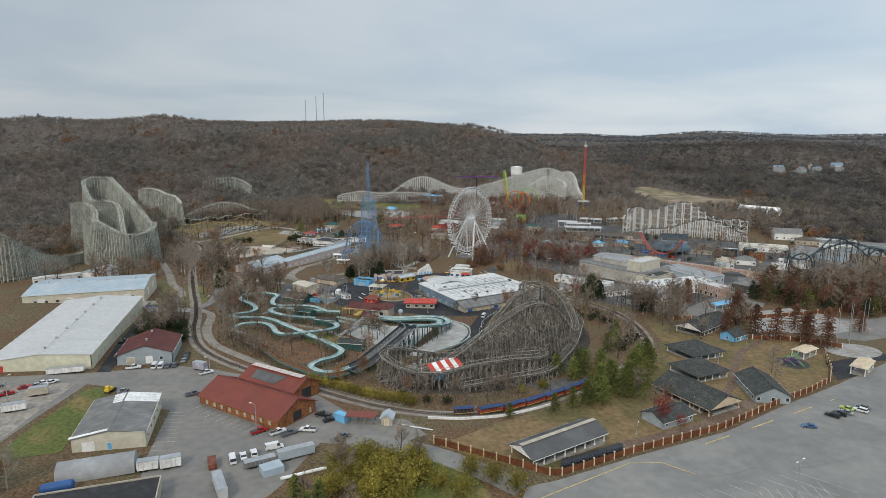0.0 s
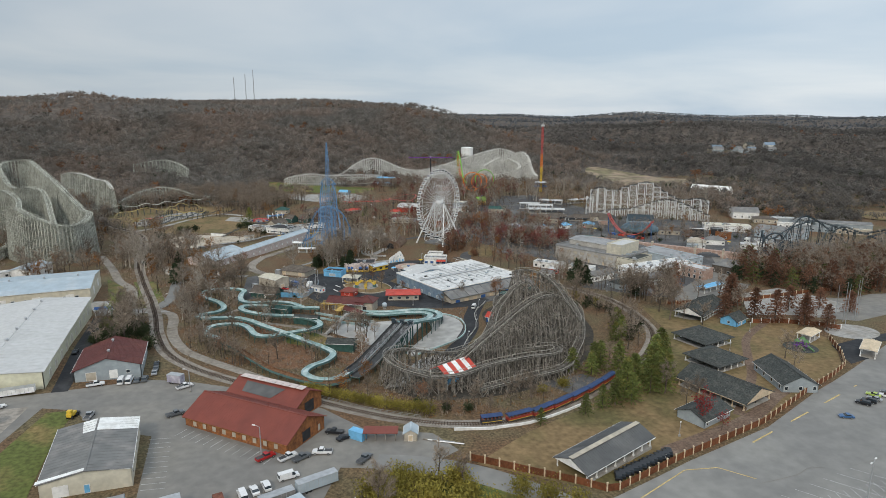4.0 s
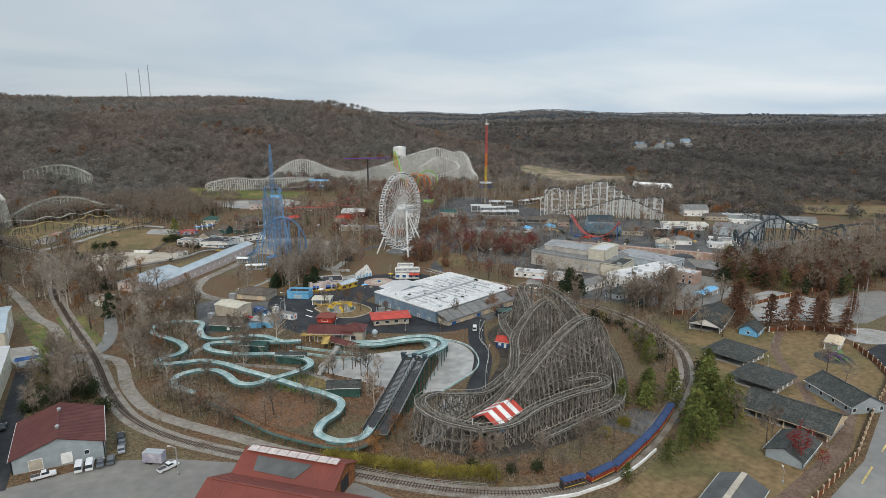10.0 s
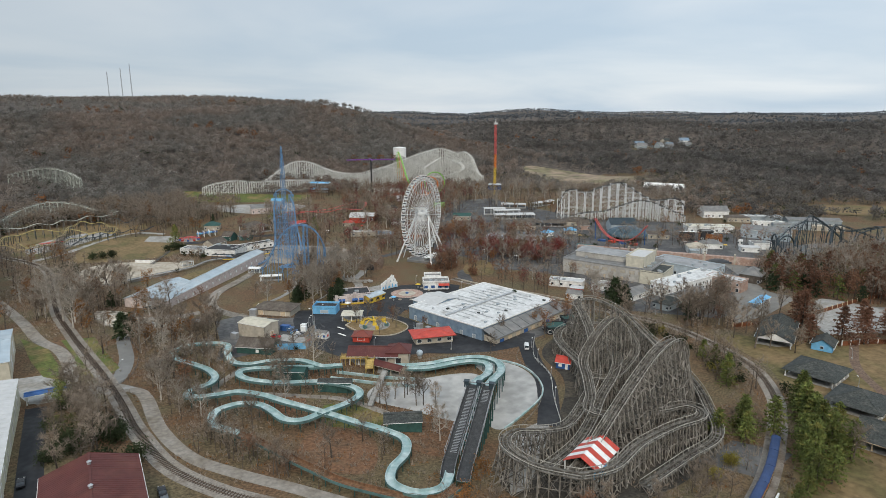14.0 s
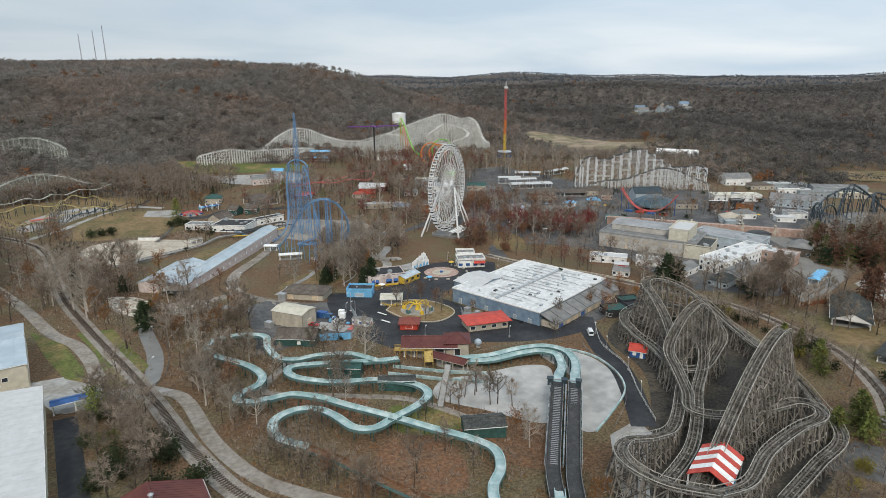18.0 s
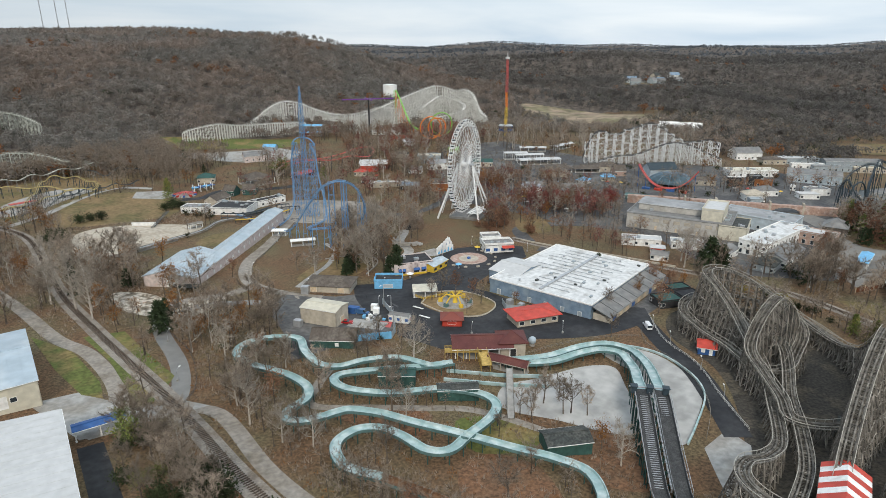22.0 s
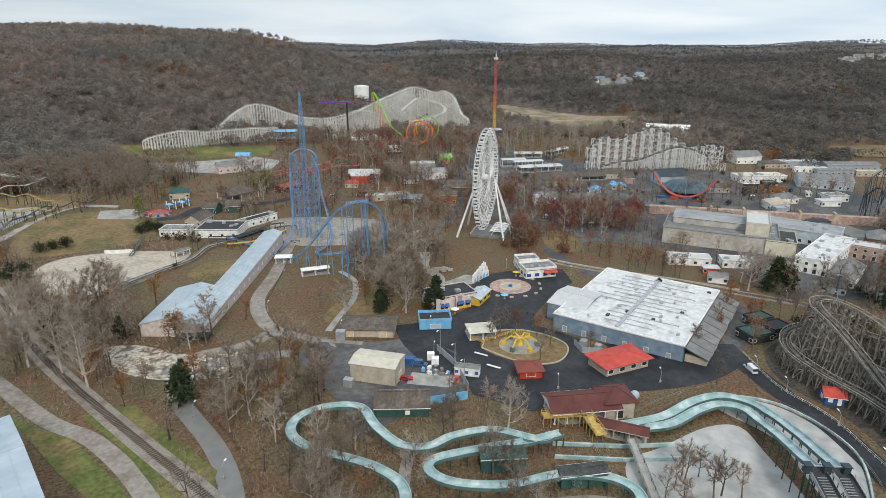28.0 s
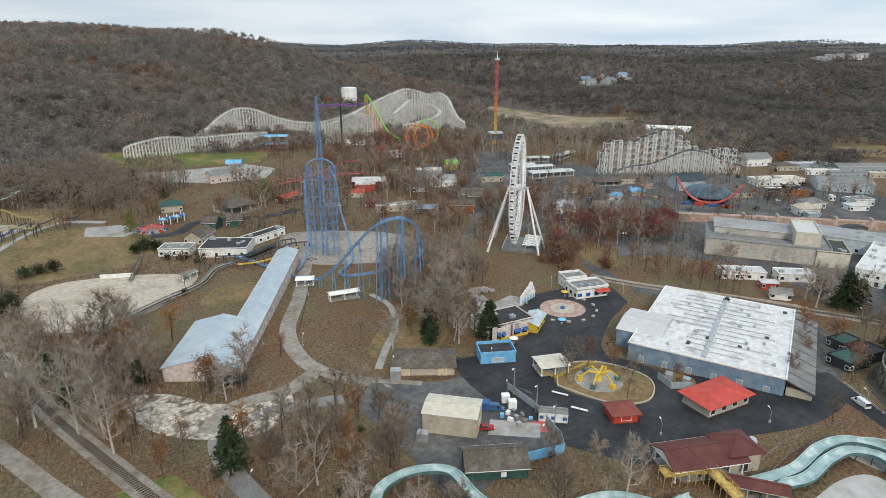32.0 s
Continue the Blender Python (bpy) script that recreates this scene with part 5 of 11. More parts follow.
# theatre block
building("theatre", "large pale stone theatre hall with a dark flat roof", "theatre", (89.6, -90.7), 56, 30, -65.5, 8.2, 0, M_STONE, M_GREYROOF, 0.2, flat=True, parapet=0.9, trim=M_PALEROOF, openings=row("s", 5, 0.1, 1.4, 2.4, M_POST) + row("s", 9, 4.6, 3.6, 2.2, M_TAN), vents=0)
building("theatre_loft", "raised pale grey roof of the theatre hall", "theatre", (93, -84.5), 40, 18, -65.5, 12, 0.9, M_STONE, M_PALEROOF, 0.4, 4.0)
building("theatre_tower", "tall cream stage tower of the theatre", "theatre", (96, -107), 11, 24, -65.5, 14.5, 0, M_CREAM, M_WROOF, 0.1, flat=True, parapet=0.9, openings=row("e", 4, 3, 1.6, 6.5, M_TAN))
building("theatre_porch", "low cream wing with a dark grey roof", "theatre", (97, -119), 14, 22, -65.5, 7.5, 0, M_CREAM, M_SHINGLE, 0.1, flat=True, parapet=0.5, openings=row("e", 4, 0.2, 2.2, 3.0))
building("theatre_wing", "pale blue-grey shop wing beside the theatre", "shop", (127, -117), 40, 20, -78, 7, 0, M_PALEBLUE, M_PALEROOF, 0.2, flat=True, parapet=0.5, openings=row("s", 8, 1, 1.6, 1.8) + row("e", 4, 3.5, 1.4, 1.6))
building("street_front", "white shop fronts with a chalk white roof", "shop", (97, -141), 50, 14, 5, 6.8, 0, M_WHITE, M_WROOF2, 0.2, flat=True, parapet=0.6, openings=row("s", 12, 0.4, 1.6, 2.2) + row("s", 12, 4, 1.2, 1.4) + row("w", 4, 0.4, 1.6, 2.2) + row("w", 4, 4, 1.2, 1.4))
building("street_front", "red brick shop end with a white roof", "shop", (118, -152), 20, 10, -78, 6.4, 0, M_PLAZA, M_WROOF, 0.2, flat=True, parapet=0.5, openings=row("s", 5, 0.4, 1.6, 2.2) + row("s", 5, 4, 1.2, 1.4))


# ---- buildings of the far park ----
W_, R_, T_ = M_WHITE, M_SHINGLE, M_TAN
win = lambda n=4: row("s", n, 0.9, 1.5, 1.4) + row("w", max(2, n // 2), 0.9, 1.4, 1.4)
FAR = [
    # name, label, category, centre, L, W, rot, h, rise, wall, roof, style
    ("tram_shelter", "long teal tram with a pale canopy", "tram", (124, -38), 24, 5, -65, 3, 0.8, M_FLUMEDARK, M_FLUMEDARK, "g"),
    ("gabled_house", "pale gabled ride house with a dark navy roof", "ride building", (195, 2), 22, 15, -30, 6, 4.5, M_PALEBLUE, M_STEELDARK, "g"),
    ("shop", "low tan shop with a brown roof", "shop", (196, -32), 22, 10, -38, 3.5, 2, T_, M_BROWNROOF, "g"),
    ("diner", "white diner with a red band and pale flat roof", "diner", (256, -38), 38, 13, -36, 4.5, 0, W_, M_CREAM, "f"),
    ("screen_house", "plain black boxy theatre house", "theatre", (226, -58), 9, 7, -36, 7, 0, M_BLACKROOF, M_GREYROOF, "f"),
    ("pink_shop", "white shop with a pink hipped roof", "shop", (205, -78), 14, 10, -36, 4, 2.5, W_, M_GREYROOF, "h"),
    ("round_stand", "white food stand with a red fascia", "food stand", (236, -98), 14, 10, -36, 4, 0, W_, M_GREYROOF, "f"),
    ("warehouse", "pale teal warehouse with a grey roof", "warehouse", (278, -76), 36, 24, -63, 6.5, 2.2, M_PALEBLUE, M_GREYROOF, "g"),
    ("house", "pale house with a grey gabled roof", "house", (317, 2), 24, 15, -30, 6, 4, W_, M_GREYROOF, "g"),
    ("office", "long low office with a white roof", "office", (336, -34), 34, 10, -40, 5, 0, M_GREYWALL, M_WROOF, "f"),
    ("office", "long office with a grey roof", "office", (362, -66), 44, 14, -42, 5, 1.5, M_GREYWALL, M_GREYROOF, "g"),
    ("store", "tan store with a brown roof", "store", (318, -22), 20, 12, -35, 4, 2, T_, M_BROWNROOF, "h"),
    ("shade", "long white slatted shade roof on posts", "canopy", (148, 90), 36, 11, -26, 4, 0.6, W_, M_WROOF, "p"),
    ("shade", "long white slatted shade roof on posts", "canopy", (150, 105), 25, 8, -26, 5, 0.6, W_, M_WROOF, "p"),
    ("shade", "long white slatted shade roof on posts", "canopy", (142, 114), 20, 7, -30, 6, 0.6, W_, M_WROOF, "p"),
    ("tavern", "brown timber tavern with decks", "restaurant", (58, 82), 24, 12, -40, 6, 3, M_TIMBER, M_BROWNROOF, "g"),
    ("tavern_wing", "brown timber wing with a railed deck", "restaurant", (82, 84), 20, 10, -40, 4, 2, M_TIMBER, M_BROWNROOF, "g"),
    ("store", "pale grey two-storey store", "store", (76, 152), 20, 12, -38, 6, 0, M_GREYWALL, M_CREAM, "f"),
    ("saloon", "dark red saloon with a white roof", "shop", (28, 164), 24, 12, -40, 4.5, 2, M_MAROON, M_WROOF, "g"),
    ("hut", "yellow and green gabled hut", "hut", (106, 158), 10, 8, -20, 4, 3.5, M_YELLOW, M_LIME, "g"),
    ("snack_bar", "tan snack bar with a green roof", "snack bar", (104, 112), 16, 9, -38, 4, 2, T_, M_FLUMEGREEN, "g"),
    ("office", "long white trailer office building", "office", (114, 292), 30, 8, -35, 4, 0, W_, M_WROOF, "f"),
    ("game_stand", "low red-fronted flat game stand", "game stand", (106, 252), 18, 6, -38, 3.2, 0, M_BRIGHTRED, M_GREYROOF, "f"),
    ("coaster_station", "blue-roofed timber coaster station", "station", (48, 338), 24, 9, -38, 7, 1.2, M_WHITETIMBER, M_SKYBLUE, "p"),
    ("loading_shed", "low blue-roofed loading shed", "shed", (44, 326), 20, 8, -38, 3, 1.0, W_, M_SKYBLUE, "p"),
    ("red_shed", "shed with a bright red roof", "shed", (-34, 172), 18, 8, 20, 3.5, 1.5, M_MAROON, M_BRIGHTRED, "g"),
    ("cafe", "white flat-roofed cafe with a black roof", "cafe", (-110, 104), 24, 18, -40, 4.4, 0, W_, M_BLACKROOF, "f"),
    ("cafe_wing", "long white walled cafe wing", "cafe", (-86, 110), 26, 7, 14, 3.8, 0, W_, M_BLACKROOF, "f"),
    ("low_store", "low store with a grey roof", "store", (-130, 120), 16, 10, -40, 3.6, 0, W_, M_GREYROOF, "f"),
    ("gift_shop", "tan gift shop with a brown gable", "shop", (-112, 134), 16, 10, 40, 3.6, 3.2, T_, M_BROWNROOF, "g"),
    ("play_hut", "dark green hut with red trim", "hut", (-85, 147), 9, 8, -30, 4, 3.2, M_FLUMEGREEN, M_BROWNROOF, "g"),
    ("carousel", "round brown roofed carousel house", "carousel", (-70, 176), 21, 20, 10, 5, 4, T_, M_BROWNROOF, "hp"),
    ("green_hut", "hut with a green hipped roof", "hut", (-100, 206), 13, 11, -20, 4, 3, T_, M_FLUMEGREEN, "h"),
    ("grey_pavilion", "grey pavilion with an arched roof", "pavilion", (-44, 254), 20, 12, -8, 5, 3, M_PINKWALL, M_GREYROOF, "g"),
    ("rotunda", "stone entrance rotunda with a grey hipped roof", "pavilion", (146, -150), 14, 12, 20, 5, 4, M_BROWNROOF, M_GREYROOF, "h"),
    ("stand", "white ticket stand beside the railway", "stand", (58, -136), 18, 9, 10, 3.5, 2, W_, M_GREYROOF, "g"),
    ("shop_row", "low white shops with grey roofs", "shop", (78, -156), 26, 11, 8, 4, 2.2, W_, M_GREYROOF, "g"),
    ("toilets", "grey brick block with a dark roof", "restroom", (60, -158), 14, 9, 12, 3.4, 2, M_GREYWALL, R_, "h"),
    ("white_stand", "white canopy stand by the theatre", "stand", (44, -98), 20, 8, -50, 3.4, 0, W_, M_WROOF, "f"),
    ("white_stand", "white canopy stand by the theatre", "stand", (58, -116), 16, 8, -50, 3.4, 0, W_, M_WROOF, "f"),
    ("mine_roof", "mine entrance with a dark green roof", "ride building", (-16, -157), 10, 8, -20, 3, 0, M_BLACKROOF, M_FLUMEGREEN, "f"),
    ("mine_roof", "mine shed with a black roof", "ride building", (-6, -160), 9, 7, -20, 3.4, 0, M_BLACKROOF, M_BLACKROOF, "f"),
    ("mine_roof", "dark green roofed mine shed", "ride building", (-2, -152), 9, 6, -20, 3, 0, M_BLACKROOF, M_FLUMEGREEN, "f"),
    ("dome_barn", "long white rounded storage barn", "storehouse", (384, 116), 44, 14, -62, 4, 5, W_, M_WHITE, "g"),
    ("brick_block", "long tan coaster station block", "station", (322, -152), 46, 16, -5, 7, 0, M_ORANGELEAF, M_BLUEROOF, "f"),
    ("ride_shed", "grey shed with a pitched roof", "shed", (258, -128), 22, 10, -20, 5, 1.5, M_GREYWALL, M_GREYROOF, "g"),
    ("depot_shed", "small shed with a light blue roof", "shed", (-272, -32), 20, 14, 70, 5, 1.5, W_, M_BLUEROOF, "g"),
    ("site_cabin", "small white flat-roofed site cabin", "cabin", (-288, -40), 14, 5, 20, 3.2, 0, W_, M_WROOF, "f"),
    ("site_cabin", "small white flat-roofed site cabin", "cabin", (-300, -48), 12, 5, 30, 3.2, 0, W_, M_WROOF, "f"),
    ("control_room", "dark roofed shed by the service lot", "shed", (-196, -324), 30, 12, 4, 3.0, 0, M_TAN, M_BLACKROOF, "f"),
    ("ticket_booth", "small white booth beside the railway", "booth", (30, -120), 8, 5, -60, 3, 1.5, W_, M_GREYROOF, "g"),
    ("stand", "food stand with a red counter", "food stand", (39, -112), 7, 5, -50, 3, 1, M_BRIGHTRED, M_WROOF, "h"),
    ("kiosk", "white kiosk with a pale blue roof", "kiosk", (128, 20), 9, 7, 10, 3.2, 2, W_, M_SKYBLUE, "h"),
    ("kiosk", "tan kiosk with a light blue roof", "kiosk", (150, 16), 10, 7, -38, 3.2, 2, T_, M_SKYBLUE, "h"),
    ("shop", "tan shop with a brown hipped roof", "shop", (176, 40), 20, 12, -30, 4, 3, T_, M_BROWNROOF, "h"),
    ("shop", "tan lodge with a brown roof", "shop", (128, 52), 22, 12, -36, 4, 3, T_, M_BROWNROOF, "h"),
    ("shop", "gallery with a grey gabled roof", "shop", (100, 8), 20, 10, -40, 4, 2.4, M_GREYWALL, M_GREYROOF, "g"),
    ("domed_pavilion", "white domed refreshment pavilion by the path", "pavilion", (80, 26), 14, 10, -38, 4, 3.2, W_, M_BLUEROOF, "h"),
    ("brick_house", "red brick house with a steep gable", "house", (171, 23), 9, 9, -30, 4, 4, M_PLAZA, M_BROWNROOF, "g"),
    ("brown_pavilion", "open pavilion with a brown hipped roof", "pavilion", (144, 61), 18, 14, -36, 3, 2.6, T_, M_BROWNROOF, "hp"),
    ("brown_pavilion", "open pavilion with a brown hipped roof", "pavilion", (160, 47), 20, 12, -36, 3, 2.4, T_, M_BROWNROOF, "hp"),
    ("film_screen", "dark outdoor screen in a white frame", "screen", (211, -52), 11, 1.2, -40, 7, 0, M_BLACKROOF, W_, "n"),
    ("ruined_front", "brown mock ruin with square openings", "show front", (226, -62), 17, 5, -75, 5, 0, M_WOODWALL, M_BROWNROOF, "f"),
    ("pink_house", "white shop with a pale tiled hipped roof", "shop", (184, -81), 13, 11, -40, 4.4, 3, W_, M_TAN, "h"),
    ("red_kiosk", "white round kiosk with a red counter", "kiosk", (219, -100), 13, 8, -40, 3.6, 0.8, W_, M_WROOF, "h"),
    ("box_car", "white food trailer with dark windows", "food trailer", (235, -82), 5, 3, 30, 2.8, 0, W_, W_, "f"),
    ("storage_box", "dull grey flat-topped storage box", "store", (174, -88), 8, 6, -40, 3.6, 0, M_GREYWALL, M_GREYWALL, "f"),
    ("long_trailer", "long white trailer behind the park", "trailer", (322, -50), 26, 4, -42, 4, 0, W_, M_WROOF, "f"),
    ("long_trailer", "long grey trailer behind the park", "trailer", (330, -66), 30, 6, -42, 4, 0, M_GREYWALL, M_GREYROOF, "f"),
    ("long_trailer", "long tan trailer behind the park", "trailer", (350, -86), 26, 6, -42, 4, 0, T_, M_CREAM, "f"),
    ("tudor_hut", "brown-gabled hut with a red awning", "hut", (-97, 152), 9, 8, -52, 4, 3.2, M_FLUMEGREEN, M_BROWNROOF, "g"),
    ("red_stand", "small stand with a maroon roof", "stand", (-1, 122), 10, 7, -30, 3.4, 2, M_MAROON, M_MAROON, "h"),
    ("food_hut", "tan hut with a red awning", "hut", (6, 148), 9, 7, -40, 3.4, 2, T_, M_BRIGHTRED, "h"),
    ("food_hut", "white hut with a grey roof", "hut", (46, 128), 11, 7, -40, 3.4, 2, W_, M_GREYROOF, "g"),
    ("food_hut", "tan hut with a dark roof", "hut", (66, 182), 12, 8, -40, 3.4, 2, T_, R_, "h"),
    ("food_hut", "white hut with a pale roof", "hut", (98, 218), 14, 8, -40, 3.4, 2, W_, M_WROOF, "g"),
    ("photo_hut", "grey hut with a blue roof", "hut", (-18, 286), 12, 8, -40, 3.4, 2, M_GREYWALL, M_SKYBLUE, "g"),
    ("lodge", "brown timber lodge with a pitched dark roof", "lodge", (30, 70), 16, 8, -40, 6, 2.6, M_WOODWALL, M_BROWNROOF, "g"),
    ("lodge", "brown two-storey lodge with a grey-brown roof", "lodge", (52, 74), 18, 8, -42, 7, 2.6, M_BROWNROOF, M_BROWNROOF, "g"),
    ("service_shed", "low dark shed with a blue-grey roof", "shed", (14, 86), 14, 7, -40, 3.6, 1.6, M_BROWNROOF, M_BLUEWALL, "g"),
    ("snack_bar", "long pale flat-roofed snack bar", "snack bar", (3, 104), 24, 6, -27, 3.4, 0, T_, M_WROOF, "f"),
    ("white_barn", "white barn with a pale grey gabled roof", "barn", (69, 128), 18, 10, -18, 5, 2.4, W_, M_PALEROOF, "g"),
    ("red_shop", "red shop with a white roof", "shop", (20, 158), 14, 11, -35, 5, 2.2, M_BRIGHTRED, M_WROOF, "g"),
    ("train_station", "long tan platform canopy with a pale roof", "canopy", (206, 120), 30, 7, 10, 3.6, .8, W_, M_WROOF, "p"),
    ("train_station", "long tan platform canopy with a pale roof", "canopy", (176, 128), 24, 7, -40, 3.6, .8, W_, M_WROOF, "p"),
    ("shop", "blue-grey shop by the bridge", "shop", (86, 30), 16, 9, -36, 4, 2.4, M_BLUEWALL, M_GREYROOF, "h"),
]
for nm, lab, cat, c, L, Wd, rot, h, rise, wl, rf, stl in FAR:
    building(nm, lab, cat, c, L, Wd, rot, h, rise, wl, rf, 0.4 if "f" not in stl else 0.1, 0, () if "p" in stl or "n" in stl else win(max(2, int(L / 5))), flat="f" in stl or "n" in stl, hip="h" in stl, posts=max(3, int(L / 5)) if "p" in stl else 0, parapet=0.4 if "f" in stl else 0)

# houses on the hill and white houses of the town beyond
hrng2 = random.Random(21)
for k in range(11):
    x, y = 672 + k * 15 + hrng2.uniform(-5, 5), 402 + (k % 3) * 22 + hrng2.uniform(-6, 6) + k * 2
    building("hill_house", "grey-roofed pale house on the far hill", "house", (x, y), hrng2.uniform(13, 19), hrng2.uniform(9, 12), hrng2.uniform(-60, 30), 6, 5, (M_GREYWALL, W_, M_TAN)[k % 3], (M_GREYROOF, M_BLUEWALL, M_SHINGLE)[k % 3], .4, 0, row("s", 3, 1.2, 1.4, 1.6))
for k in range(16):
    x, y = 1395 + k * 9 + hrng2.uniform(-5, 5), 352 - k * 8.5 + hrng2.uniform(-14, 14)
    building("town_house", "white house of a distant estate", "house", (x, y), hrng2.uniform(11, 18), 9, hrng2.uniform(-80, -50), 7, 4, W_, (M_GREYROOF, M_PALEROOF)[k % 2], .4, 0, row("w", 2, 3, 2, 2))

# arched viaduct wall between the shops
va = thing("viaduct", (155, -91, gz(155, -91)), "low pink-tan brick viaduct with two arched openings", "bridge")
vl = resample(np.array([(112, -34), (126, -52), (139.1, -70.5), (154, -91), (168.9, -110.9), (182, -129), (196, -148)], float), 1.6)
va_t = (vl[-1] - vl[0]) / np.linalg.norm(vl[-1] - vl[0])
for k0 in range(0, len(vl) - 1, 14):
    g = Geo()
    for a, b in zip(vl[k0:k0 + 14], vl[k0 + 1:k0 + 15]):
        c0 = (a + b) / 2
        z0_, z1_ = gz(*c0) - .3, gz(*c0) + 5.0
        off_ = min(abs(np.dot(c0 - np.array(q), va_t)) for q in ((139.1, -70.5), (168.9, -110.9)))
        if off_ < 8.5:
            z0_ += 3.9 * math.sqrt(max(0, 1 - (off_ / 8.5) ** 2))
        g.box((c0[0], c0[1], (z0_ + z1_) / 2), (np.linalg.norm(b - a) + .02, 4.0, z1_ - z0_), math.atan2(va_t[1], va_t[0]))
    part("wall", g, M_PLAZA, va)
for q in (-9.4, 9.4):
    for c1 in ((139.1, -70.5), (168.9, -110.9)):
        g = Geo()
        p = np.array(c1) + va_t * q
        g.box((p[0], p[1], gz(*p) + 3.2), (1.1, 4.6, 6.8), math.atan2(va_t[1], va_t[0]))
        part("pier", g, M_TAN, va, "pale pier")

# ribbed canvas dome over a ride
dm = thing("ride_dome", (176, -22, gz(176, -22)), "low dark teal ribbed dome over a ride", "ride building")
zd = gz(176, -22)
g = Geo()
for j in range(7):
    f = j / 6
    for k in range(24):
        a = 2 * math.pi * k / 24
        g.v.append((176 + 16 * math.cos(f * math.pi / 2) * math.cos(a), -22 + 16 * math.cos(f * math.pi / 2) * math.sin(a), zd + 3.2 + 6.2 * math.sin(f * math.pi / 2)))
for j in range(6):
    for k in range(24):
        g.f.append((j * 24 + k, j * 24 + (k + 1) % 24, (j + 1) * 24 + (k + 1) % 24, (j + 1) * 24 + k))
part("canopy", g, M_DOME, dm)
for k in range(12):
    a = 2 * math.pi * k / 12
    g = Geo()
    g.tube([(176 + 16.1 * math.cos(f) * math.cos(a), -22 + 16.1 * math.cos(f) * math.sin(a), zd + 3.3 + 6.2 * math.sin(f)) for f in np.linspace(0, 1.5, 7)], .16, 4)
    g.tube([(176 + 16 * math.cos(a), -22 + 16 * math.sin(a), zd - .2), (176 + 16 * math.cos(a), -22 + 16 * math.sin(a), zd + 3.3)], .2, 5)
    part("rib", g, M_BLUEWALL, dm)

# half-pipe ride
hp = thing("half_pipe", (160, -30, gz(160, -30)), "red and blue U-shaped half-pipe ride", "ride")
hz0 = gz(160, -30)
pts = [(160 + .41 * q, -30 - .91 * q, hz0 + 1.6 + 15.5 * (abs(q) / 21) ** 2.3) for q in np.linspace(-21, 20, 30)]
for s in (-1.5, 1.5):
    g = Geo()
    g.tube([(p[0] + s * .91, p[1] + s * .41, p[2]) for p in pts], .42, 6)
    part("rail", g, M_PINKRED, hp)
for p in pts[::2]:
    g = Geo()
    g.beam((p[0] - 1.37, p[1] - .62, p[2]), (p[0] + 1.37, p[1] + .62, p[2]), .3)
    part("tie", g, M_PINKRED, hp)
for p in pts[::4]:
    g = Geo()
    g.tube([(p[0] + 1.5, p[1] + .6, gz(p[0], p[1])), p], .3, 5)
    part("column", g, M_TRIMBLUE, hp)
for k, m_ in enumerate((M_TRIMBLUE, M_BRIGHTRED, M_TRIMBLUE, M_BRIGHTRED)):
    g = Geo()
    q = -14 + 8.5 * k
    g.box((158 + .41 * q, -31 - .91 * q, hz0 + .6), (5.5, 3.5, 1.5), radians(-65))
    part("deck", g, m_, hp)

# runaway train on a low yellow trestle
mt = thing("mine_train", (-170, 215, gz(-170, 215)), "low steel coaster with a yellow rail on dark posts", "roller coaster")
LOOPS = (([(-175, 206), (-181, 228), (-192, 243), (-204, 243), (-211, 218), (-218, 184), (-228, 162), (-244, 160), (-254, 184), (-244, 214), (-222, 222), (-201, 207), (-186, 196), (-176, 200)], 7, M_DULLYELLOW),
         ([(-173, 220), (-182, 214), (-201, 205), (-215, 182), (-230, 172), (-244, 190)], 4, M_DULLYELLOW),
         ([(-262, 226), (-240, 234), (-223, 240), (-208, 249), (-190, 258), (-170, 268)], 9, M_OLDTIMBER),
         ([(-226, 150), (-210, 175), (-191, 207), (-174, 217), (-160, 218), (-146, 222)], 3, M_STEELDARK),
         ([(-188, 292), (-176, 264), (-166, 242), (-150, 262), (-140, 246), (-124, 264), (-122, 292), (-140, 300), (-160, 286)], 6, M_STEELDARK))
for pts, zz, m in LOOPS:
    line = resample(np.array([(x, y, gz(x, y) + zz + 1.2 * math.sin(i * .9)) for i, (x, y) in enumerate(spline(pts, 6))]), 1.5)
    nn_, _ = side_of(line)
    for s in (-.6, .6):
        g = Geo()
        g.tube([(p[0] + q[0] * s, p[1] + q[1] * s, p[2]) for p, q in zip(line, nn_)], .2, 4, False)
        part("rail", g, m, mt)
    g = Geo()
    for p, q in zip(line, nn_):
        g.beam((p[0] - q[0] * .8, p[1] - q[1] * .8, p[2] - .2), (p[0] + q[0] * .8, p[1] + q[1] * .8, p[2] - .2), .2)
    part("tie_row", g, M_TIMBER, mt)["kind"] = "stuff"
    for p, q in zip(line[::4], nn_[::4]):
        g = Geo()
        zg = gz(p[0], p[1])
        for s in (-1, 1):
            g.beam((p[0] + q[0] * 1.3 * s, p[1] + q[1] * 1.3 * s, zg), (p[0] + q[0] * .5 * s, p[1] + q[1] * .5 * s, p[2] - .2), .26)
        g.beam((p[0] - q[0], p[1] - q[1], (zg + p[2]) / 2), (p[0] + q[0], p[1] + q[1], (zg + p[2]) / 2), .2)
        part("post", g, M_TIMBER if m is not M_DULLYELLOW else M_STEELDARK, mt)
rdr = thing("red_train_cover", (-222, 190, gz(-222, 190)), "low red ride cover by the yellow coaster", "canopy")
g = Geo()
g.box((-222, 192, gz(-222, 192) + 3), (16, 4, .3), .3)
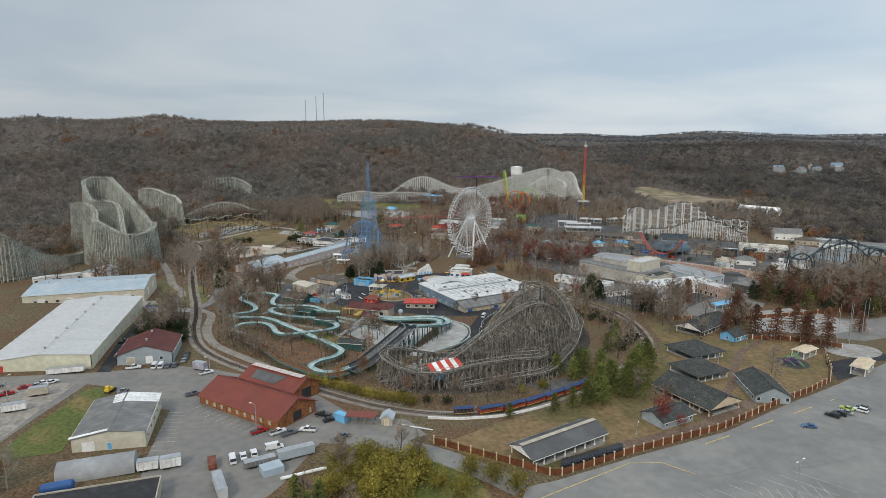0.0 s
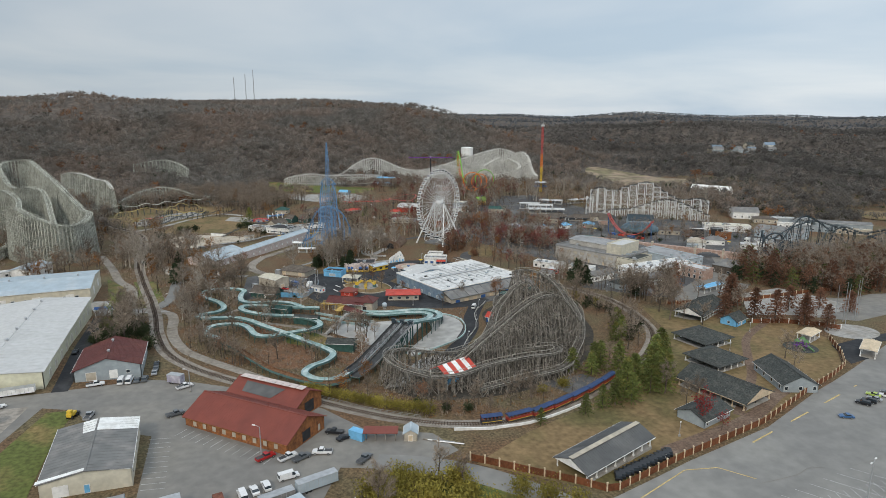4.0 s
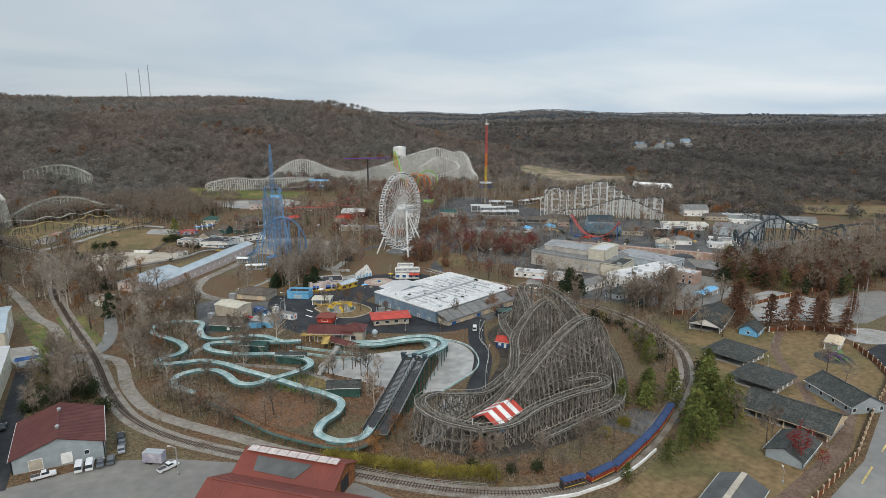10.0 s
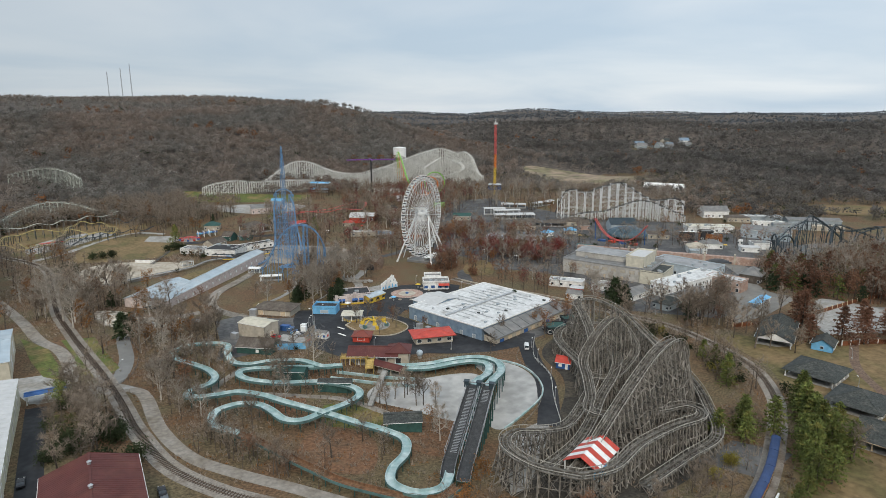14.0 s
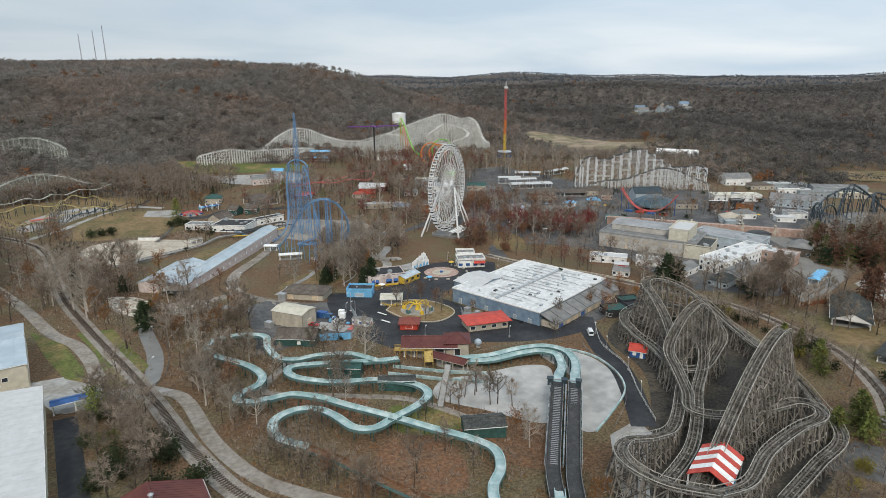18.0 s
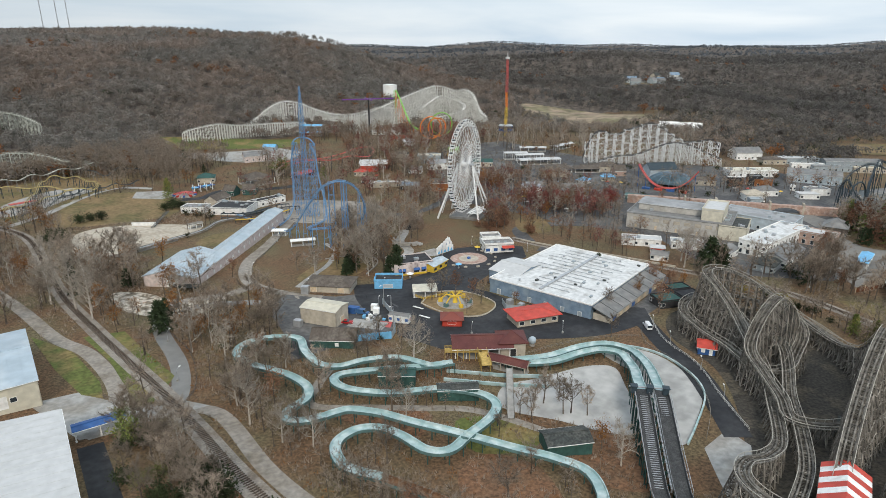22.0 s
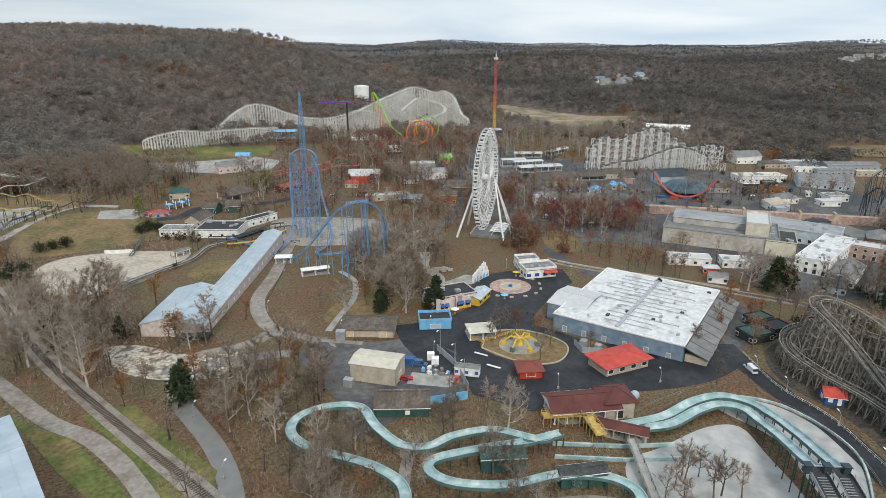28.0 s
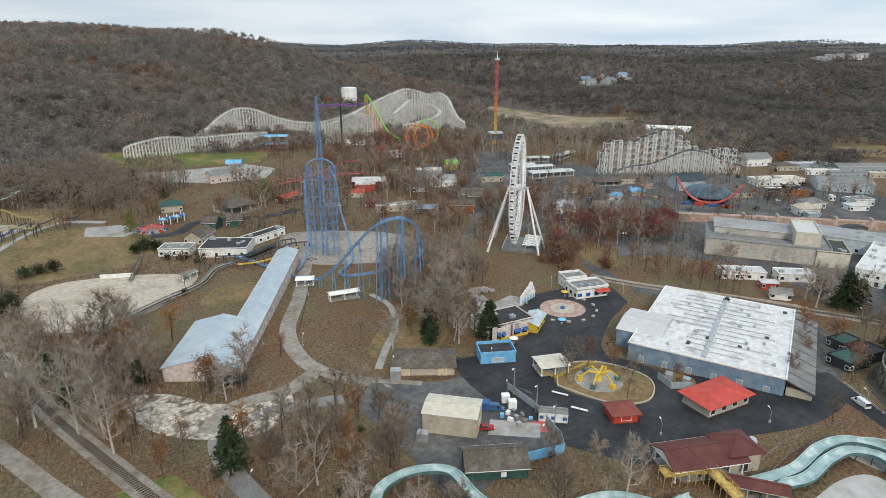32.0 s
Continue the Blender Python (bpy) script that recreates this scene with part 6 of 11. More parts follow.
part("roof", g, M_BRIGHTRED, rdr)
for k in range(4):
    x, y = -228.5 + 4.4 * k, 190 + 1.35 * k
    g = Geo()
    g.box((x, y, gz(x, y) + 1.5), (.25, .25, 3))
    part("post", g, M_DARKSTEEL, rdr)
ribbon("retaining_path", [(-236, 140), (-224, 152), (-210, 168), (-195, 191), (-178, 211), (-160, 220), (-140, 206)], 5, M_CONC, "pale concrete path below the mine train", "path")
ribbon("cafe_path", [(-130, 160), (-116, 156), (-100, 168), (-78, 158), (-60, 150), (-40, 150)], 8, M_DARKASPH, "dark asphalt walkway by the cafe", "path")
ribbon("mid_path", [(-88, 62), (-66, 62), (-40, 40), (-20, 26), (10, 40), (40, 70), (60, 110), (70, 140), (100, 180)], 7, M_PARK, "grey asphalt walkway to the far rides", "path")
ribbon("mid_path", [(-2, -60), (10, -40), (36, -44), (60, -66)], 8, M_PARK, "grey asphalt walkway behind the big wheel", "path")

# show ride with yellow arms, awning boxes
sp = thing("spider_ride", (-85, -106, gz(-85, -106)), "yellow spider ride with teal and white cars", "ride")
g = Geo()
g.cyl((-85, -106, gz(-85, -106) + .05), 7.5, .25, 28)
part("deck", g, M_CONC, sp)
g = Geo()
g.cyl((-85, -106, gz(-85, -106) + .3), 1.1, 2.6, 12, .6)
part("centre", g, M_YELLOW, sp)
for k in range(6):
    a = k * math.pi / 3 + .3
    e = (-85 + 6 * math.cos(a), -106 + 6 * math.sin(a))
    z = gz(-85, -106)
    g = Geo()
    g.beam((-85, -106, z + 2.7), (-85 + 3.4 * math.cos(a), -106 + 3.4 * math.sin(a), z + 3.6), .45)
    g.beam((-85 + 3.4 * math.cos(a), -106 + 3.4 * math.sin(a), z + 3.6), (*e, z + 1.6), .4)
    arm = part("arm", g, M_YELLOW, sp)
    g = Geo()
    g.box((*e, z + .95), (1.7, 1.4, 1.2), a)
    g.box((e[0] + .6 * math.cos(a), e[1] + .6 * math.sin(a), z + 1.6), (.3, 1.3, .8), a)
    part("car", g, M_FLUMEDARK if k % 2 else M_YELLOW, arm)

yf = thing("ride_fence", (-87, -94, gz(-87, -94)), "low yellow railed fence beside the spider ride", "fence")
yl = resample(np.array([(-94.7, -90), (-94, -96), (-87, -96.4), (-79.6, -96.9), (-75.6, -99)], float), 1.6)
for a, b in zip(yl, yl[1:]):
    g = Geo()
    for zz in (.4, .75, 1.1):
        g.beam((*a, gz(*a) + zz), (*b, gz(*b) + zz), .09)
    g.beam((*a, gz(*a)), (*a, gz(*a) + 1.2), .14)
    part("panel", g, M_YELLOW, yf)
for x, y, rt in ((-100.9, -102.7, -70), (-103.9, -111.8, -70)):
    bn = thing("bench", (x, y, gz(x, y)), "long white slatted bench beside the walkway", "bench", "walkway benches")
    r_ = radians(rt)
    for s in (-.3, 0, .3):
        g = Geo()
        g.box((x - math.sin(r_) * s, y + math.cos(r_) * s, gz(x, y) + .5), (5.0, .22, .08), r_)
        part("slat", g, M_WHITE, bn)
    for s in (-2, 0, 2):
        g = Geo()
        g.box((x + math.cos(r_) * s, y + math.sin(r_) * s, gz(x, y) + .23), (.1, .6, .46), r_)
        part("leg", g, M_DARKSTEEL, bn)

# tangle of a low steel ride, its platform and a bright spinner by the cafe
tg = thing("low_coaster", (-98, 88, gz(-98, 88)), "low dark steel coaster beside the cafe", "roller coaster")
for k, (pts, m) in enumerate((([(-122, 92), (-110, 84), (-98, 86), (-86, 92), (-78, 90)], M_STEELDARK), ([(-124, 84), (-112, 78), (-98, 80), (-84, 86), (-74, 82)], M_DARKSTEEL), ([(-118, 76), (-106, 72), (-92, 76), (-82, 80)], M_YELLOW))):
    lp = [(x, y, gz(x, y) + 3.2 - .6 * k) for x, y in spline(pts, 6)]
    for s in (-.6, .6):
        g = Geo()
        g.tube([(x + s * .4, y + s, z_) for x, y, z_ in lp], .2, 5, False)
        part("rail", g, m, tg)
    for x, y, z_ in lp[::2]:
        g = Geo()
        g.beam((x - .3, y - .8, z_ - .15), (x + .3, y + .8, z_ - .15), .25)
        g.box((x, y, (z_ + gz(x, y)) / 2), (.3, .3, z_ - gz(x, y)))
        part("post", g, M_STEELDARK, tg)
pf = thing("ride_platform", (-99, 90, gz(-99, 90)), "dark timber loading platform", "platform")
g = Geo()
g.box((-99, 91, gz(-99, 90) + 1.2), (20, 5, .3), .35)
part("deck", g, M_SHINGLE, pf)
for k in range(5):
    x, y = -108 + k * 4.5, 87.5 + k * 1.7
    g = Geo()
    g.box((x, y, gz(x, y) + .6), (.3, .3, 1.2))
    part("post", g, M_TIMBER, pf)
spn = thing("spinner_ride", (-125, 171, gz(-125, 171)), "red and blue many-armed spinner ride", "ride")
zq = gz(-125, 171)
g = Geo()
g.cyl((-125, 171, zq), 8, .4, 24)
part("deck", g, M_CONC, spn)
for k in range(10):
    a = k * math.pi / 5
    g = Geo()
    g.beam((-125, 171, zq + 3), (-125 + 7.5 * math.cos(a), 171 + 7.5 * math.sin(a), zq + 1.6), .5)
    am_ = part("arm", g, M_PINKRED, spn)
    g = Geo()
    g.box((-125 + 7.5 * math.cos(a), 171 + 7.5 * math.sin(a), zq + 1.1), (1.8, 1.3, 1.2), a)
    part("car", g, M_TRIMBLUE if k % 2 else M_BRIGHTRED, am_)
pb = thing("playground", (-110, 178, gz(-110, 178)), "blue climbing frame with white posts", "playground")
zq = gz(-110, 178)
for i in range(4):
    for j in range(2):
        g = Geo()
        g.box((-117 + i * 4.6, 175 + j * 5 + i, zq + 2.6), (.5, .5, 5.2))
        part("post", g, M_WHITE, pb)
    g = Geo()
    g.box((-116 + i * 4.3, 177.5 + i, zq + 3.4), (3.6, 5, .3), .2)
    g.box((-116 + i * 4.3, 180 + i, zq + 2.4), (3.6, .2, 1.8), .2)
    part("deck", g, M_TRIMBLUE if i % 2 else M_SKYBLUE, pb)
hrd = random.Random(9)
for k, (x, y) in enumerate(((60, 12), (66, 20), (52, 0), (140, 8), (146, 0), (158, 26), (-20, 132), (12, 132), (88, 196), (120, 186), (-6, 200), (40, 196), (104, 20), (112, 30), (198, -60), (204, -66), (214, -84), (240, -88), (60, -28), (-66, -62), (-34, -56), (-58, -72), (-84, -70))):
    zq = gz(x, y)
    um = thing("parasol", (x, y, zq), "small fabric parasol over a snack table", "parasol", "parasols")
    g = Geo()
    g.tube([(x, y, zq), (x, y, zq + 2.6)], .05, 5)
    part("pole", g, M_GALV, um)
    g = Geo()
    g.tube([(x, y, zq + 2.2), (x, y, zq + 2.9)], [1.7, .05], 8)
    part("canopy", g, (M_YELLOW, M_SKYBLUE, M_WHITE, M_BRIGHTRED)[k % 4], um)
    g = Geo()
    g.cyl((x, y, zq), .45, .75, 8)
    part("table", g, M_GALV, um)

g = Geo()
g.beam((-171, 106.5, gz(-171, 106) + .9), (-159, 99, gz(-159, 99) + .9), .5, 2.2)
solid("spill_wall", g, M_WHITE, "pale concrete spillway wall of the lagoon", "wall", kind="structure")
lst = thing("bank_stair", (-155, 107, gz(-155, 107)), "dark steel stair down the lagoon bank", "stairs")
for s in (-.8, .8):
    g = Geo()
    g.beam((-147 + s, 122, gz(-147, 122) + 2.4), (-162 + s, 92, gz(-162, 92) + 1.0), .2, .4)
    g.beam((-147 + s, 122, gz(-147, 122) + 3.5), (-162 + s, 92, gz(-162, 92) + 2.1), .1)
    part("stringer", g, M_STEELDARK, lst)
for k in range(12):
    q = k / 11
    g = Geo()
    x, y = -147 - 15 * q, 122 - 30 * q
    g.box((x, y, (gz(-147, 122) + 2.4) * (1 - q) + (gz(-162, 92) + 1.0) * q), (1.5, .9, .12), 1.1)
    part("tread", g, M_TIMBER, lst)
for k, off in enumerate((0, 1.6, 4.5)):
    g = Geo()
    pl = spline([(-180, 48 - off), (-161, 58 - off), (-141, 67 - off), (-127, 82 - off), (-114, 84 - off)], 6)
    g.tube([(x, y, gz(x, y) + 1.4) for x, y in pl], .28, 6)
    pp = solid("lagoon_pipe", g, M_GALV if k % 2 else M_TIMBER, "long grey pipe on low posts beside the lagoon", "pipe", "lagoon pipes")

# earth mound with the train tunnel
mz = gz(-34, 8)
md = thing("tunnel_mound", (-34, 8, mz), "brown earth mound over the train tunnel", "tunnel")
g = Geo()
mu, mv = Vector((.53, .85, 0)), Vector((-.85, .53, 0))
nm_, ns_ = 12, 10
for i in range(nm_ + 1):
    q = i / nm_
    rad = 7.5 * (1 - .5 * max(0, q - .6) ** 1.2)
    for k in range(ns_ + 1):
        a = math.pi * k / ns_
        w_ = 1 + .06 * math.sin(i * 2.1 + k * 1.7)
        c_ = Vector((-41, -3, mz - .4)) + mu * (26 * q) + mv * (rad * math.cos(a) * w_) + Vector((0, 0, rad * .82 * math.sin(a) * w_))
        g.v.append(tuple(c_))
for i in range(nm_):
    for k in range(ns_):
        q = i * (ns_ + 1) + k
        g.f.append((q, q + ns_ + 1, q + ns_ + 2, q + 1))
g.f.append(tuple(range(ns_ + 1)))
part("mound", g, M_MULCH, md)
# no hole is cut: a flat black sheet stands for the unlit inside
g = Geo()
pts_ = [Vector((-41.4, -3.6, mz - .2)) + mv * (3 * math.cos(a)) + Vector((0, 0, 4.2 * math.sin(a))) for a in np.linspace(0, math.pi, 12)]
g.v = [tuple(p) for p in pts_] + [tuple(p + mu * .5) for p in pts_]
g.f = [tuple(range(12))] + [(k, k + 1, k + 13, k + 12) for k in range(11)]
part("tunnel_mouth", g, M_BLACKROOF, md, "black sheet for the unlit inside of the tunnel")
# faded red hanging coaster between the trees
rc = thing("hanging_coaster", (0, 170, gz(0, 170)), "faded red suspended coaster on dark posts", "roller coaster")
for pts in ([(-52, 190, 6), (-38, 184, 9), (-22, 178, 11), (-6, 172, 10), (8, 168, 12), (22, 170, 9), (34, 180, 7), (44, 196, 9), (36, 208, 8), (16, 204, 6), (-8, 196, 7), (-30, 196, 9), (-48, 198, 7)],):
    line = resample(spline([(x, y, gz(x, y) + z_) for x, y, z_ in pts], 6), 1.6)
    n_, _ = side_of(line)
    for s in (-.55, .55):
        g = Geo()
        g.tube([(p[0] + q[0] * s, p[1] + q[1] * s, p[2]) for p, q in zip(line, n_)], .28, 5, False)
        part("rail", g, M_PINKRED, rc)
    for p, q in zip(line[::6], n_[::6]):
        g = Geo()
        g.box((p[0] + q[0] * 1.6, p[1] + q[1] * 1.6, (p[2] + gz(p[0], p[1])) / 2 + .4), (.45, .45, p[2] - gz(p[0], p[1]) + .8))
        g.beam((p[0] + q[0] * 1.6, p[1] + q[1] * 1.6, p[2] + .7), (p[0], p[1], p[2] + .2), .35)
        part("post", g, M_DARKSTEEL, rc)
patch("dry_basin", [(-2, 112), (14, 119), (28, 112), (22, 98), (6, 100)], M_CONC, "pale empty basin among trees", "pool", up=0.08, smooth=True)


# ---- big wheel ----
WC, WR, WAZ = Vector((0, 0, 28)), 26.5, radians(56.3)
wd = Vector((math.sin(WAZ), math.cos(WAZ), 0))
wa = Vector((wd.y, -wd.x, 0))
wz = gz(0, 0)
wheel = thing("ferris_wheel", (0, 0, wz), "tall white big wheel with enclosed gondolas", "ferris wheel")


def rim(a, r, off):
    return WC + wd * (r * math.cos(a)) + Vector((0, 0, r * math.sin(a))) + wa * off


NS = 42
for off in (-1.3, 1.3):
    for r in (WR, WR - 3.2):
        g = Geo()
        pts = [rim(2 * math.pi * k / 84, r, off) for k in range(85)]
        g.tube(pts, 0.16, 5, False)
        part("rim", g, M_STEELWHITE, wheel)
    for k in range(NS):
        a = 2 * math.pi * k / NS
        g = Geo()
        g.beam(rim(a, 1.4, off * 1.7), rim(a, WR, off), 0.15)
        part("spoke", g, M_STEELWHITE, wheel)
    g = Geo()
    for k in range(NS):
        a, b = 2 * math.pi * k / NS, 2 * math.pi * (k + 0.5) / NS
        c2 = 2 * math.pi * (k + 1) / NS
        g.beam(rim(a, WR, off), rim(b, WR - 3.2, off), 0.12)
        g.beam(rim(b, WR - 3.2, off), rim(c2, WR, off), 0.12)
    part("rim_lacing", g, M_STEELWHITE, wheel)
    g = Geo()
    pts = [rim(2 * math.pi * k / 42, WR * 0.52, off * 1.3) for k in range(43)]
    g.tube(pts, 0.1, 4, False)
    part("inner_ring", g, M_STEELWHITE, wheel)
for k in range(NS):
    a = 2 * math.pi * k / NS
    g = Geo()
    for r in (WR, WR - 3.2):
        g.beam(rim(a, r, -1.3), rim(a, r, 1.3), 0.14)
    part("cross_tie", g, M_STEELWHITE, wheel)
g = Geo()
g.tube([WC - wa * 2.6, WC + wa * 2.6], 1.7, 18)
hubp = part("hub", g, M_STEELWHITE, wheel)
g = Geo()
g.tube([WC - wa * 5.5, WC + wa * 5.5], 0.55, 12)
part("axle", g, M_GALV, hubp)
for k in range(NS):
    p = rim(2 * math.pi * k / NS, WR + 0.2, 0)
    g = Geo()
    ang = math.atan2(wd.y, wd.x)
    g.box((p.x, p.y, p.z - 1.6), (1.7, 2.0, 0.9), ang)
    g.box((p.x, p.y, p.z - 0.25), (1.6, 1.8, 0.16), ang)
    gd = part("gondola", g, M_STEELWHITE, wheel)
    g = Geo()
    g.box((p.x, p.y, p.z - 0.75), (1.35, 1.55, 0.85), ang)
    part("gondola_window", g, M_GLASS, gd)
for s in (-1, 1):
    top = WC + wa * (s * 4.6)
    for t in (-1, 1):
        foot = Vector((0, 0, wz)) + wa * (s * 13) + wd * (t * 12.5)
        foot.z = gz(foot.x, foot.y)
        g = Geo()
        g.tube([top, foot], [0.45, 0.62], 8)
        part("leg", g, M_STEELWHITE, wheel, "white tubular steel leg")
    foot = Vector((0, 0, wz)) + wa * (s * 15)
    foot.z = gz(foot.x, foot.y)
    g = Geo()
    g.tube([top, foot], 0.3, 6)
    part("leg", g, M_STEELWHITE, wheel, "white tubular steel leg")
g = Geo()
g.box((wa.x * 3.5, wa.y * 3.5, wz + 0.6), (22, 19, 1.4), math.atan2(wd.y, wd.x))
part("platform", g, M_GREYROOF, wheel, "grey boarded loading platform")
for s in (-1, 1):
    g = Geo()
    c0 = Vector((0, 0, wz + 1.3)) + wa * (5.8 * s)
    for zz in (.5, 1.1):
        g.beam(c0 - wd * 10.8 + Vector((0, 0, zz)), c0 + wd * 10.8 + Vector((0, 0, zz)), .12)
    for k in range(12):
        g.beam(c0 + wd * (-10.8 + 1.96 * k), c0 + wd * (-10.8 + 1.96 * k) + Vector((0, 0, 1.2)), .12)
    part("platform_rail", g, M_WHITE, wheel)
for k in range(6):
    g = Geo()
    c0 = Vector((0, 0, wz + 3.4)) + wa * 8.4 + wd * (-8.2 + 3.2 * k)
    for q in range(5):
        e0, e1 = c0 + wa * (-4.2 + 1.7 * q), c0 + wa * (-2.5 + 1.7 * q)
        slab(g, e0 - wd * 1.2 + Vector((0, 0, .5 * (q % 2))), e0 + wd * 1.2 + Vector((0, 0, .5 * (q % 2))), e1 + wd * 1.2 + Vector((0, 0, .5 * ((q + 1) % 2))), e1 - wd * 1.2 + Vector((0, 0, .5 * ((q + 1) % 2))), .06)
    part("sun_sail", g, M_WHITE, wheel, "white fabric sail over the queue")
BLOCK.append((np.array([(-15, -14), (15, -14), (15, 14), (-15, 14)]), 0))


# ---- lattice towers ----
def lattice(parent, c, z0, z1, w0, w1, mats, bay, t, name="section", rz=0.0, cross=True, brace=True):
    n = max(1, int((z1 - z0) / bay))
    groups = len(mats)
    for gi in range(groups):
        g = Geo()
        for i in range(n * gi // groups, n * (gi + 1) // groups):
            def ring(j):
                f = j / n
                w = (w0 + (w1 - w0) * f) / 2
                z = z0 + (z1 - z0) * f
                return [(c[0] + w * (sx * math.cos(rz) - sy * math.sin(rz)), c[1] + w * (sx * math.sin(rz) + sy * math.cos(rz)), z) for sx, sy in ((-1, -1), (1, -1), (1, 1), (-1, 1))]
            a, b = ring(i), ring(i + 1)
            for k in range(4):
                g.beam(a[k], b[k], t * 1.4)
                g.beam(b[k], b[(k + 1) % 4], t)
                if brace or (i + k) % 3 == 0:
                    g.beam(a[k], b[(k + 1) % 4], t * 0.8)
                if cross:
                    g.beam(b[k], a[(k + 1) % 4], t * 0.8)
        part(name, g, mats[gi], parent)


SX, SY = 200.5, 195.5
swing = thing("swing_tower", (SX, SY, gz(SX, SY)), "very tall yellow to red lattice swing tower", "swing ride")
lattice(swing, (SX, SY), gz(SX, SY), 82, 2.0, 1.7, [M_YELLOW, M_YELLOW, M_ORANGE, M_PINKRED, M_PINKRED], 2.4, 0.17)
g = Geo()
g.cyl((SX, SY, 16.5), 7.5, 0.9, 24, 6.5)
part("carriage", g, M_GALV, swing, "grey ring of the swing carriage")
g = Geo()
for k in range(24):
    a = 2 * math.pi * k / 24
    p = (SX + 7 * math.cos(a), SY + 7 * math.sin(a))
    g.beam((*p, 16.4), (*p, 12.2), 0.08)
    g.box((*p, 11.9), (1.1, 0.9, 0.9), a)
part("seat_ring", g, M_TRIMBLUE, swing, "hanging double seats")
g = Geo()
g.tube([(SX, SY, 82), (SX, SY, 84)], [2.0, 2.4], 10)
g.tube([(SX, SY, 84), (SX, SY, 90)], [0.5, 0.1], 8)
part("crown", g, M_STEELWHITE, swing, "white tower head")

BX, BY = -76, 63.5
freeze = thing("launch_coaster", (BX, BY, gz(BX, BY)), "blue steel launch coaster with a lattice tower and arch", "roller coaster")
zb = gz(BX, BY) - 0.3
FU = (math.cos(radians(-48)), math.sin(radians(-48)))
for s in (-1, 1):
    lattice(freeze, (BX + FU[0] * 5.9 * s, BY + FU[1] * 5.9 * s), zb, 40, 2.6, 2.6, [M_STEELBLUE] * 2, 4.4, 0.13, "tower", radians(-48), False)
lattice(freeze, (BX, BY), zb, 58, 2.4, 2.1, [M_STEELBLUE] * 3, 2.9, 0.16, "spire", radians(-48), False)
for o in (-1.2, 1.2):
    g = Geo()
    for k in range(10):
        zz = zb + 4.4 * k
        P = lambda d, h: (BX + FU[0] * d - FU[1] * o, BY + FU[1] * d + FU[0] * o, h)
        g.beam(P(-7, zz), P(7, zz), 0.14)
        for s in (-1, 1):
            g.beam(P(1.2 * s, zz), P(4.6 * s, zz + 4.4), 0.12)
    part("cross_frame", g, M_STEELBLUE, freeze)
g = Geo()
g.tube([(BX + FU[0] * 7.2 * math.cos(a), BY + FU[1] * 7.2 * math.cos(a), 38.5 + 5 * math.sin(a)) for a in np.linspace(0, math.pi, 18)], 0.4, 6)
part("top_hat", g, M_STEELBLUE, freeze)
lattice(freeze, (BX, BY), 58, 73.4, 2.0, 0.5, [M_STEELBLUE], 2.4, 0.16, "mast", radians(20))


def steel_track(parent, pts, material, r=0.35, gauge=1.2, spine=True, every=3.0, mat_rail=None):
    line = resample(np.array(pts, float), 1.6)
    n, _ = side_of(line)
    for s in (-gauge / 2, gauge / 2):
        g = Geo()
        g.tube([(p[0] + q[0] * s, p[1] + q[1] * s, p[2]) for p, q in zip(line, n)], 0.13, 4, False)
        part("rail", g, mat_rail or material, parent)
    g = Geo()
    if spine:
        g.tube([(p[0], p[1], p[2] - 0.8) for p in line], r, 6, False)
    for p, q in zip(line[::2], n[::2]):
        g.beam((p[0] - q[0] * gauge / 2, p[1] - q[1] * gauge / 2, p[2] - 0.05), (p[0] + q[0] * gauge / 2, p[1] + q[1] * gauge / 2, p[2] - 0.05), 0.14)
        g.beam((p[0], p[1], p[2] - 0.7), (p[0], p[1], p[2] - 0.05), 0.14)
    part("spine", g, material, parent)
    return line


def columns(parent, line, gap, material, r=0.25, least=1.5, lean=0.12):
    k = max(1, int(gap / 1.6))
    n, _ = side_of(line)
    for i in range(0, len(line), k):
        p = line[i]
        z = gz(p[0], p[1])
        if p[2] - z < least:
            continue
        h = p[2] - z
        g = Geo()
        for s in (-1, 1):
            g.tube([(p[0] + n[i][0] * 0.3 * s, p[1] + n[i][1] * 0.3 * s, p[2] - 0.9), (p[0] + n[i][0] * (0.3 + h * lean) * s, p[1] + n[i][1] * (0.3 + h * lean) * s, z)], r, 5)
        m = 1
        while m * 6 < h:
            zz = z + m * 6
            d = 0.3 + (p[2] - zz) * lean
            g.beam((p[0] + n[i][0] * d, p[1] + n[i][1] * d, zz), (p[0] - n[i][0] * d, p[1] - n[i][1] * d, zz), r)
            m += 1
        part("column", g, material, parent)


arch = [(-112, 92, -5), (-108, 64, -4.5), (-106, 44, -4), (-103.5, 28, -2), (-102, 16, 6), (-100, 5, 17), (-96.5, -4, 27), (-92.5, -10, 31.2), (-87.5, -12.8, 31.6), (-81.5, -12.5, 28.4), (-77, -11.5, 22.5), (-73.5, -8.5, 14.5), (-72.5, -2, 6.5), (-76, 6, 2), (-84, 12, 0.5), (-92, 20, -1), (-90, 30, -3), (-82, 36, -3.5), (-74, 42, -3), (-70, 49, 1), (-69, 54, 9), (-70.2, 57, 20), (-70.8, 57.8, 32), (-73, 60, 40)]
line = steel_track(freeze, spline(arch, 8), M_STEELBLUE)
columns(freeze, line[:-34], 12, M_STEELBLUE, 0.18, lean=0.07)
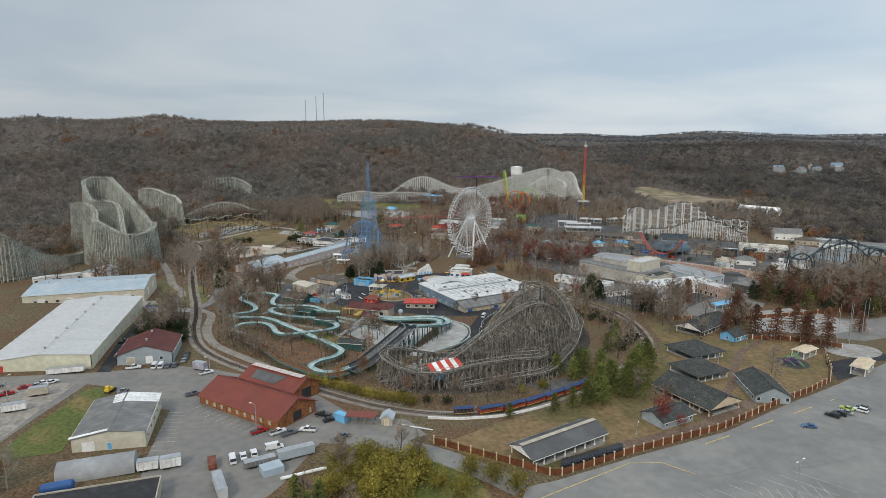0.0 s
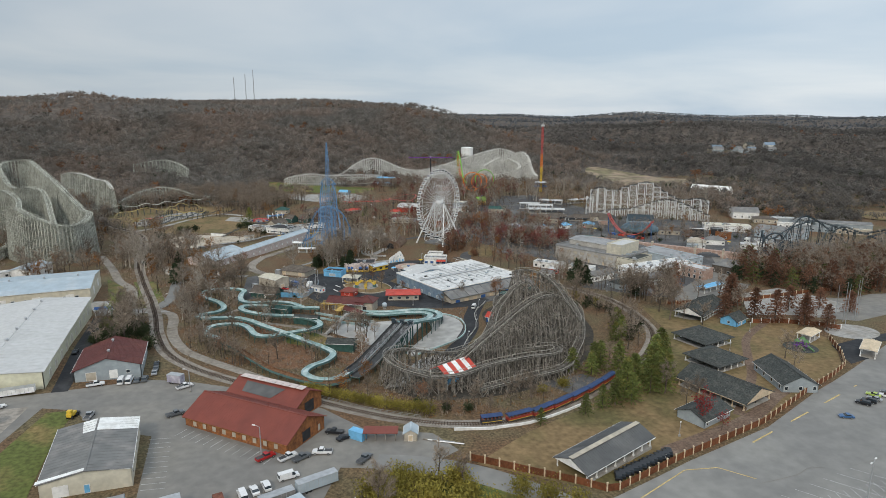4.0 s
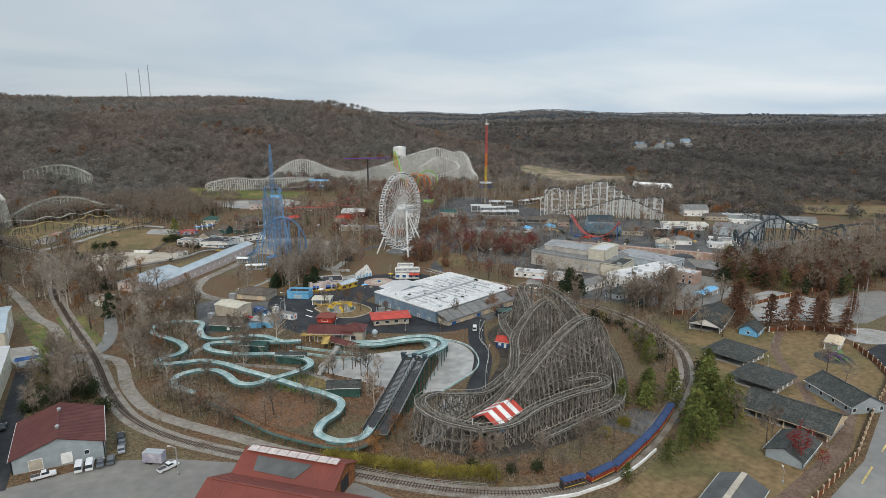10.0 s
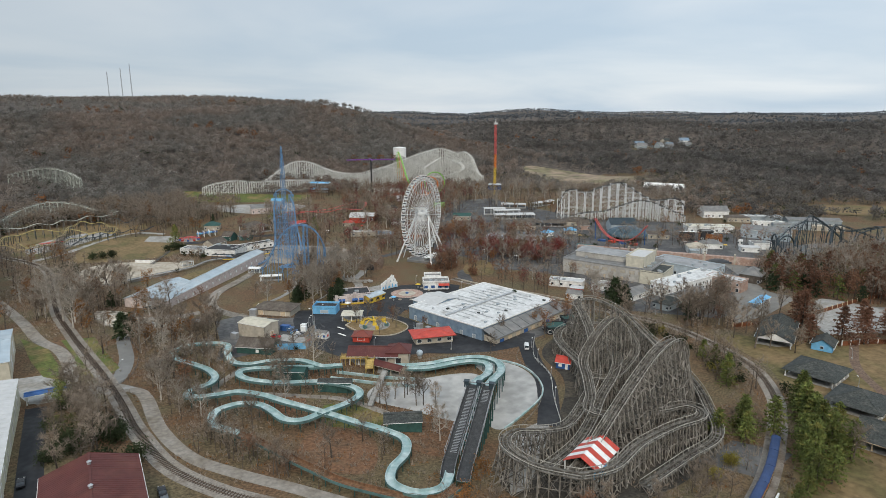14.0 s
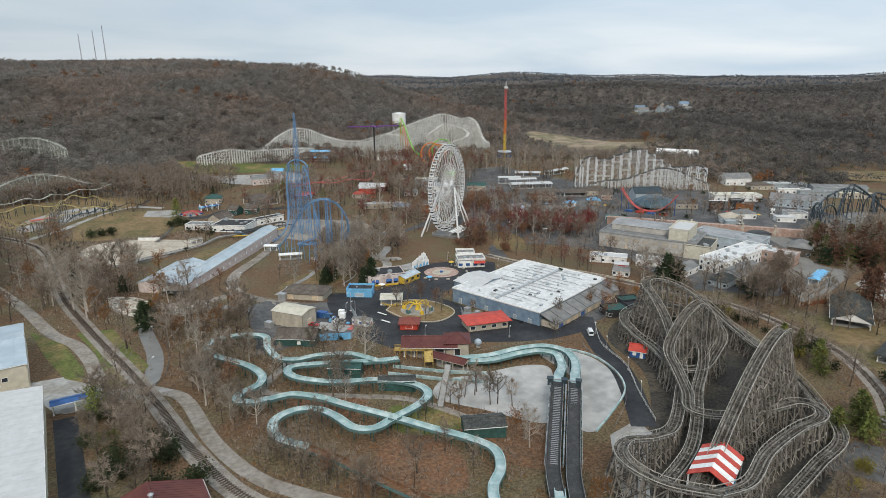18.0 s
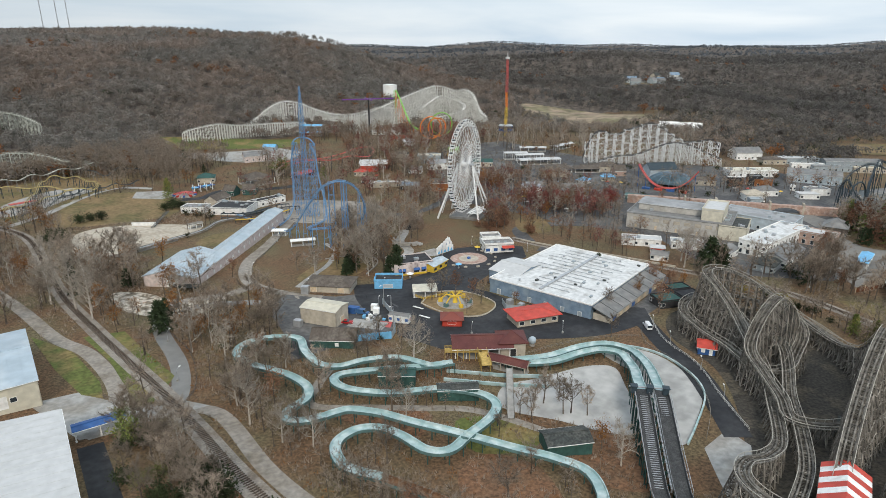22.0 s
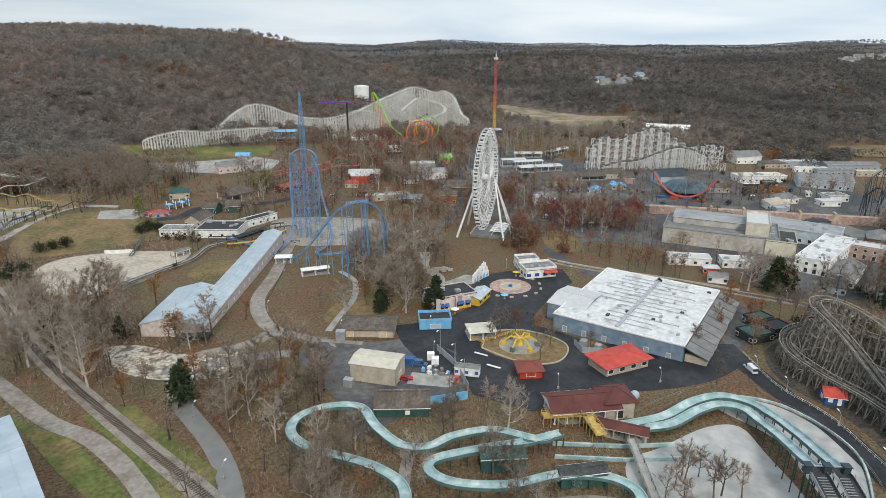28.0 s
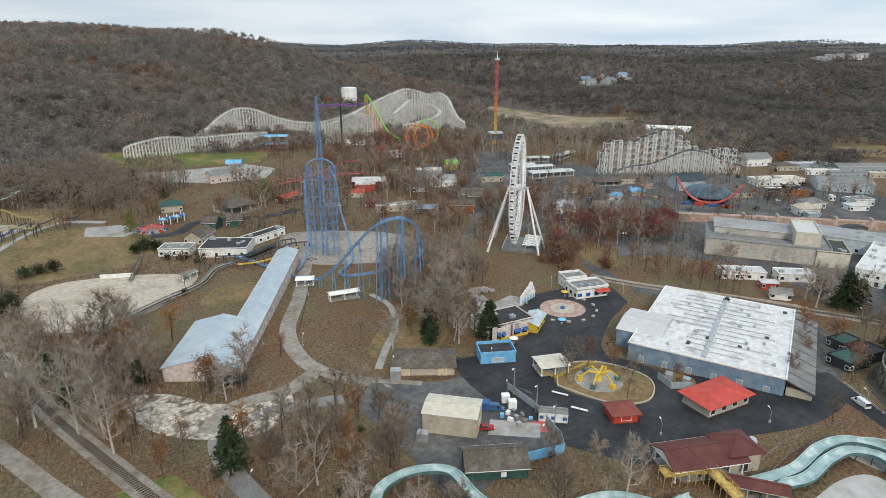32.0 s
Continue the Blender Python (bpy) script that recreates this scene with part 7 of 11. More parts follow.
for x, y, zt in ((-93, -9.5, 30), (-87.5, -13, 30.5)):
    lattice(freeze, (x + 2, y + 4), gz(x, y), zt, 3.2, 2.6, [M_STEELBLUE], 7.0, 0.16, "arch_tower", radians(-30), False)
line = steel_track(freeze, spline([(-79, 70, 40), (-81.5, 70, 30), (-82, 69, 14), (-84, 66, 3), (-90, 60, -3), (-100, 50, -4.6)], 8), M_STEELBLUE)


# ---- timber coasters ----
def trestle(parent, path, material, deck, bent=2.7, level=2.9, wide=2.6, batter=0.10, t=0.27, right=None, tops=None, joined=False):
    """A timber coaster: bents of posts, ledgers and braces under a track of planks with hand rails. path rows: x, y, height of the track."""
    line = resample(spline(path, 8), bent)
    n, _ = side_of(line)
    right = batter if right is None else right
    levels = []
    far_bents = Geo()
    for i, (p, q) in enumerate(zip(line, n)):
        base, top = gz(p[0], p[1]) - 0.2, p[2] - 0.25
        hgt = max(0.6, top - base)
        m = max(1, int(hgt / level))
        rows_ = []
        for z in [base + hgt * j / m for j in range(m + 1)]:
            d, e = wide / 2 + (top - z) * batter, wide / 2 + (top - z) * right
            rows_.append(((p[0] + q[0] * d, p[1] + q[1] * d, z), (p[0] - q[0] * e, p[1] - q[1] * e, z)))
        g = Geo()
        g.beam(rows_[0][0], rows_[-1][0], t)
        g.beam(rows_[0][1], rows_[-1][1], t)
        if hgt > 6:
            for s in (-0.45, 0.45):
                f = 0.5 + s * 0.5
                m0 = tuple(x + (y - x) * f for x, y in zip(*rows_[0]))
                g.beam(m0, (p[0] - q[0] * s, p[1] - q[1] * s, top), t * 0.8)
        for j, (a, b) in enumerate(rows_):
            if j:
                g.beam(a, b, t * 0.75)
                a0, b0 = rows_[j - 1]
                g.beam(a0, b, t * 0.6)
                g.beam(b0, a, t * 0.6)
        if not joined:
            part("bent", g, material, parent)
        else:
            far_bents.add(g.v, g.f)
        levels.append(rows_)
    if joined:
        part("bent_frame", far_bents, material, parent)["kind"] = "stuff"
    led = Geo()
    for i in range(len(line) - 1):
        ra, rb = levels[i], levels[i + 1]
        for side in (0, 1):
            for j in range(1, max(len(ra), len(rb))):
                a = ra[min(j, len(ra) - 1)][side]
                b = rb[min(j, len(rb) - 1)][side]
                led.beam(a, b, t * 0.65)
                if (i + j) % 2 == 0:
                    led.beam(ra[min(j - 1, len(ra) - 1)][side], b, t * 0.55)
                elif (i + j) % 4 == 1:
                    led.beam(rb[min(j - 1, len(rb) - 1)][side], a, t * 0.55)
    part("ledger_frame", led, material, parent, "long timber ledgers and diagonal braces")
    fine = resample(spline(path, 8), 1.2)
    fn, ft = side_of(fine)
    g, plank, hand = Geo(), Geo(), Geo()
    for i, (p, q) in enumerate(zip(fine, fn)):
        g.box((p[0], p[1], p[2] - 0.12), (wide + 0.9, 0.25, 0.16), math.atan2(q[1], q[0]))
        if i % 2 == 0:
            for s in (-1, 1):
                o = (wide / 2 + 0.4) * s
                hand.beam((p[0] + q[0] * o, p[1] + q[1] * o, p[2] - 0.1), (p[0] + q[0] * o, p[1] + q[1] * o, p[2] + 1.0), 0.09)
        if i:
            pp, qq = fine[i - 1], fn[i - 1]
            for s in (-0.6, 0.6):
                plank.beam((pp[0] + qq[0] * s, pp[1] + qq[1] * s, pp[2] + 0.12), (p[0] + q[0] * s, p[1] + q[1] * s, p[2] + 0.12), 0.36, 0.28)
            for s in (-1, 1):
                o = (wide / 2 + 0.4) * s
                hand.beam((pp[0] + qq[0] * o, pp[1] + qq[1] * o, pp[2] + 0.95), (p[0] + q[0] * o, p[1] + q[1] * o, p[2] + 0.95), 0.14)
                o2 = (wide / 2 + 0.1) * s
                plank.beam((pp[0] + qq[0] * o2, pp[1] + qq[1] * o2, pp[2]), (p[0] + q[0] * o2, p[1] + q[1] * o2, p[2]), 0.45, 0.08)
    part("tie_deck", g, deck, parent)["kind"] = "stuff"
    part("track", plank, deck, parent, "stacked plank track with walkways")
    part("hand_rail", hand, tops or material, parent)["kind"] = "stuff"
    BLOCK.append((line[:, :2], wide / 2 + 2))
    return line


thunder = thing("wooden_coaster", (-60, -230, gz(-60, -230)), "weathered grey timber roller coaster with tall lift hill", "roller coaster")
# hand rails paler than the timber below them
M_PALERAIL = mat("pale_top_rail", (0.34, 0.32, 0.28), 0.9, 0.25, 0.8)
TH = [(-97, -256, 2.4), (-88, -252.5, 4), (-76, -248.5, 9.5), (-62, -244.5, 16.5), (-51, -242, 22), (-43, -240.5, 24.2), (-36, -239, 23.4), (-28, -235.5, 17.5), (-20, -230, 9), (-13, -222, 4), (-7, -212, 3), (-4, -201, 5.5), (-3.5, -191, 10), (-6, -183, 14), (-11, -177, 16.6), (-17, -174.5, 17.2), (-22.5, -177, 16.8), (-25, -184, 13.5), (-28.5, -192, 9), (-35, -201, 5), (-46, -213, 2.5), (-62, -224.5, 1.8), (-79, -235, 3), (-92, -238.5, 6.5), (-101, -238, 8.6), (-107.5, -241, 9.3), (-109.5, -247, 9), (-106, -254, 7.5), (-98, -261, 6.2)]
trestle(thunder, TH, M_TIMBER, M_TRACKTOP, batter=0.13, right=0.24, tops=M_PALERAIL)
TH2 = [(-98, -261, 6.2), (-88, -262.5, 6), (-74, -258.5, 6.4), (-58, -257, 6.6), (-47, -257.5, 6.6), (-42, -254, 6.4), (-43, -249, 6), (-50, -246, 5), (-62, -240, 3.4), (-67, -232, 3), (-61, -226, 4), (-54, -217, 5.5), (-49, -209.5, 8), (-44, -207.5, 12.5), (-38, -207.5, 18.5), (-32, -208.5, 21), (-28, -211.5, 16), (-27.5, -214.5, 9.5), (-33, -216, 5.5), (-42, -217.5, 3), (-47, -211, 2.4), (-41, -198, 2.4), (-37, -186, 2.6), (-31, -175, 3), (-22, -169, 3), (-11, -168, 3), (-1, -174, 3), (2, -186, 3), (0, -202, 2.6), (-8, -217, 2.4), (-20, -236, 2.4), (-30, -248, 2.4), (-44, -262, 2.2), (-62, -265, 2), (-82, -268, 1.8)]
trestle(thunder, TH2, M_TIMBER, M_TRACKTOP, batter=0.12, right=0.12, tops=M_PALERAIL)
TH3 = [(-100, -249, 2), (-84, -244, 2.2), (-70, -236, 2.4), (-56, -226, 2.6), (-42, -218, 4), (-34, -212, 6), (-28, -204, 5), (-22, -194, 3), (-15, -186, 2.6)]
trestle(thunder, TH3, M_TIMBER, M_TRACKTOP, tops=M_PALERAIL)
g = Geo()
g.box((-55.5, -241.5, 1.2), (9, 6, 0.4), 0.3)
for dx, dy in ((-4, -2.6), (4, -2.6), (4, 2.6), (-4, 2.6)):
    x, y = -55.5 + dx * .955 - dy * .295, -241.5 + dx * .295 + dy * .955
    g.box((x, y, (gz(x, y) + 1.2) / 2), (.3, .3, 1.2 - gz(x, y)), .3)
part("drive_platform", g, M_SHINGLE, thunder, "dark motor platform under the lift hill")
# station roof in red and white bands
st = thing("coaster_station", (-83, -251, gz(-83, -251)), "coaster station with a red and white striped gable roof", "station")
rr_ = math.atan2(-252.5 + 248, -84 + 72)
su, sv = Vector((math.cos(0.37), math.sin(0.37), 0)), Vector((-math.sin(0.37), math.cos(0.37), 0))
SC = Vector((-86.5, -253, 0))
NB = 7
for k in range(NB):
    a0, a1 = -7.5 + 15 * k / NB, -7.5 + 15 * (k + 1) / NB
    for s in (-1, 1):
        g = Geo()
        slab(g, SC + su * a0 + sv * (s * 5) + Vector((0, 0, 4.6)), SC + su * a1 + sv * (s * 5) + Vector((0, 0, 4.6)), SC + su * a1 + Vector((0, 0, 7.4)), SC + su * a0 + Vector((0, 0, 7.4)), 0.15)
        part("roof_band", g, M_BRIGHTRED if k % 2 == 0 else M_WHITE, st, "red band" if k % 2 == 0 else "white band")
for a in (-7, 0, 7):
    for s in (-4.6, 4.6):
        q = SC + su * a + sv * s
        g = Geo()
        g.box((q.x, q.y, (gz(q.x, q.y) + 4.7) / 2), (0.3, 0.3, 4.7 - gz(q.x, q.y)))
        part("post", g, M_WHITE, st)
g = Geo()
g.box((SC.x, SC.y, 1.5), (15, 9, 0.3), 0.37)
part("platform", g, M_TIMBER, st)
g = Geo()
q = SC - sv * 4.2 - su * 4
g.box((q.x, q.y, 2.8), (5, 1.6, 2.6), 0.37)
part("booth", g, M_SKYBLUE, st, "pale blue operator booth")

boss = thing("wooden_coaster", (-270, 30, gz(-270, 30)), "huge pale grey timber roller coaster beyond the depots", "roller coaster")
BO = [(-348, -44, 42), (-337, -40, 38), (-329, -36, 35.6), (-322, -34, 31), (-317, -25.6, 24.3), (-312, -12, 16.1), (-309, 12, 9.7), (-305, 37.7, 6.5), (-302, 52, 8)]
trestle(boss, BO, M_OLDTIMBER, M_OLDTIMBER, bent=2.4, level=2.3, t=0.34, batter=0.12)
BO2 = [(-300, 48, 29), (-295.7, 32, 32.3), (-288.5, 20, 35.4), (-280.4, 11, 33.4), (-273.9, 8, 30.2), (-263.8, 6, 25.6), (-256.7, 8.5, 24), (-251.5, 18, 24.4), (-249, 30, 26), (-250, 42, 27.5), (-256, 52, 28)]
trestle(boss, BO2, M_OLDTIMBER, M_OLDTIMBER, bent=2.0, level=2.3, wide=3.4, batter=0.02, right=0.06, t=0.4)
BO3 = [(-256, 52, 28), (-262, 68, 31), (-280, 104, 42), (-300, 150, 49.5), (-314, 186, 53.5), (-320, 200, 54.5), (-329, 210, 54), (-339, 208, 53.5), (-342, 196, 51), (-334, 170, 45), (-322, 140, 39), (-312, 120, 38.5), (-300, 108, 40), (-290, 98, 38), (-284, 84, 32), (-279, 66, 24), (-272, 44, 16), (-264, 28, 12)]
trestle(boss, BO3, M_OLDTIMBER, M_OLDTIMBER, bent=2.8, level=2.8, t=0.34, batter=0.05, right=0.05)
BO4 = [(-334, 128, 36), (-326, 116, 38), (-315, 104, 38), (-306, 90, 35), (-300, 74, 32), (-297, 60, 29.5), (-291, 44, 26), (-282, 32, 24), (-272, 26, 22)]
trestle(boss, BO4, M_OLDTIMBER, M_OLDTIMBER, bent=2.8, level=2.8, t=0.34, batter=0.05, right=0.05)
BO5 = [(-330, 372, 26), (-316, 340, 31), (-298, 316, 31), (-286, 296, 28), (-270, 262, 28), (-262, 244, 22)]
trestle(boss, BO5, M_OLDTIMBER, M_WHITETIMBER, bent=4.2, level=3.2, t=0.38, joined=True)
BO7 = [(-282, 236, 3), (-264, 262, 4), (-250, 290, 9), (-240, 302, 12), (-226, 312, 14), (-212, 310, 13), (-200, 300, 11), (-188, 282, 8), (-172, 290, 5), (-150, 310, 3)]
trestle(boss, BO7, M_OLDTIMBER, M_OLDTIMBER, bent=3.4, level=2.8, t=0.34, joined=True)
BO6 = [(-262, 440, 30), (-240, 436, 35), (-220, 426, 36), (-206, 414, 32), (-196, 400, 26)]
trestle(boss, BO6, M_OLDTIMBER, M_OLDTIMBER, bent=5, level=4, t=0.36, joined=True)
eagle = thing("wooden_coaster", (200, 330, gz(200, 330)), "long white timber roller coaster on the hillside", "roller coaster")
EG = [(84, 318, 21), (100, 313, 24), (130, 318, 32), (165, 330, 39.5), (195, 340, 45), (217, 347, 47.6), (228, 336, 45), (231, 324, 42.5), (234, 310, 44.7), (237, 298, 39), (238, 286, 22), (238, 274, 16)]
trestle(eagle, EG, M_WHITETIMBER, M_WHITETIMBER, bent=3.2, level=3.2, t=0.36, batter=0.16, joined=True)
EG2 = [(-12, 384, 12), (4, 387, 19), (18, 390, 27.5), (32, 393, 33.5), (44, 393, 35), (56, 387, 33), (70, 372, 26), (82, 352, 22), (94, 332, 22.5), (106, 320, 26.5), (120, 313, 30), (136, 306, 28), (150, 302, 24)]
trestle(eagle, EG2, M_WHITETIMBER, M_WHITETIMBER, bent=3, level=3, t=0.4, joined=True)
EG4 = [(-82, 351, 13.5), (-77, 350.5, 16), (-65, 349.5, 18.5), (-48, 346, 20.6), (-28, 345, 18), (-9, 343, 18), (12, 341.5, 18), (28, 341, 17.4), (44, 346, 16)]
trestle(eagle, EG4, M_WHITETIMBER, M_WHITETIMBER, bent=2.6, level=2.6, t=0.36, joined=True)
EG3 = [(180, 320, 26), (200, 326, 34), (212, 330, 37), (222, 322, 34), (226, 306, 30), (222, 296, 24), (205, 300, 18), (180, 306, 15)]
trestle(eagle, EG3, M_WHITETIMBER, M_WHITETIMBER, bent=4, level=3.4, t=0.36, joined=True)

# white framed steel coaster
wc = thing("steel_coaster", (230, 40, gz(230, 40)), "steel coaster with black rails on white lattice towers", "roller coaster")
WCP = [(180, 70, 4), (184, 68, 16), (188, 64, 25.5), (196, 60, 26), (204, 56, 23), (212, 51, 27), (222, 46, 30), (231, 41, 32.5), (238, 36, 29), (246, 29, 22), (254, 20, 17), (262, 10, 18.5), (268, 4, 19), (272, -2, 10)]
line = steel_track(wc, spline(WCP, 8), M_DARKSTEEL)
for i in range(9, len(line) - 4, 5):
    p = line[i]
    lattice(wc, (p[0], p[1]), gz(p[0], p[1]), p[2] - 1, 6.2, 6.2, [M_STEELWHITE], 4.6, 0.26, "tower", radians(-40), False)
WCQ = [(186, 56, 3), (200, 50, 6), (214, 42, 7), (228, 32, 13), (240, 24, 17), (250, 14, 15), (260, 4, 9), (268, -6, 4)]
line = steel_track(wc, spline(WCQ, 8), M_DARKSTEEL)
for i in range(2, len(line), 4):
    p = line[i]
    lattice(wc, (p[0], p[1]), gz(p[0], p[1]), p[2] - 1, 4.2, 4.2, [M_STEELWHITE], 4.4, 0.24, "tower", radians(-40), False)

# orange and green looping coaster
lc = thing("steel_coaster", (135, 240, gz(135, 240)), "orange and lime green looping shuttle coaster", "roller coaster")
LCP = [(143, 318, 48), (139, 300, 36), (134, 282, 24), (130, 266, 16), (128, 250, 13)]
line = steel_track(lc, spline(LCP, 8), M_LIME, r=0.6)
columns(lc, line, 12, M_ORANGE, 0.22, lean=0.05)
lattice(lc, (143, 320), gz(143, 320), 47, 3, 2, [M_LIME], 6, 0.18, "tower", 0, False)
for cx_, cy_, rad, m in ((120, 214, 10.5, M_ORANGE), (131, 219, 9, M_ORANGE), (140, 224, 11, M_LIME)):
    pts = [(cx_ + rad * math.cos(a) * 0.93, cy_ - rad * math.cos(a) * 0.3 + 3 * a / 6.28, gz(cx_, cy_) + 4 + rad + rad * math.sin(a)) for a in np.linspace(-1.5, 4.8, 36)]
    g = Geo()
    g.tube(pts, 0.55, 6)
    part("loop", g, m, lc)
    for s in (-1, 1):
        g = Geo()
        g.tube([(cx_ + s * rad, cy_ - s * 3, gz(cx_, cy_)), (cx_ + s * rad * 0.8, cy_ - s * 2, gz(cx_, cy_) + 4 + rad * 1.2)], 0.4, 6)
        part("column", g, M_PINKRED, lc)

# dark steel coaster at the back right
bc = thing("steel_coaster", (235, -140, gz(235, -140)), "dark blue-black steel coaster with loops", "roller coaster")
BCP = [(196, -146, 4), (206, -140, 14), (222, -136, 24), (233, -134, 26), (244, -138, 20), (256, -148, 8), (268, -158, 3), (282, -158, 6), (296, -150, 14), (306, -140, 12), (300, -128, 8), (284, -122, 12), (262, -118, 18), (240, -116, 14), (218, -120, 8), (202, -126, 12), (192, -134, 18), (188, -142, 10), (196, -150, 3)]
line = steel_track(bc, spline(BCP, 8), M_STEELDARK, r=0.4)
columns(bc, line, 11, M_STEELDARK, 0.22, lean=0.06)
BCR = [(206, -160, 3), (226, -152, 10), (246, -142, 17), (262, -138, 18), (280, -144, 12), (294, -160, 5), (310, -166, 9), (322, -158, 14), (326, -144, 12), (314, -132, 7), (290, -136, 4), (262, -154, 4), (236, -164, 6), (214, -162, 4)]
line = steel_track(bc, spline(BCR, 8), M_STEELDARK, r=0.4)
columns(bc, line, 11, M_STEELDARK, 0.22, lean=0.06)
for cx_, cy_, rad in ((200, -138, 9), (276, -130, 8)):
    pts = [(cx_ + rad * math.cos(a), cy_ + 2 * a / 3, gz(cx_, cy_) + 2 + rad + rad * math.sin(a)) for a in np.linspace(-1.5, 4.8, 32)]
    g = Geo()
    g.tube(pts, 0.5, 6)
    part("loop", g, M_STEELDARK, bc)

# frisbee with purple arms, storage tank
tk = thing("water_tank", (205, 437, gz(205, 437)), "squat white water tank on the hillside", "water tank")
g = Geo()
g.cyl((205, 437, gz(205, 437) - 2), 9.2, 47 - gz(205, 437), 32)
part("shell", g, M_WHITE, tk)
g = Geo()
g.cyl((205, 437, 45), 9.3, 1.2, 32, 1.0)
part("lid", g, M_WHITE, tk)
fr = thing("pendulum_ride", (97, 298, gz(97, 298)), "black column ride with long purple arms", "ride")
g = Geo()
g.tube([(97, 298, gz(97, 298) - 1), (97, 298, 42)], [1.0, 0.8], 10)
part("column", g, M_BLACKROOF, fr)
g = Geo()
g.beam((70, 306, 41.5), (124, 290, 41.5), 1.4, 1.0)
g.beam((92, 282, 41.5), (102, 314, 41.5), 1.0, 0.8)
part("arm", g, M_PURPLE, fr)


# ---- log flume ----
M_TREAD = mat("worn_lift_belt", (0.045, 0.046, 0.047), 0.8, 0.4, 3.0, second=(0.07, 0.07, 0.07), sfac=(0.45, 0.65), sscale=0.6)
flume = thing("water_flume", (-130, -170, gz(-130, -170)), "winding pale teal fibreglass log flume, drained", "water ride")


def channel(pts, h, w=2.3, mat_in=None, supports=True, heights=None, side=None):
    line = resample(spline(pts, 8), 1.5)
    n, _ = side_of(line)
    hh = np.interp(np.linspace(0, 1, len(line)), np.linspace(0, 1, len(heights)), heights) if heights else np.full(len(line), h)
    prof = [(-w / 2 - 0.18, 0.75), (-w / 2, 0.75), (-w / 2 + 0.1, 0.1), (-w / 2 + 0.45, -0.05), (w / 2 - 0.45, -0.05), (w / 2 - 0.1, 0.1), (w / 2, 0.75), (w / 2 + 0.18, 0.75)]
    zz = [float(ground(p[0], p[1])) for p in line]
    zz = np.convolve(np.pad(zz, 4, mode="edge"), np.ones(9) / 9, "valid") + hh
    g = Geo()
    for p, q, z in zip(line, n, zz):
        for a, b in prof:
            g.v.append((p[0] + q[0] * a, p[1] + q[1] * a, z + b))
    m = len(prof)
    for i in range(len(line) - 1):
        for k in range(m - 1):
            a = i * m + k
            g.f.append((a, a + m, a + m + 1, a + 1))
    part("channel", g, mat_in or M_FLUME, flume)
    g = Geo()
    for s in (-1, 1):
        for i in range(len(line) - 1):
            o = (w / 2 + 0.2) * s
            a, b = line[i] + n[i] * o, line[i + 1] + n[i + 1] * o
            g.beam((a[0], a[1], zz[i] + 0.3), (b[0], b[1], zz[i + 1] + 0.3), 0.08, 0.85)
    for i in range(0, len(line) - 1):
        g.beam((line[i][0], line[i][1], zz[i] - 0.15), (line[i + 1][0], line[i + 1][1], zz[i + 1] - 0.15), w, 0.14)
    part("flume_side", g, side or M_FLUMEDARK, flume, "outer boards of the trough")
    if supports:
        for i in range(0, len(line), 3):
            p, q = line[i], n[i]
            z = gz(p[0], p[1]) - 0.2
            g = Geo()
            for s in (-1, 1):
                o = (w / 2 + 0.1) * s
                g.beam((p[0] + q[0] * o, p[1] + q[1] * o, z), (p[0] + q[0] * o, p[1] + q[1] * o, zz[i] - 0.1), 0.22)
            g.beam((p[0] + q[0] * w * 0.6, p[1] + q[1] * w * 0.6, zz[i] - 0.3), (p[0] - q[0] * w * 0.6, p[1] - q[1] * w * 0.6, zz[i] - 0.3), 0.2)
            part("trestle_bent", g, M_FLUMEGREEN, flume)
    BLOCK.append((line[:, :2], w / 2 + 1.5))


channel([(-122, -152), (-127, -151), (-133, -141), (-143, -136.5), (-151, -136), (-156, -131), (-156, -120), (-154, -109.5), (-161, -103.5), (-170, -103.5), (-175, -109.5), (-174, -119), (-169, -128), (-166, -135), (-165, -143), (-168, -149), (-174, -152), (-176.5, -156), (-173, -159.5), (-168, -160)], 3)
channel([(-120, -153), (-131, -149.5), (-140, -145.5), (-153, -141), (-157, -144), (-155, -151), (-146, -159), (-133, -164), (-125, -171), (-123.5, -178), (-129, -183), (-140, -187), (-148, -190), (-153, -187), (-155, -179), (-158, -173), (-164, -170.5), (-171, -174), (-173, -183), (-168, -191)], 3)
channel([(-168, -191), (-163, -199), (-160, -205), (-157, -212), (-153.5, -219), (-150, -226), (-144, -234), (-138, -241), (-131, -245.5), (-124, -243)], 3, heights=[3, 2.6, 2.2, 2.0, 2.0, 2.2], mat_in=M_RUSTLITTER)
channel([(-168, -160), (-164, -160), (-160, -161), (-154, -167), (-149, -175), (-141, -186), (-133, -197), (-127, -205), (-124, -213), (-128, -221), (-135, -227), (-138.5, -234), (-135, -241), (-128, -242), (-122, -236)], 3, heights=[3, 3, 3, 2.6, 2.4, 2.4, 2.4])
LIFT = [2.4, 2.4, 2.5, 2.8, 4.0, 5.2, 6.4, 7.6, 8.8, 9.9, 10.9, 11.0]
DROP = [11.0, 8.5, 5.5, 3.0, 2.2, 2.0, 2.0, 2.0, 2.0]
channel([(-124, -237.5), (-115.9, -227.1), (-94.9, -205.6), (-92.2, -202.8)], 3, 3.3, heights=LIFT, mat_in=M_TREAD, side=M_GALV)
channel([(-121, -241), (-112.3, -230.7), (-91.3, -209.2), (-88.6, -206.4)], 3, 3.3, heights=LIFT, mat_in=M_TREAD, side=M_GALV)
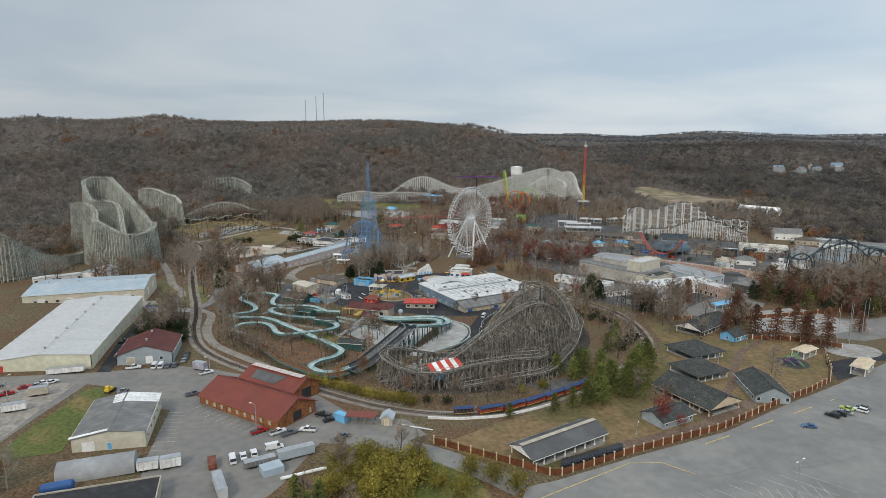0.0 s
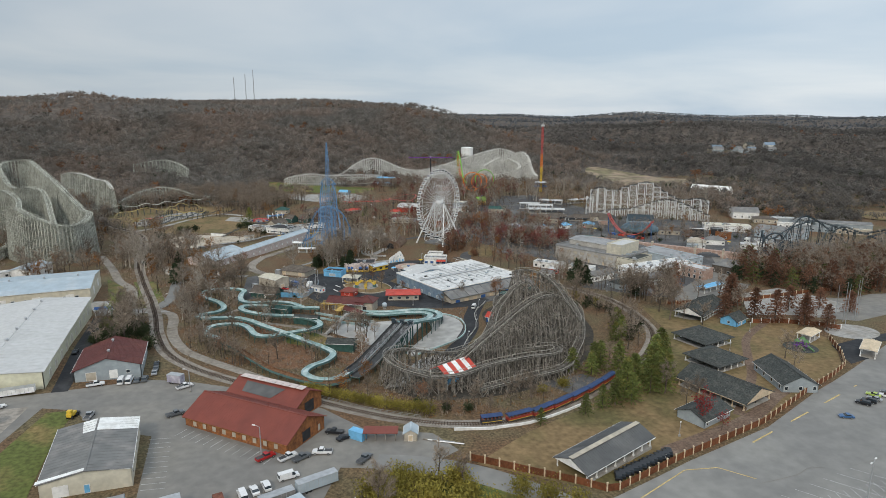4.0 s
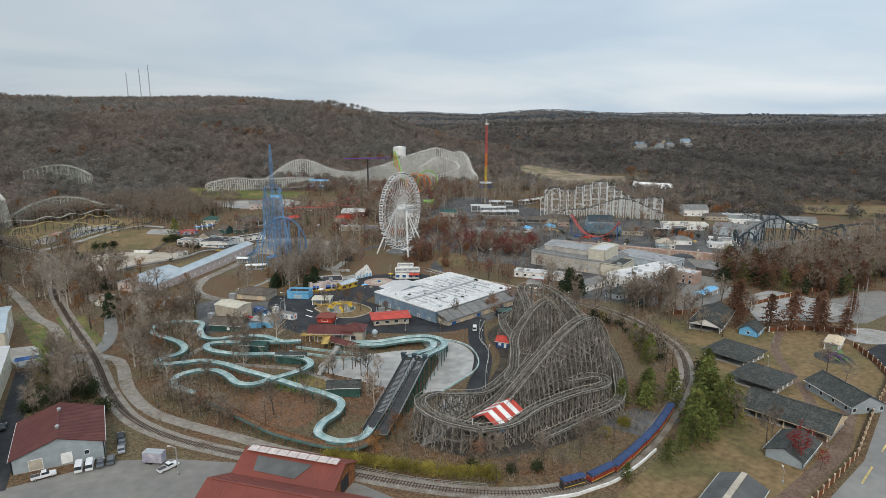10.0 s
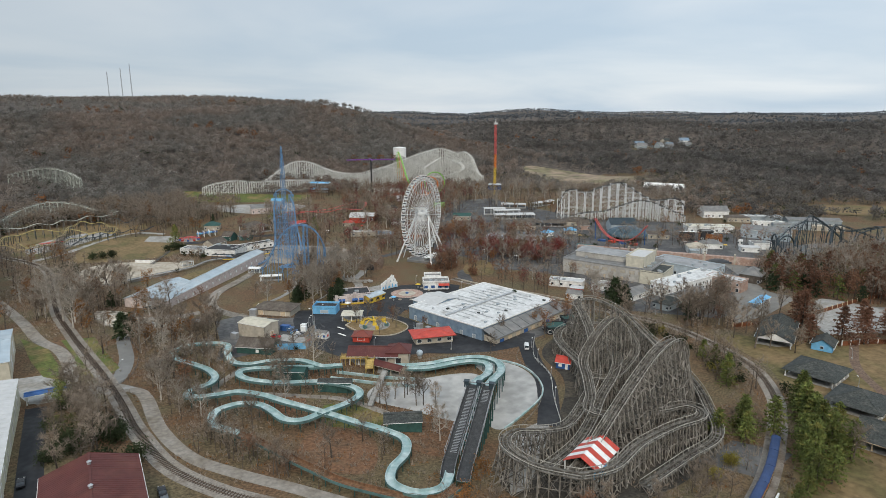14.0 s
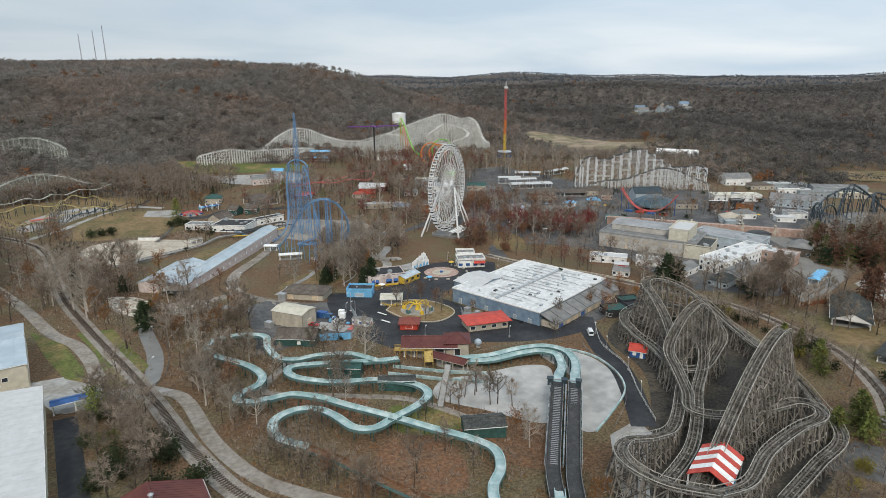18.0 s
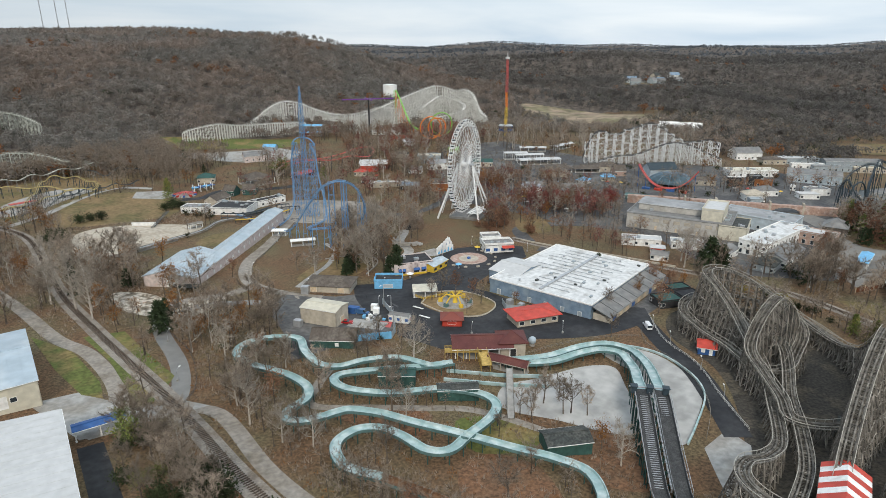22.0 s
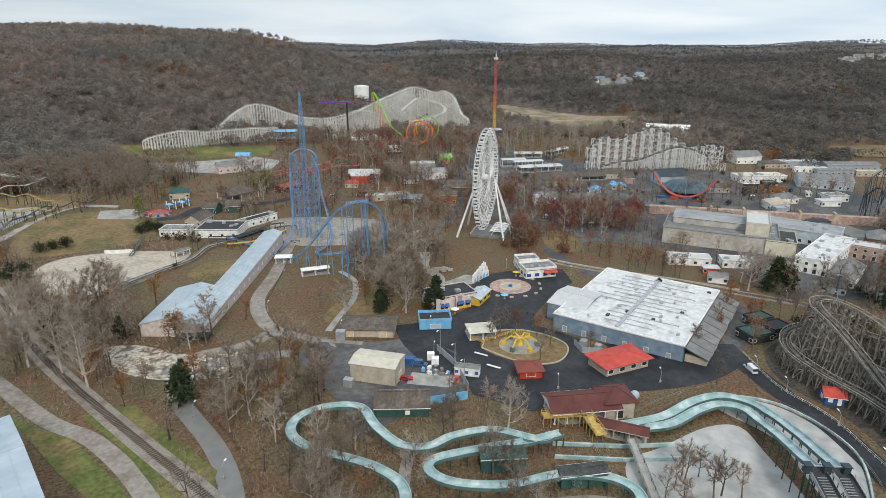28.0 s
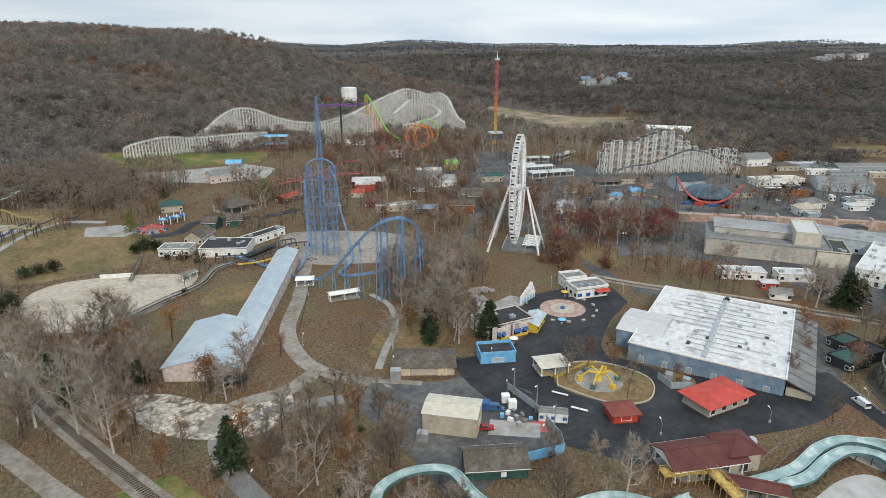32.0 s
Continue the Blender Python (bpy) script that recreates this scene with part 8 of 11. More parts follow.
channel([(-92.2, -202.8), (-86, -197), (-78, -190), (-72, -183), (-69, -177), (-72, -171.5), (-80, -169), (-92, -167.5), (-104, -161)], 3, 2.6, heights=DROP)
channel([(-88.6, -206.4), (-82, -200), (-74, -192.5), (-67, -184), (-64.5, -177), (-67, -170), (-76, -166), (-90, -164.5), (-104, -159)], 3, 2.6, heights=DROP)
# machine house and stair treads of the lift
lm = thing("lift_house", (-92, -206, gz(-92, -206)), "dark steel drive house on the flume lift top", "machine house")
zt = gz(-92, -206) + 11.4
g = Geo()
for off in (-4.2, 0, 4.2):
    g.box((-92 + off * .715, -205.5 - off * .70, zt + .5), (1.5, 1.5, 2.0), .8)
    g.box((-92 + off * .715, -205.5 - off * .70, zt + 1.6), (1.9, 1.9, .2), .8)
part("housing", g, M_STEELDARK, lm)
g = Geo()
g.beam((-96, -201.6, zt + 1.2), (-88, -209.4, zt + 1.2), .3)
part("cross_beam", g, M_GALV, lm)
for off in (-4.7, -.1, .1, 4.7):
    g = Geo()
    for k in range(15):
        q = k / 14
        x, y = -114.5 + 21.5 * q + off * .715, -229.3 + 22 * q - off * .70
        z_ = gz(-114.5 + 21.5 * q, -229.3 + 22 * q) + 3.6 + 8.2 * q
        g.box((x, y, z_), (.1, .1, 1.1))
        if k:
            g.beam(last_, (x, y, z_ + .5), .09)
        last_ = (x, y, z_ + .5)
    part("stair_rail", g, M_GALV, lm, "pale stair rail beside the lift")
# timber bracing under the lift
for k in range(7):
    q = k / 6
    cx_, cy_ = -110 + 17 * q, -224.6 + 17.4 * q
    zb_, zl = gz(cx_, cy_) - .2, gz(cx_, cy_) + 4.4 + 6.3 * q
    g = Geo()
    ends = [(cx_ + o * .715, cy_ - o * .70) for o in (-4.6, 0, 4.6)]
    for e0, e1 in zip(ends, ends[1:]):
        g.beam((*e0, zb_), (*e1, zl), .2)
        g.beam((*e1, zb_), (*e0, zl), .2)
    for e0 in ends:
        g.beam((*e0, zb_), (*e0, zl), .28)
    part("lift_bent", g, M_FLUMEGREEN, lm)
for off in (-2.4, 2.4):
    g = Geo()
    for k in range(44):
        q = k / 43
        cx_, cy_ = -113.5 + 20.3 * q, -228.3 + 20.8 * q
        g.box((cx_ + off * .715, cy_ - off * .70, gz(cx_, cy_) + 3.05 + 8.1 * q), (.16, 2.0, .14), radians(45.7))
    part("lift_belt", g, M_GALV, lm, "grey cleats of the lift belt")["kind"] = "stuff"
g = Geo()
ring_ = spline([(-66, -169), (-59, -173), (-55, -183), (-58, -196.5), (-65.5, -206.5), (-80, -213.5), (-90, -217.5)], 6)
for p, q in zip(ring_, ring_[1:]):
    g.beam((p[0], p[1], gz(*p) + .3), (q[0], q[1], gz(*q) + .3), .5, .8)
solid("pool_wall", g, M_FLUME, "pale teal wall round the splash pool", "wall", kind="structure")


# ---- trees ----
rng = np.random.default_rng(7)


def tree_arrays(kind, seed, H, lite=False):
    """Trunk and crown of a tree at the origin: two Geo. lite: fewer, broader twigs, for trees far off."""
    r = np.random.default_rng(seed)
    tr, cr = Geo(), Geo()

    def tri(p, d, ln, w):
        d = d / (np.linalg.norm(d) + 1e-9)
        s = np.cross(d, r.normal(size=3))
        s /= np.linalg.norm(s) + 1e-9
        cr.add([tuple(p - s * w / 2), tuple(p + s * w / 2), tuple(p + d * ln)], ((0, 1, 2),))

    def leaf(p, size):
        a, b = r.normal(size=3), r.normal(size=3)
        a /= np.linalg.norm(a)
        b = np.cross(a, b)
        b /= np.linalg.norm(b) + 1e-9
        cr.add([tuple(p - a * size), tuple(p - b * size * .7), tuple(p + a * size), tuple(p + b * size * .7)], ((0, 1, 2, 3),))
    if kind == "pine":
        tr.tube([(0, 0, -0.4), (0.1, 0, H * 0.5), (0, 0.1, H)], [0.28, 0.18, 0.03], 5)
        nk = 64 if not lite else 26
        for k in range(nk):
            f = (k + 0.5) / nk
            z = H * (0.10 + 0.88 * f)
            rad = H * 0.35 * (1 - f) ** 0.6 * r.uniform(0.65, 1.2) + 0.25
            a = k * 2.4 + r.uniform(-.4, .4)
            out = np.array([math.cos(a), math.sin(a), -0.18])
            for j in range(9):
                p = np.array([0, 0, z]) + out * rad * (j + 1.2) / 9.5
                for q in range(2):
                    d = out * 0.5 + r.normal(size=3) * 0.55 + np.array([0, 0, 0.15])
                    tri(p, d, r.uniform(0.6, 1.15), r.uniform(0.3, 0.55))
        return tr, cr
    if kind == "shrub":
        for k in range(9):
            a = r.uniform(0, 6.28)
            d = np.array([math.cos(a) * .5, math.sin(a) * .5, 1.0])
            tr.tube([(0, 0, -0.2), tuple(d * H * 0.4), tuple(d * H * 0.75 + r.normal(size=3) * .2)], [0.06, 0.04, 0.015], 3, False)
        for k in range(190 if lite else 1000):
            p = r.normal(size=3) * np.array([0.30, 0.30, 0.24]) * H + np.array([0, 0, H * 0.55])
            p[2] = max(0.1, p[2])
            leaf(p, r.uniform(0.14, 0.30) * (1.6 if lite else 1))
        return tr, cr
    lean = r.normal(size=2) * 0.04 * H
    fork = r.uniform(0.22, 0.36) if kind != "sycamore" else 0.2
    top = np.array([lean[0], lean[1], H * 0.86])
    b0 = 0.022 * H
    mid = np.array([lean[0] * .4, lean[1] * .4, H * 0.42]) + np.append(r.normal(size=2) * .02 * H, 0)
    tr.tube([(0, 0, -0.4), (0, 0, 0.3), tuple(mid), tuple(top)], [b0 * 1.35, b0, b0 * .62, b0 * 0.1], 4 if lite else 6, False)
    nl = (9 if kind != "sycamore" else 11) if not lite else 7
    ns = 6 if not lite else 4
    ends = []
    for k in range(nl):
        f = fork + (0.92 - fork) * (k + r.uniform(0, .8)) / nl
        base = (mid * (f / .42) if f < .42 else mid + (top - mid) * ((f - .42) / .44 if f < .86 else 1))
        a = k * 2.4 + r.uniform(-.5, .5)
        ln = H * (0.44 * (1 - 0.62 * f)) * r.uniform(.8, 1.15)
        d = np.array([math.cos(a), math.sin(a), r.uniform(0.55, 1.1)])
        d /= np.linalg.norm(d)
        p1 = base + d * ln * .5 + r.normal(size=3) * .03 * H
        p2 = base + d * ln + np.array([0, 0, ln * .15]) + r.normal(size=3) * .03 * H
        w = b0 * (.5 - .3 * f)
        tr.tube([tuple(base), tuple(p1), tuple(p2)], [w, w * .6, w * .15], 3 if lite else 4, False)
        for j in range(ns):
            t = 0.25 + 0.75 * j / (ns - 1)
            q = base + (p1 - base) * (t / .5) if t < .5 else p1 + (p2 - p1) * ((t - .5) / .5)
            dd = d * .6 + r.normal(size=3) * .55 + np.array([0, 0, .35])
            dd /= np.linalg.norm(dd)
            l2 = ln * .42 * r.uniform(.6, 1.1)
            e = q + dd * l2
            if lite:
                tr.add([tuple(q - np.array([w, -w, 0]) * .4), tuple(q + np.array([w, -w, 0]) * .4), tuple(e)], ((0, 1, 2),))
            else:
                tr.tube([tuple(q), tuple(q + dd * l2 * .5 + r.normal(size=3) * .08), tuple(e)], [w * .38, w * .26, w * .08], 3, False)
            ends.append((q, e, dd, l2))
    if kind in ("bare", "sycamore"):
        for q, e, dd, l2 in ends:
            for j in range(9 if lite else 19):
                t = r.uniform(.1, 1)
                d = dd * .7 + r.normal(size=3) * .6 + np.array([0, 0, .2])
                tri(q + (e - q) * t, d, r.uniform(.09, .19) * H * .85, (0.0085 if lite else 0.0058) * H)
    else:
        for q, e, dd, l2 in ends:
            for j in range(3):
                tri(q + (e - q) * r.uniform(.2, 1), dd + r.normal(size=3) * .6, .1 * H, .006 * H)
            for j in range(9 if not lite else 8):
                p = q + (e - q) * r.uniform(.3, 1.15) + r.normal(size=3) * .055 * H
                leaf(p, r.uniform(.014, .03) * H * (1.2 if lite else 1))
    return tr, cr


KINDS = {
    "bare_tree": ("bare", [M_BARK, M_TWIG], "bare grey-brown deciduous tree with fine twigs", 12.0, 4),
    "sycamore": ("sycamore", [M_PALEBARK, M_PALETWIG], "bare pale-barked sycamore tree", 13.0, 2),
    "russet_tree": ("leafy", [M_BARK, M_BROWNLEAF], "tree with thin russet winter leaves", 10.0, 2),
    "orange_tree": ("leafy", [M_BARK, M_ORANGELEAF], "tree holding orange-brown leaves", 9.0, 2),
    "red_tree": ("leafy", [M_BARK, M_REDLEAF], "tree with dull red-brown foliage", 10.0, 2),
    "crimson_tree": ("leafy", [M_BARK, M_CRIMSON], "small tree with crimson leaves", 8.0, 1),
    "evergreen": ("pine", [M_BARK, M_PINE], "green conical evergreen tree", 12.0, 3),
    "cedar": ("pine", [M_BARK, M_DARKPINE], "dark green cedar tree", 8.0, 2),
    "shrub": ("shrub", [M_BARK, M_YELLOWSHRUB], "yellow-green leafy shrub beside the path", 4.5, 2),
    "rust_shrub": ("shrub", [M_BARK, M_BROWNLEAF], "twiggy russet-brown shrub", 4.0, 2),
    "cypress": ("pine", [M_BARK, M_CYPRESS], "conical bald cypress with russet foliage", 13.0, 2),
    "laurel": ("shrub", [M_BARK, M_LAUREL], "dense dark green evergreen shrub", 4.0, 2),
    "green_tree": ("leafy", [M_BARK, M_PINE], "leafy dark green tree", 9.0, 1),
}
TEMPL = {}
for ti, (nm, (kd, ms, lab, H, nvar)) in enumerate(KINDS.items()):
    TEMPL[nm] = [tree_arrays(kd, 100 + 10 * ti + i, H) for i in range(nvar)]
LITE = {nm: [tree_arrays(kd, 500 + 10 * ti + i, H, True) for i in range(nvar + 1)] for ti, (nm, (kd, ms, lab, H, nvar)) in enumerate(KINDS.items())}
FIRST, PLANTED = {}, {}


def clear(x, y, extra=0.0):
    x, y = np.atleast_1d(np.asarray(x, float)), np.atleast_1d(np.asarray(y, float))
    ok = np.ones(x.shape, bool)
    for poly, reach in BLOCK:
        lo, hi = poly.min(0) - reach - extra, poly.max(0) + reach + extra
        near = ok & (x > lo[0]) & (x < hi[0]) & (y > lo[1]) & (y < hi[1])
        if not near.any():
            continue
        xi, yi = x[near], y[near]
        if reach == 0:
            bad = inside(poly, xi, yi)
        else:
            bad = (np.hypot(xi[:, None] - poly[None, :, 0], yi[:, None] - poly[None, :, 1]).min(1) < reach + extra)
        idx = np.where(near)[0]
        ok[idx[bad]] = False
    return ok


def plant(nm, x, y, s=1.0, rot=None):
    """One tree as an object of its own, sharing its mesh with its like."""
    k = int(rng.integers(len(TEMPL[nm])))
    rot = rng.uniform(0, 360) if rot is None else rot
    m = pose(x, y, gz(x, y), 0, 0, rot)
    if (nm, k) not in FIRST:
        tg, cg = TEMPL[nm][k]
        e = thing(nm, (0, 0, 0), KINDS[nm][2], "shrub" if nm in ("shrub", "laurel", "rust_shrub") else "tree", "trees of the park")
        part("trunk", tg, KINDS[nm][1][0], e)
        part("crown", cg, KINDS[nm][1][1], e)
        FIRST[nm, k] = e
        e.matrix_basis = m
        e.scale = (s, s, s * rng.uniform(.9, 1.1))
        return e
    e = copy_thing(FIRST[nm, k], m)
    e.scale = (s, s, s * rng.uniform(.9, 1.1))
    return e


def scatter(poly, per100, mix, smin=.7, smax=1.2, cap=400, extra=0.5):
    poly = np.array(poly, float)
    lo, hi = poly.min(0), poly.max(0)
    n = int((hi - lo).prod() * per100 * 1.9 / 100)
    x, y = rng.uniform(lo[0], hi[0], n), rng.uniform(lo[1], hi[1], n)
    keep = inside(poly, x, y) & clear(x, y, extra)
    x, y = x[keep][:cap], y[keep][:cap]
    names = list(mix)
    pr = np.array([mix[q] for q in names], float)
    kinds = rng.choice(len(names), size=len(x), p=pr / pr.sum())
    return [(names[k], a, b, 1.3 * rng.uniform(smin, smax)) for k, a, b in zip(kinds, x, y)]


MIX = {"bare_tree": 8, "sycamore": .8, "orange_tree": .5, "russet_tree": .6, "cedar": .25}
near_list = []
near_list += scatter([(-196, -132), (-190, -95), (-176, -60), (-150, -66), (-150, -96), (-118, -124), (-112, -150), (-128, -168), (-160, -168), (-184, -160)], .55, MIX, .55, 1.0)
near_list += scatter([(-186, -165), (-150, -160), (-122, -172), (-96, -208), (-110, -222), (-118, -250), (-132, -256), (-160, -222), (-180, -200)], .32, {"bare_tree": 5, "sycamore": 2.5, "orange_tree": .6}, .45, .85)
near_list += scatter([(-130, -248), (-112, -252), (-92, -268), (-60, -266), (-30, -262), (-12, -252), (8, -238), (20, -215), (26, -190), (8, -196), (2, -214), (-10, -244), (-50, -276), (-90, -285), (-112, -272)], .6, {"bare_tree": 8, "russet_tree": .6, "shrub": .6, "laurel": .6}, .4, .65)
near_list += scatter([(-216, -132), (-198, -132), (-194, -170), (-190, -192), (-200, -194), (-214, -190)], 1.0, {"bare_tree": 6, "green_tree": 1.2, "shrub": 1, "orange_tree": .6}, .5, .85)
near_list += scatter([(-236, -20), (-222, -50), (-206, -66), (-196, -58), (-180, -46), (-160, -30), (-176, -14), (-196, 10), (-210, 20)], .55, {"bare_tree": 5, "sycamore": 2, "cedar": .6, "orange_tree": .8}, .7, 1.15)
near_list += scatter([(-210, -62), (-196, -58), (-182, -60), (-186, -125), (-205, -125)], .35, {"bare_tree": 4, "sycamore": 1, "orange_tree": 1.2, "cedar": .3}, .6, 1.0)
near_list += scatter([(-300, -56), (-240, -60), (-226, -40), (-240, 40), (-260, -10), (-300, -30)], .45, {"bare_tree": 5, "orange_tree": 1}, .7, 1.0)
near_list += scatter([(-120, -56), (-84, -30), (-60, -30), (-70, -46), (-96, -62)], .7, {"bare_tree": 5, "sycamore": 1.5, "cedar": .8, "russet_tree": .8}, .7, 1.1)
near_list += scatter([(-92, 10), (-50, 30), (-30, 10), (-40, -30), (-70, -30)], .6, {"bare_tree": 5, "sycamore": 2, "russet_tree": 1, "orange_tree": .6}, .7, 1.1)
near_list += scatter([(-92, -150), (-60, -160), (-52, -172), (-66, -166), (-90, -163)], .9, {"bare_tree": 3, "russet_tree": 1.5}, .5, .8)
near_list += scatter([(-114, -180), (-104, -194), (-98, -200), (-96, -190), (-106, -176)], 2.4, {"bare_tree": 1}, .5, .75, extra=-50)
near_list += scatter([(-48, -164), (-20, -160), (16, -150), (26, -160), (24, -180), (6, -166), (-30, -164)], .5, {"bare_tree": 3, "russet_tree": 1.2}, .6, 1.0)
near_list += scatter([(38, -190), (60, -178), (96, -196), (104, -226), (80, -228), (50, -232), (38, -214)], .6, {"bare_tree": 5, "russet_tree": .6}, .7, 1.1)
near_list += scatter([(-14, -280), (-4, -296), (24, -284), (52, -262), (60, -285), (30, -300), (-20, -310), (-40, -300)], .3, {"bare_tree": 3}, .5, .8)
near_list += scatter([(-134, -314), (-112, -312), (-106, -322), (-116, -336), (-140, -332)], 4, {"shrub": 5, "bare_tree": .3}, .7, 1.05, cap=30, extra=-1)
near_list += [("cypress", x, y, s) for x, y, s in ((70, -226, 1.1), (81, -234, 1.25), (88, -240, 1.3), (98, -248, 1.3), (108, -240, 1.1), (111, -228, 1.2), (128, -232, 1.0), (86, -214, 1.5), (90, -209, 1.2), (87, -170, 1.2), (103, -256, 1.0), (140, -240, 1.0))]
near_list += scatter([(-160, -330), (-134, -312), (-110, -310), (-100, -332), (-108, -352), (-150, -352)], .3, {"bare_tree": 3, "shrub": 1.2}, .5, .8)
near_list += scatter([(-250, -310), (-222, -300), (-216, -330), (-250, -345)], 1.0, {"sycamore": 1, "orange_tree": 2}, .6, 1.0)
near_list += [("shrub", -112 + q * 5.3, -327 - (q % 3) * 5, 1.2) for q in range(6)]
near_list += [("shrub", x, y, .8) for x, y in spline([(-140, -246), (-128, -256), (-116, -268), (-104, -277)], 5)[:, :2]]
near_list += [("evergreen", x, y, s) for x, y, s in ((-29, -280, 1), (-22, -285, .9), (-37, -286, .9), (-14, -276, 1.1), (-8, -269, 1), (-2, -264, 1.1), (5, -259, 1), (-46, -290, .7), (-20, -274, .8), (-54, -292, .6), (-33, -264, .9), (-25, -258, 1.0), (-38, -258, .9), (10, -222, .8), (14, -214, .7), (-2, -236, .8), (4, -232, .9), (-72, -252 - 42, .5))]
near_list += [("crimson_tree", -22, -311, 1.5), ("crimson_tree", -18, -315, .8), ("red_tree", 8, -304, .6), ("cedar", -103, -46, 1.2), ("cedar", -99, -42, 1.4), ("cedar", -106, -50, 1.0), ("cedar", -186, -60, 1.1), ("evergreen", -25, 150, .95), ("cedar", -6, -112, 1.0), ("orange_tree", 6, -150, .8), ("orange_tree", 12, -134, .9)]
near_list += scatter([(-112, -56), (-84, -44), (-62, -30), (-62, 0), (-78, 12), (-92, -6), (-100, -26), (-118, -40)], 1.1, {"bare_tree": 5, "sycamore": 2.4, "russet_tree": .7, "orange_tree": .5}, .75, 1.15)
near_list += scatter([(-234, 40), (-226, -10), (-206, -56), (-190, -62), (-166, -36), (-176, 0), (-180, 40), (-206, 48)], .4, {"bare_tree": 4, "sycamore": 2, "orange_tree": 1.3, "russet_tree": .8}, .75, 1.25)
near_list += scatter([(-192, -64), (-170, -50), (-150, -62), (-156, -100), (-150, -128), (-186, -128)], .4, {"bare_tree": 5, "sycamore": 1, "orange_tree": 1.2}, .7, 1.1)
near_list += scatter([(-4, -20), (8, -20), (14, -40), (6, -60), (-8, -60)], 1.4, {"red_tree": 2, "russet_tree": 2, "bare_tree": 1.5}, .8, 1.1)
near_list += scatter([(48, 4), (66, -4), (96, -34), (84, -52), (60, -44), (46, -16)], 1.5, {"red_tree": 5, "bare_tree": 1.2}, .7, 1.0)
near_list += scatter([(44, 40), (60, 30), (72, 44), (60, 60)], 1.2, {"russet_tree": 2, "orange_tree": 1.5, "bare_tree": 1}, .8, 1.1)
near_list += scatter([(40, -176), (60, -168), (84, -180), (70, -200), (60, -196), (40, -188)], .8, {"bare_tree": 5}, .9, 1.3)
near_list += scatter([(-100, -64), (-86, -84), (-70, -112), (-92, -120), (-100, -96)], .8, {"bare_tree": 3, "russet_tree": 1.5}, .5, .8)
near_list += scatter([(-66, -142), (-30, -146), (0, -140), (4, -128), (-30, -150)], .8, {"bare_tree": 3, "russet_tree": 1.2}, .5, .8)
near_list += [("green_tree", -50, 173, 1.9), ("green_tree", -54, 178, 1.5), ("evergreen", -135, 177, 1.1), ("green_tree", -143, 140, 1.0), ("cedar", -86, -62, 1.3), ("cedar", -84, -58, 1.5), ("cedar", -89, -60, 1.2), ("cedar", 38, -142, 2.0), ("cedar", 41, -146, 1.6), ("crimson_tree", 57, -8, 1.4), ("crimson_tree", 88, -40, 1.3)]
near_list += [("shrub", x, y, s) for x, y, s in ((-121, -325, 1.5), (-116, -331, 1.7), (-111, -326, 1.2), (-126, -333, 1.3), (-119, -339, 1.4), (-134, -323, 1.0), (-131, -340, 1.1))]
near_list += [("evergreen", x, y, s) for x, y, s in ((-31, -283, 1.1), (-25, -279, 1.2), (-18, -281, 1.2), (-11, -272, 1.2), (-5, -266, 1.1), (2, -261, 1.2), (-16, -286, 1.0), (-40, -289, .9), (-34, -290, 1.0), (-9, -278, 1.0), (-22, -266, 1.1), (-30, -261, 1.0), (-140, -338, .8), (-146, -336, .9), (-143, -342, .8))]
near_list += [(nm, x, y, s) for nm, x, y, s in (("sycamore", -213, -28, 1.7), ("sycamore", -220, 3, 1.6), ("sycamore", -209, -44, 1.3), ("sycamore", -186, 27, 1.4), ("sycamore", -203, -8, 1.5), ("sycamore", -120, -46, 1.2), ("sycamore", -66, -6, 1.6), ("sycamore", -74, 8, 1.4), ("sycamore", -60, -22, 1.3), ("sycamore", -98, -38, 1.1), ("orange_tree", -172, 16, 1.4), ("russet_tree", -150, -22, .9), ("bare_tree", -84, -95, .9), ("russet_tree", -79, -98, .9), ("bare_tree", -77, -113, .8), ("bare_tree", -91, -98, .8), ("russet_tree", -75, -105, .8), ("bare_tree", -88, -118, .7), ("russet_tree", -67, -123, .6), ("sycamore", 36, -128, 1.3), ("sycamore", 30, -134, 1.4), ("sycamore", 40, -136, 1.2), ("russet_tree", -4, -150, 1.0), ("orange_tree", -20, -146, .7), ("bare_tree", -122, -30, .9), ("cedar", -190, -70, 1.6), ("green_tree", -177, 72, .5))]
near_list += scatter([(-216, -134), (-198, -134), (-192, -172), (-188, -196), (-202, -196), (-216, -192)], 1.6, {"laurel": 3, "bare_tree": 2}, .6, 1.0)
near_list += scatter([(-120, -250), (-100, -264), (-84, -276), (-60, -272), (-40, -266), (-60, -280), (-96, -286), (-114, -272)], .6, {"laurel": 1.5, "bare_tree": 2, "shrub": 1.2}, .4, .65)
near_list += [("laurel", x, y, s) for x, y, s in ((-196, 132, 1.4), (-190, 134, 1.2), (-184, 133, 1.3), (-140, 138, 1.6), (-136, 134, 1.3), (-146, 135, 1.2), (-210, 84, 1.8), (-214, 92, 1.5), (-208, 98, 1.4))]
for nm, x, y, s in near_list:
    plant(nm, x, y, s)


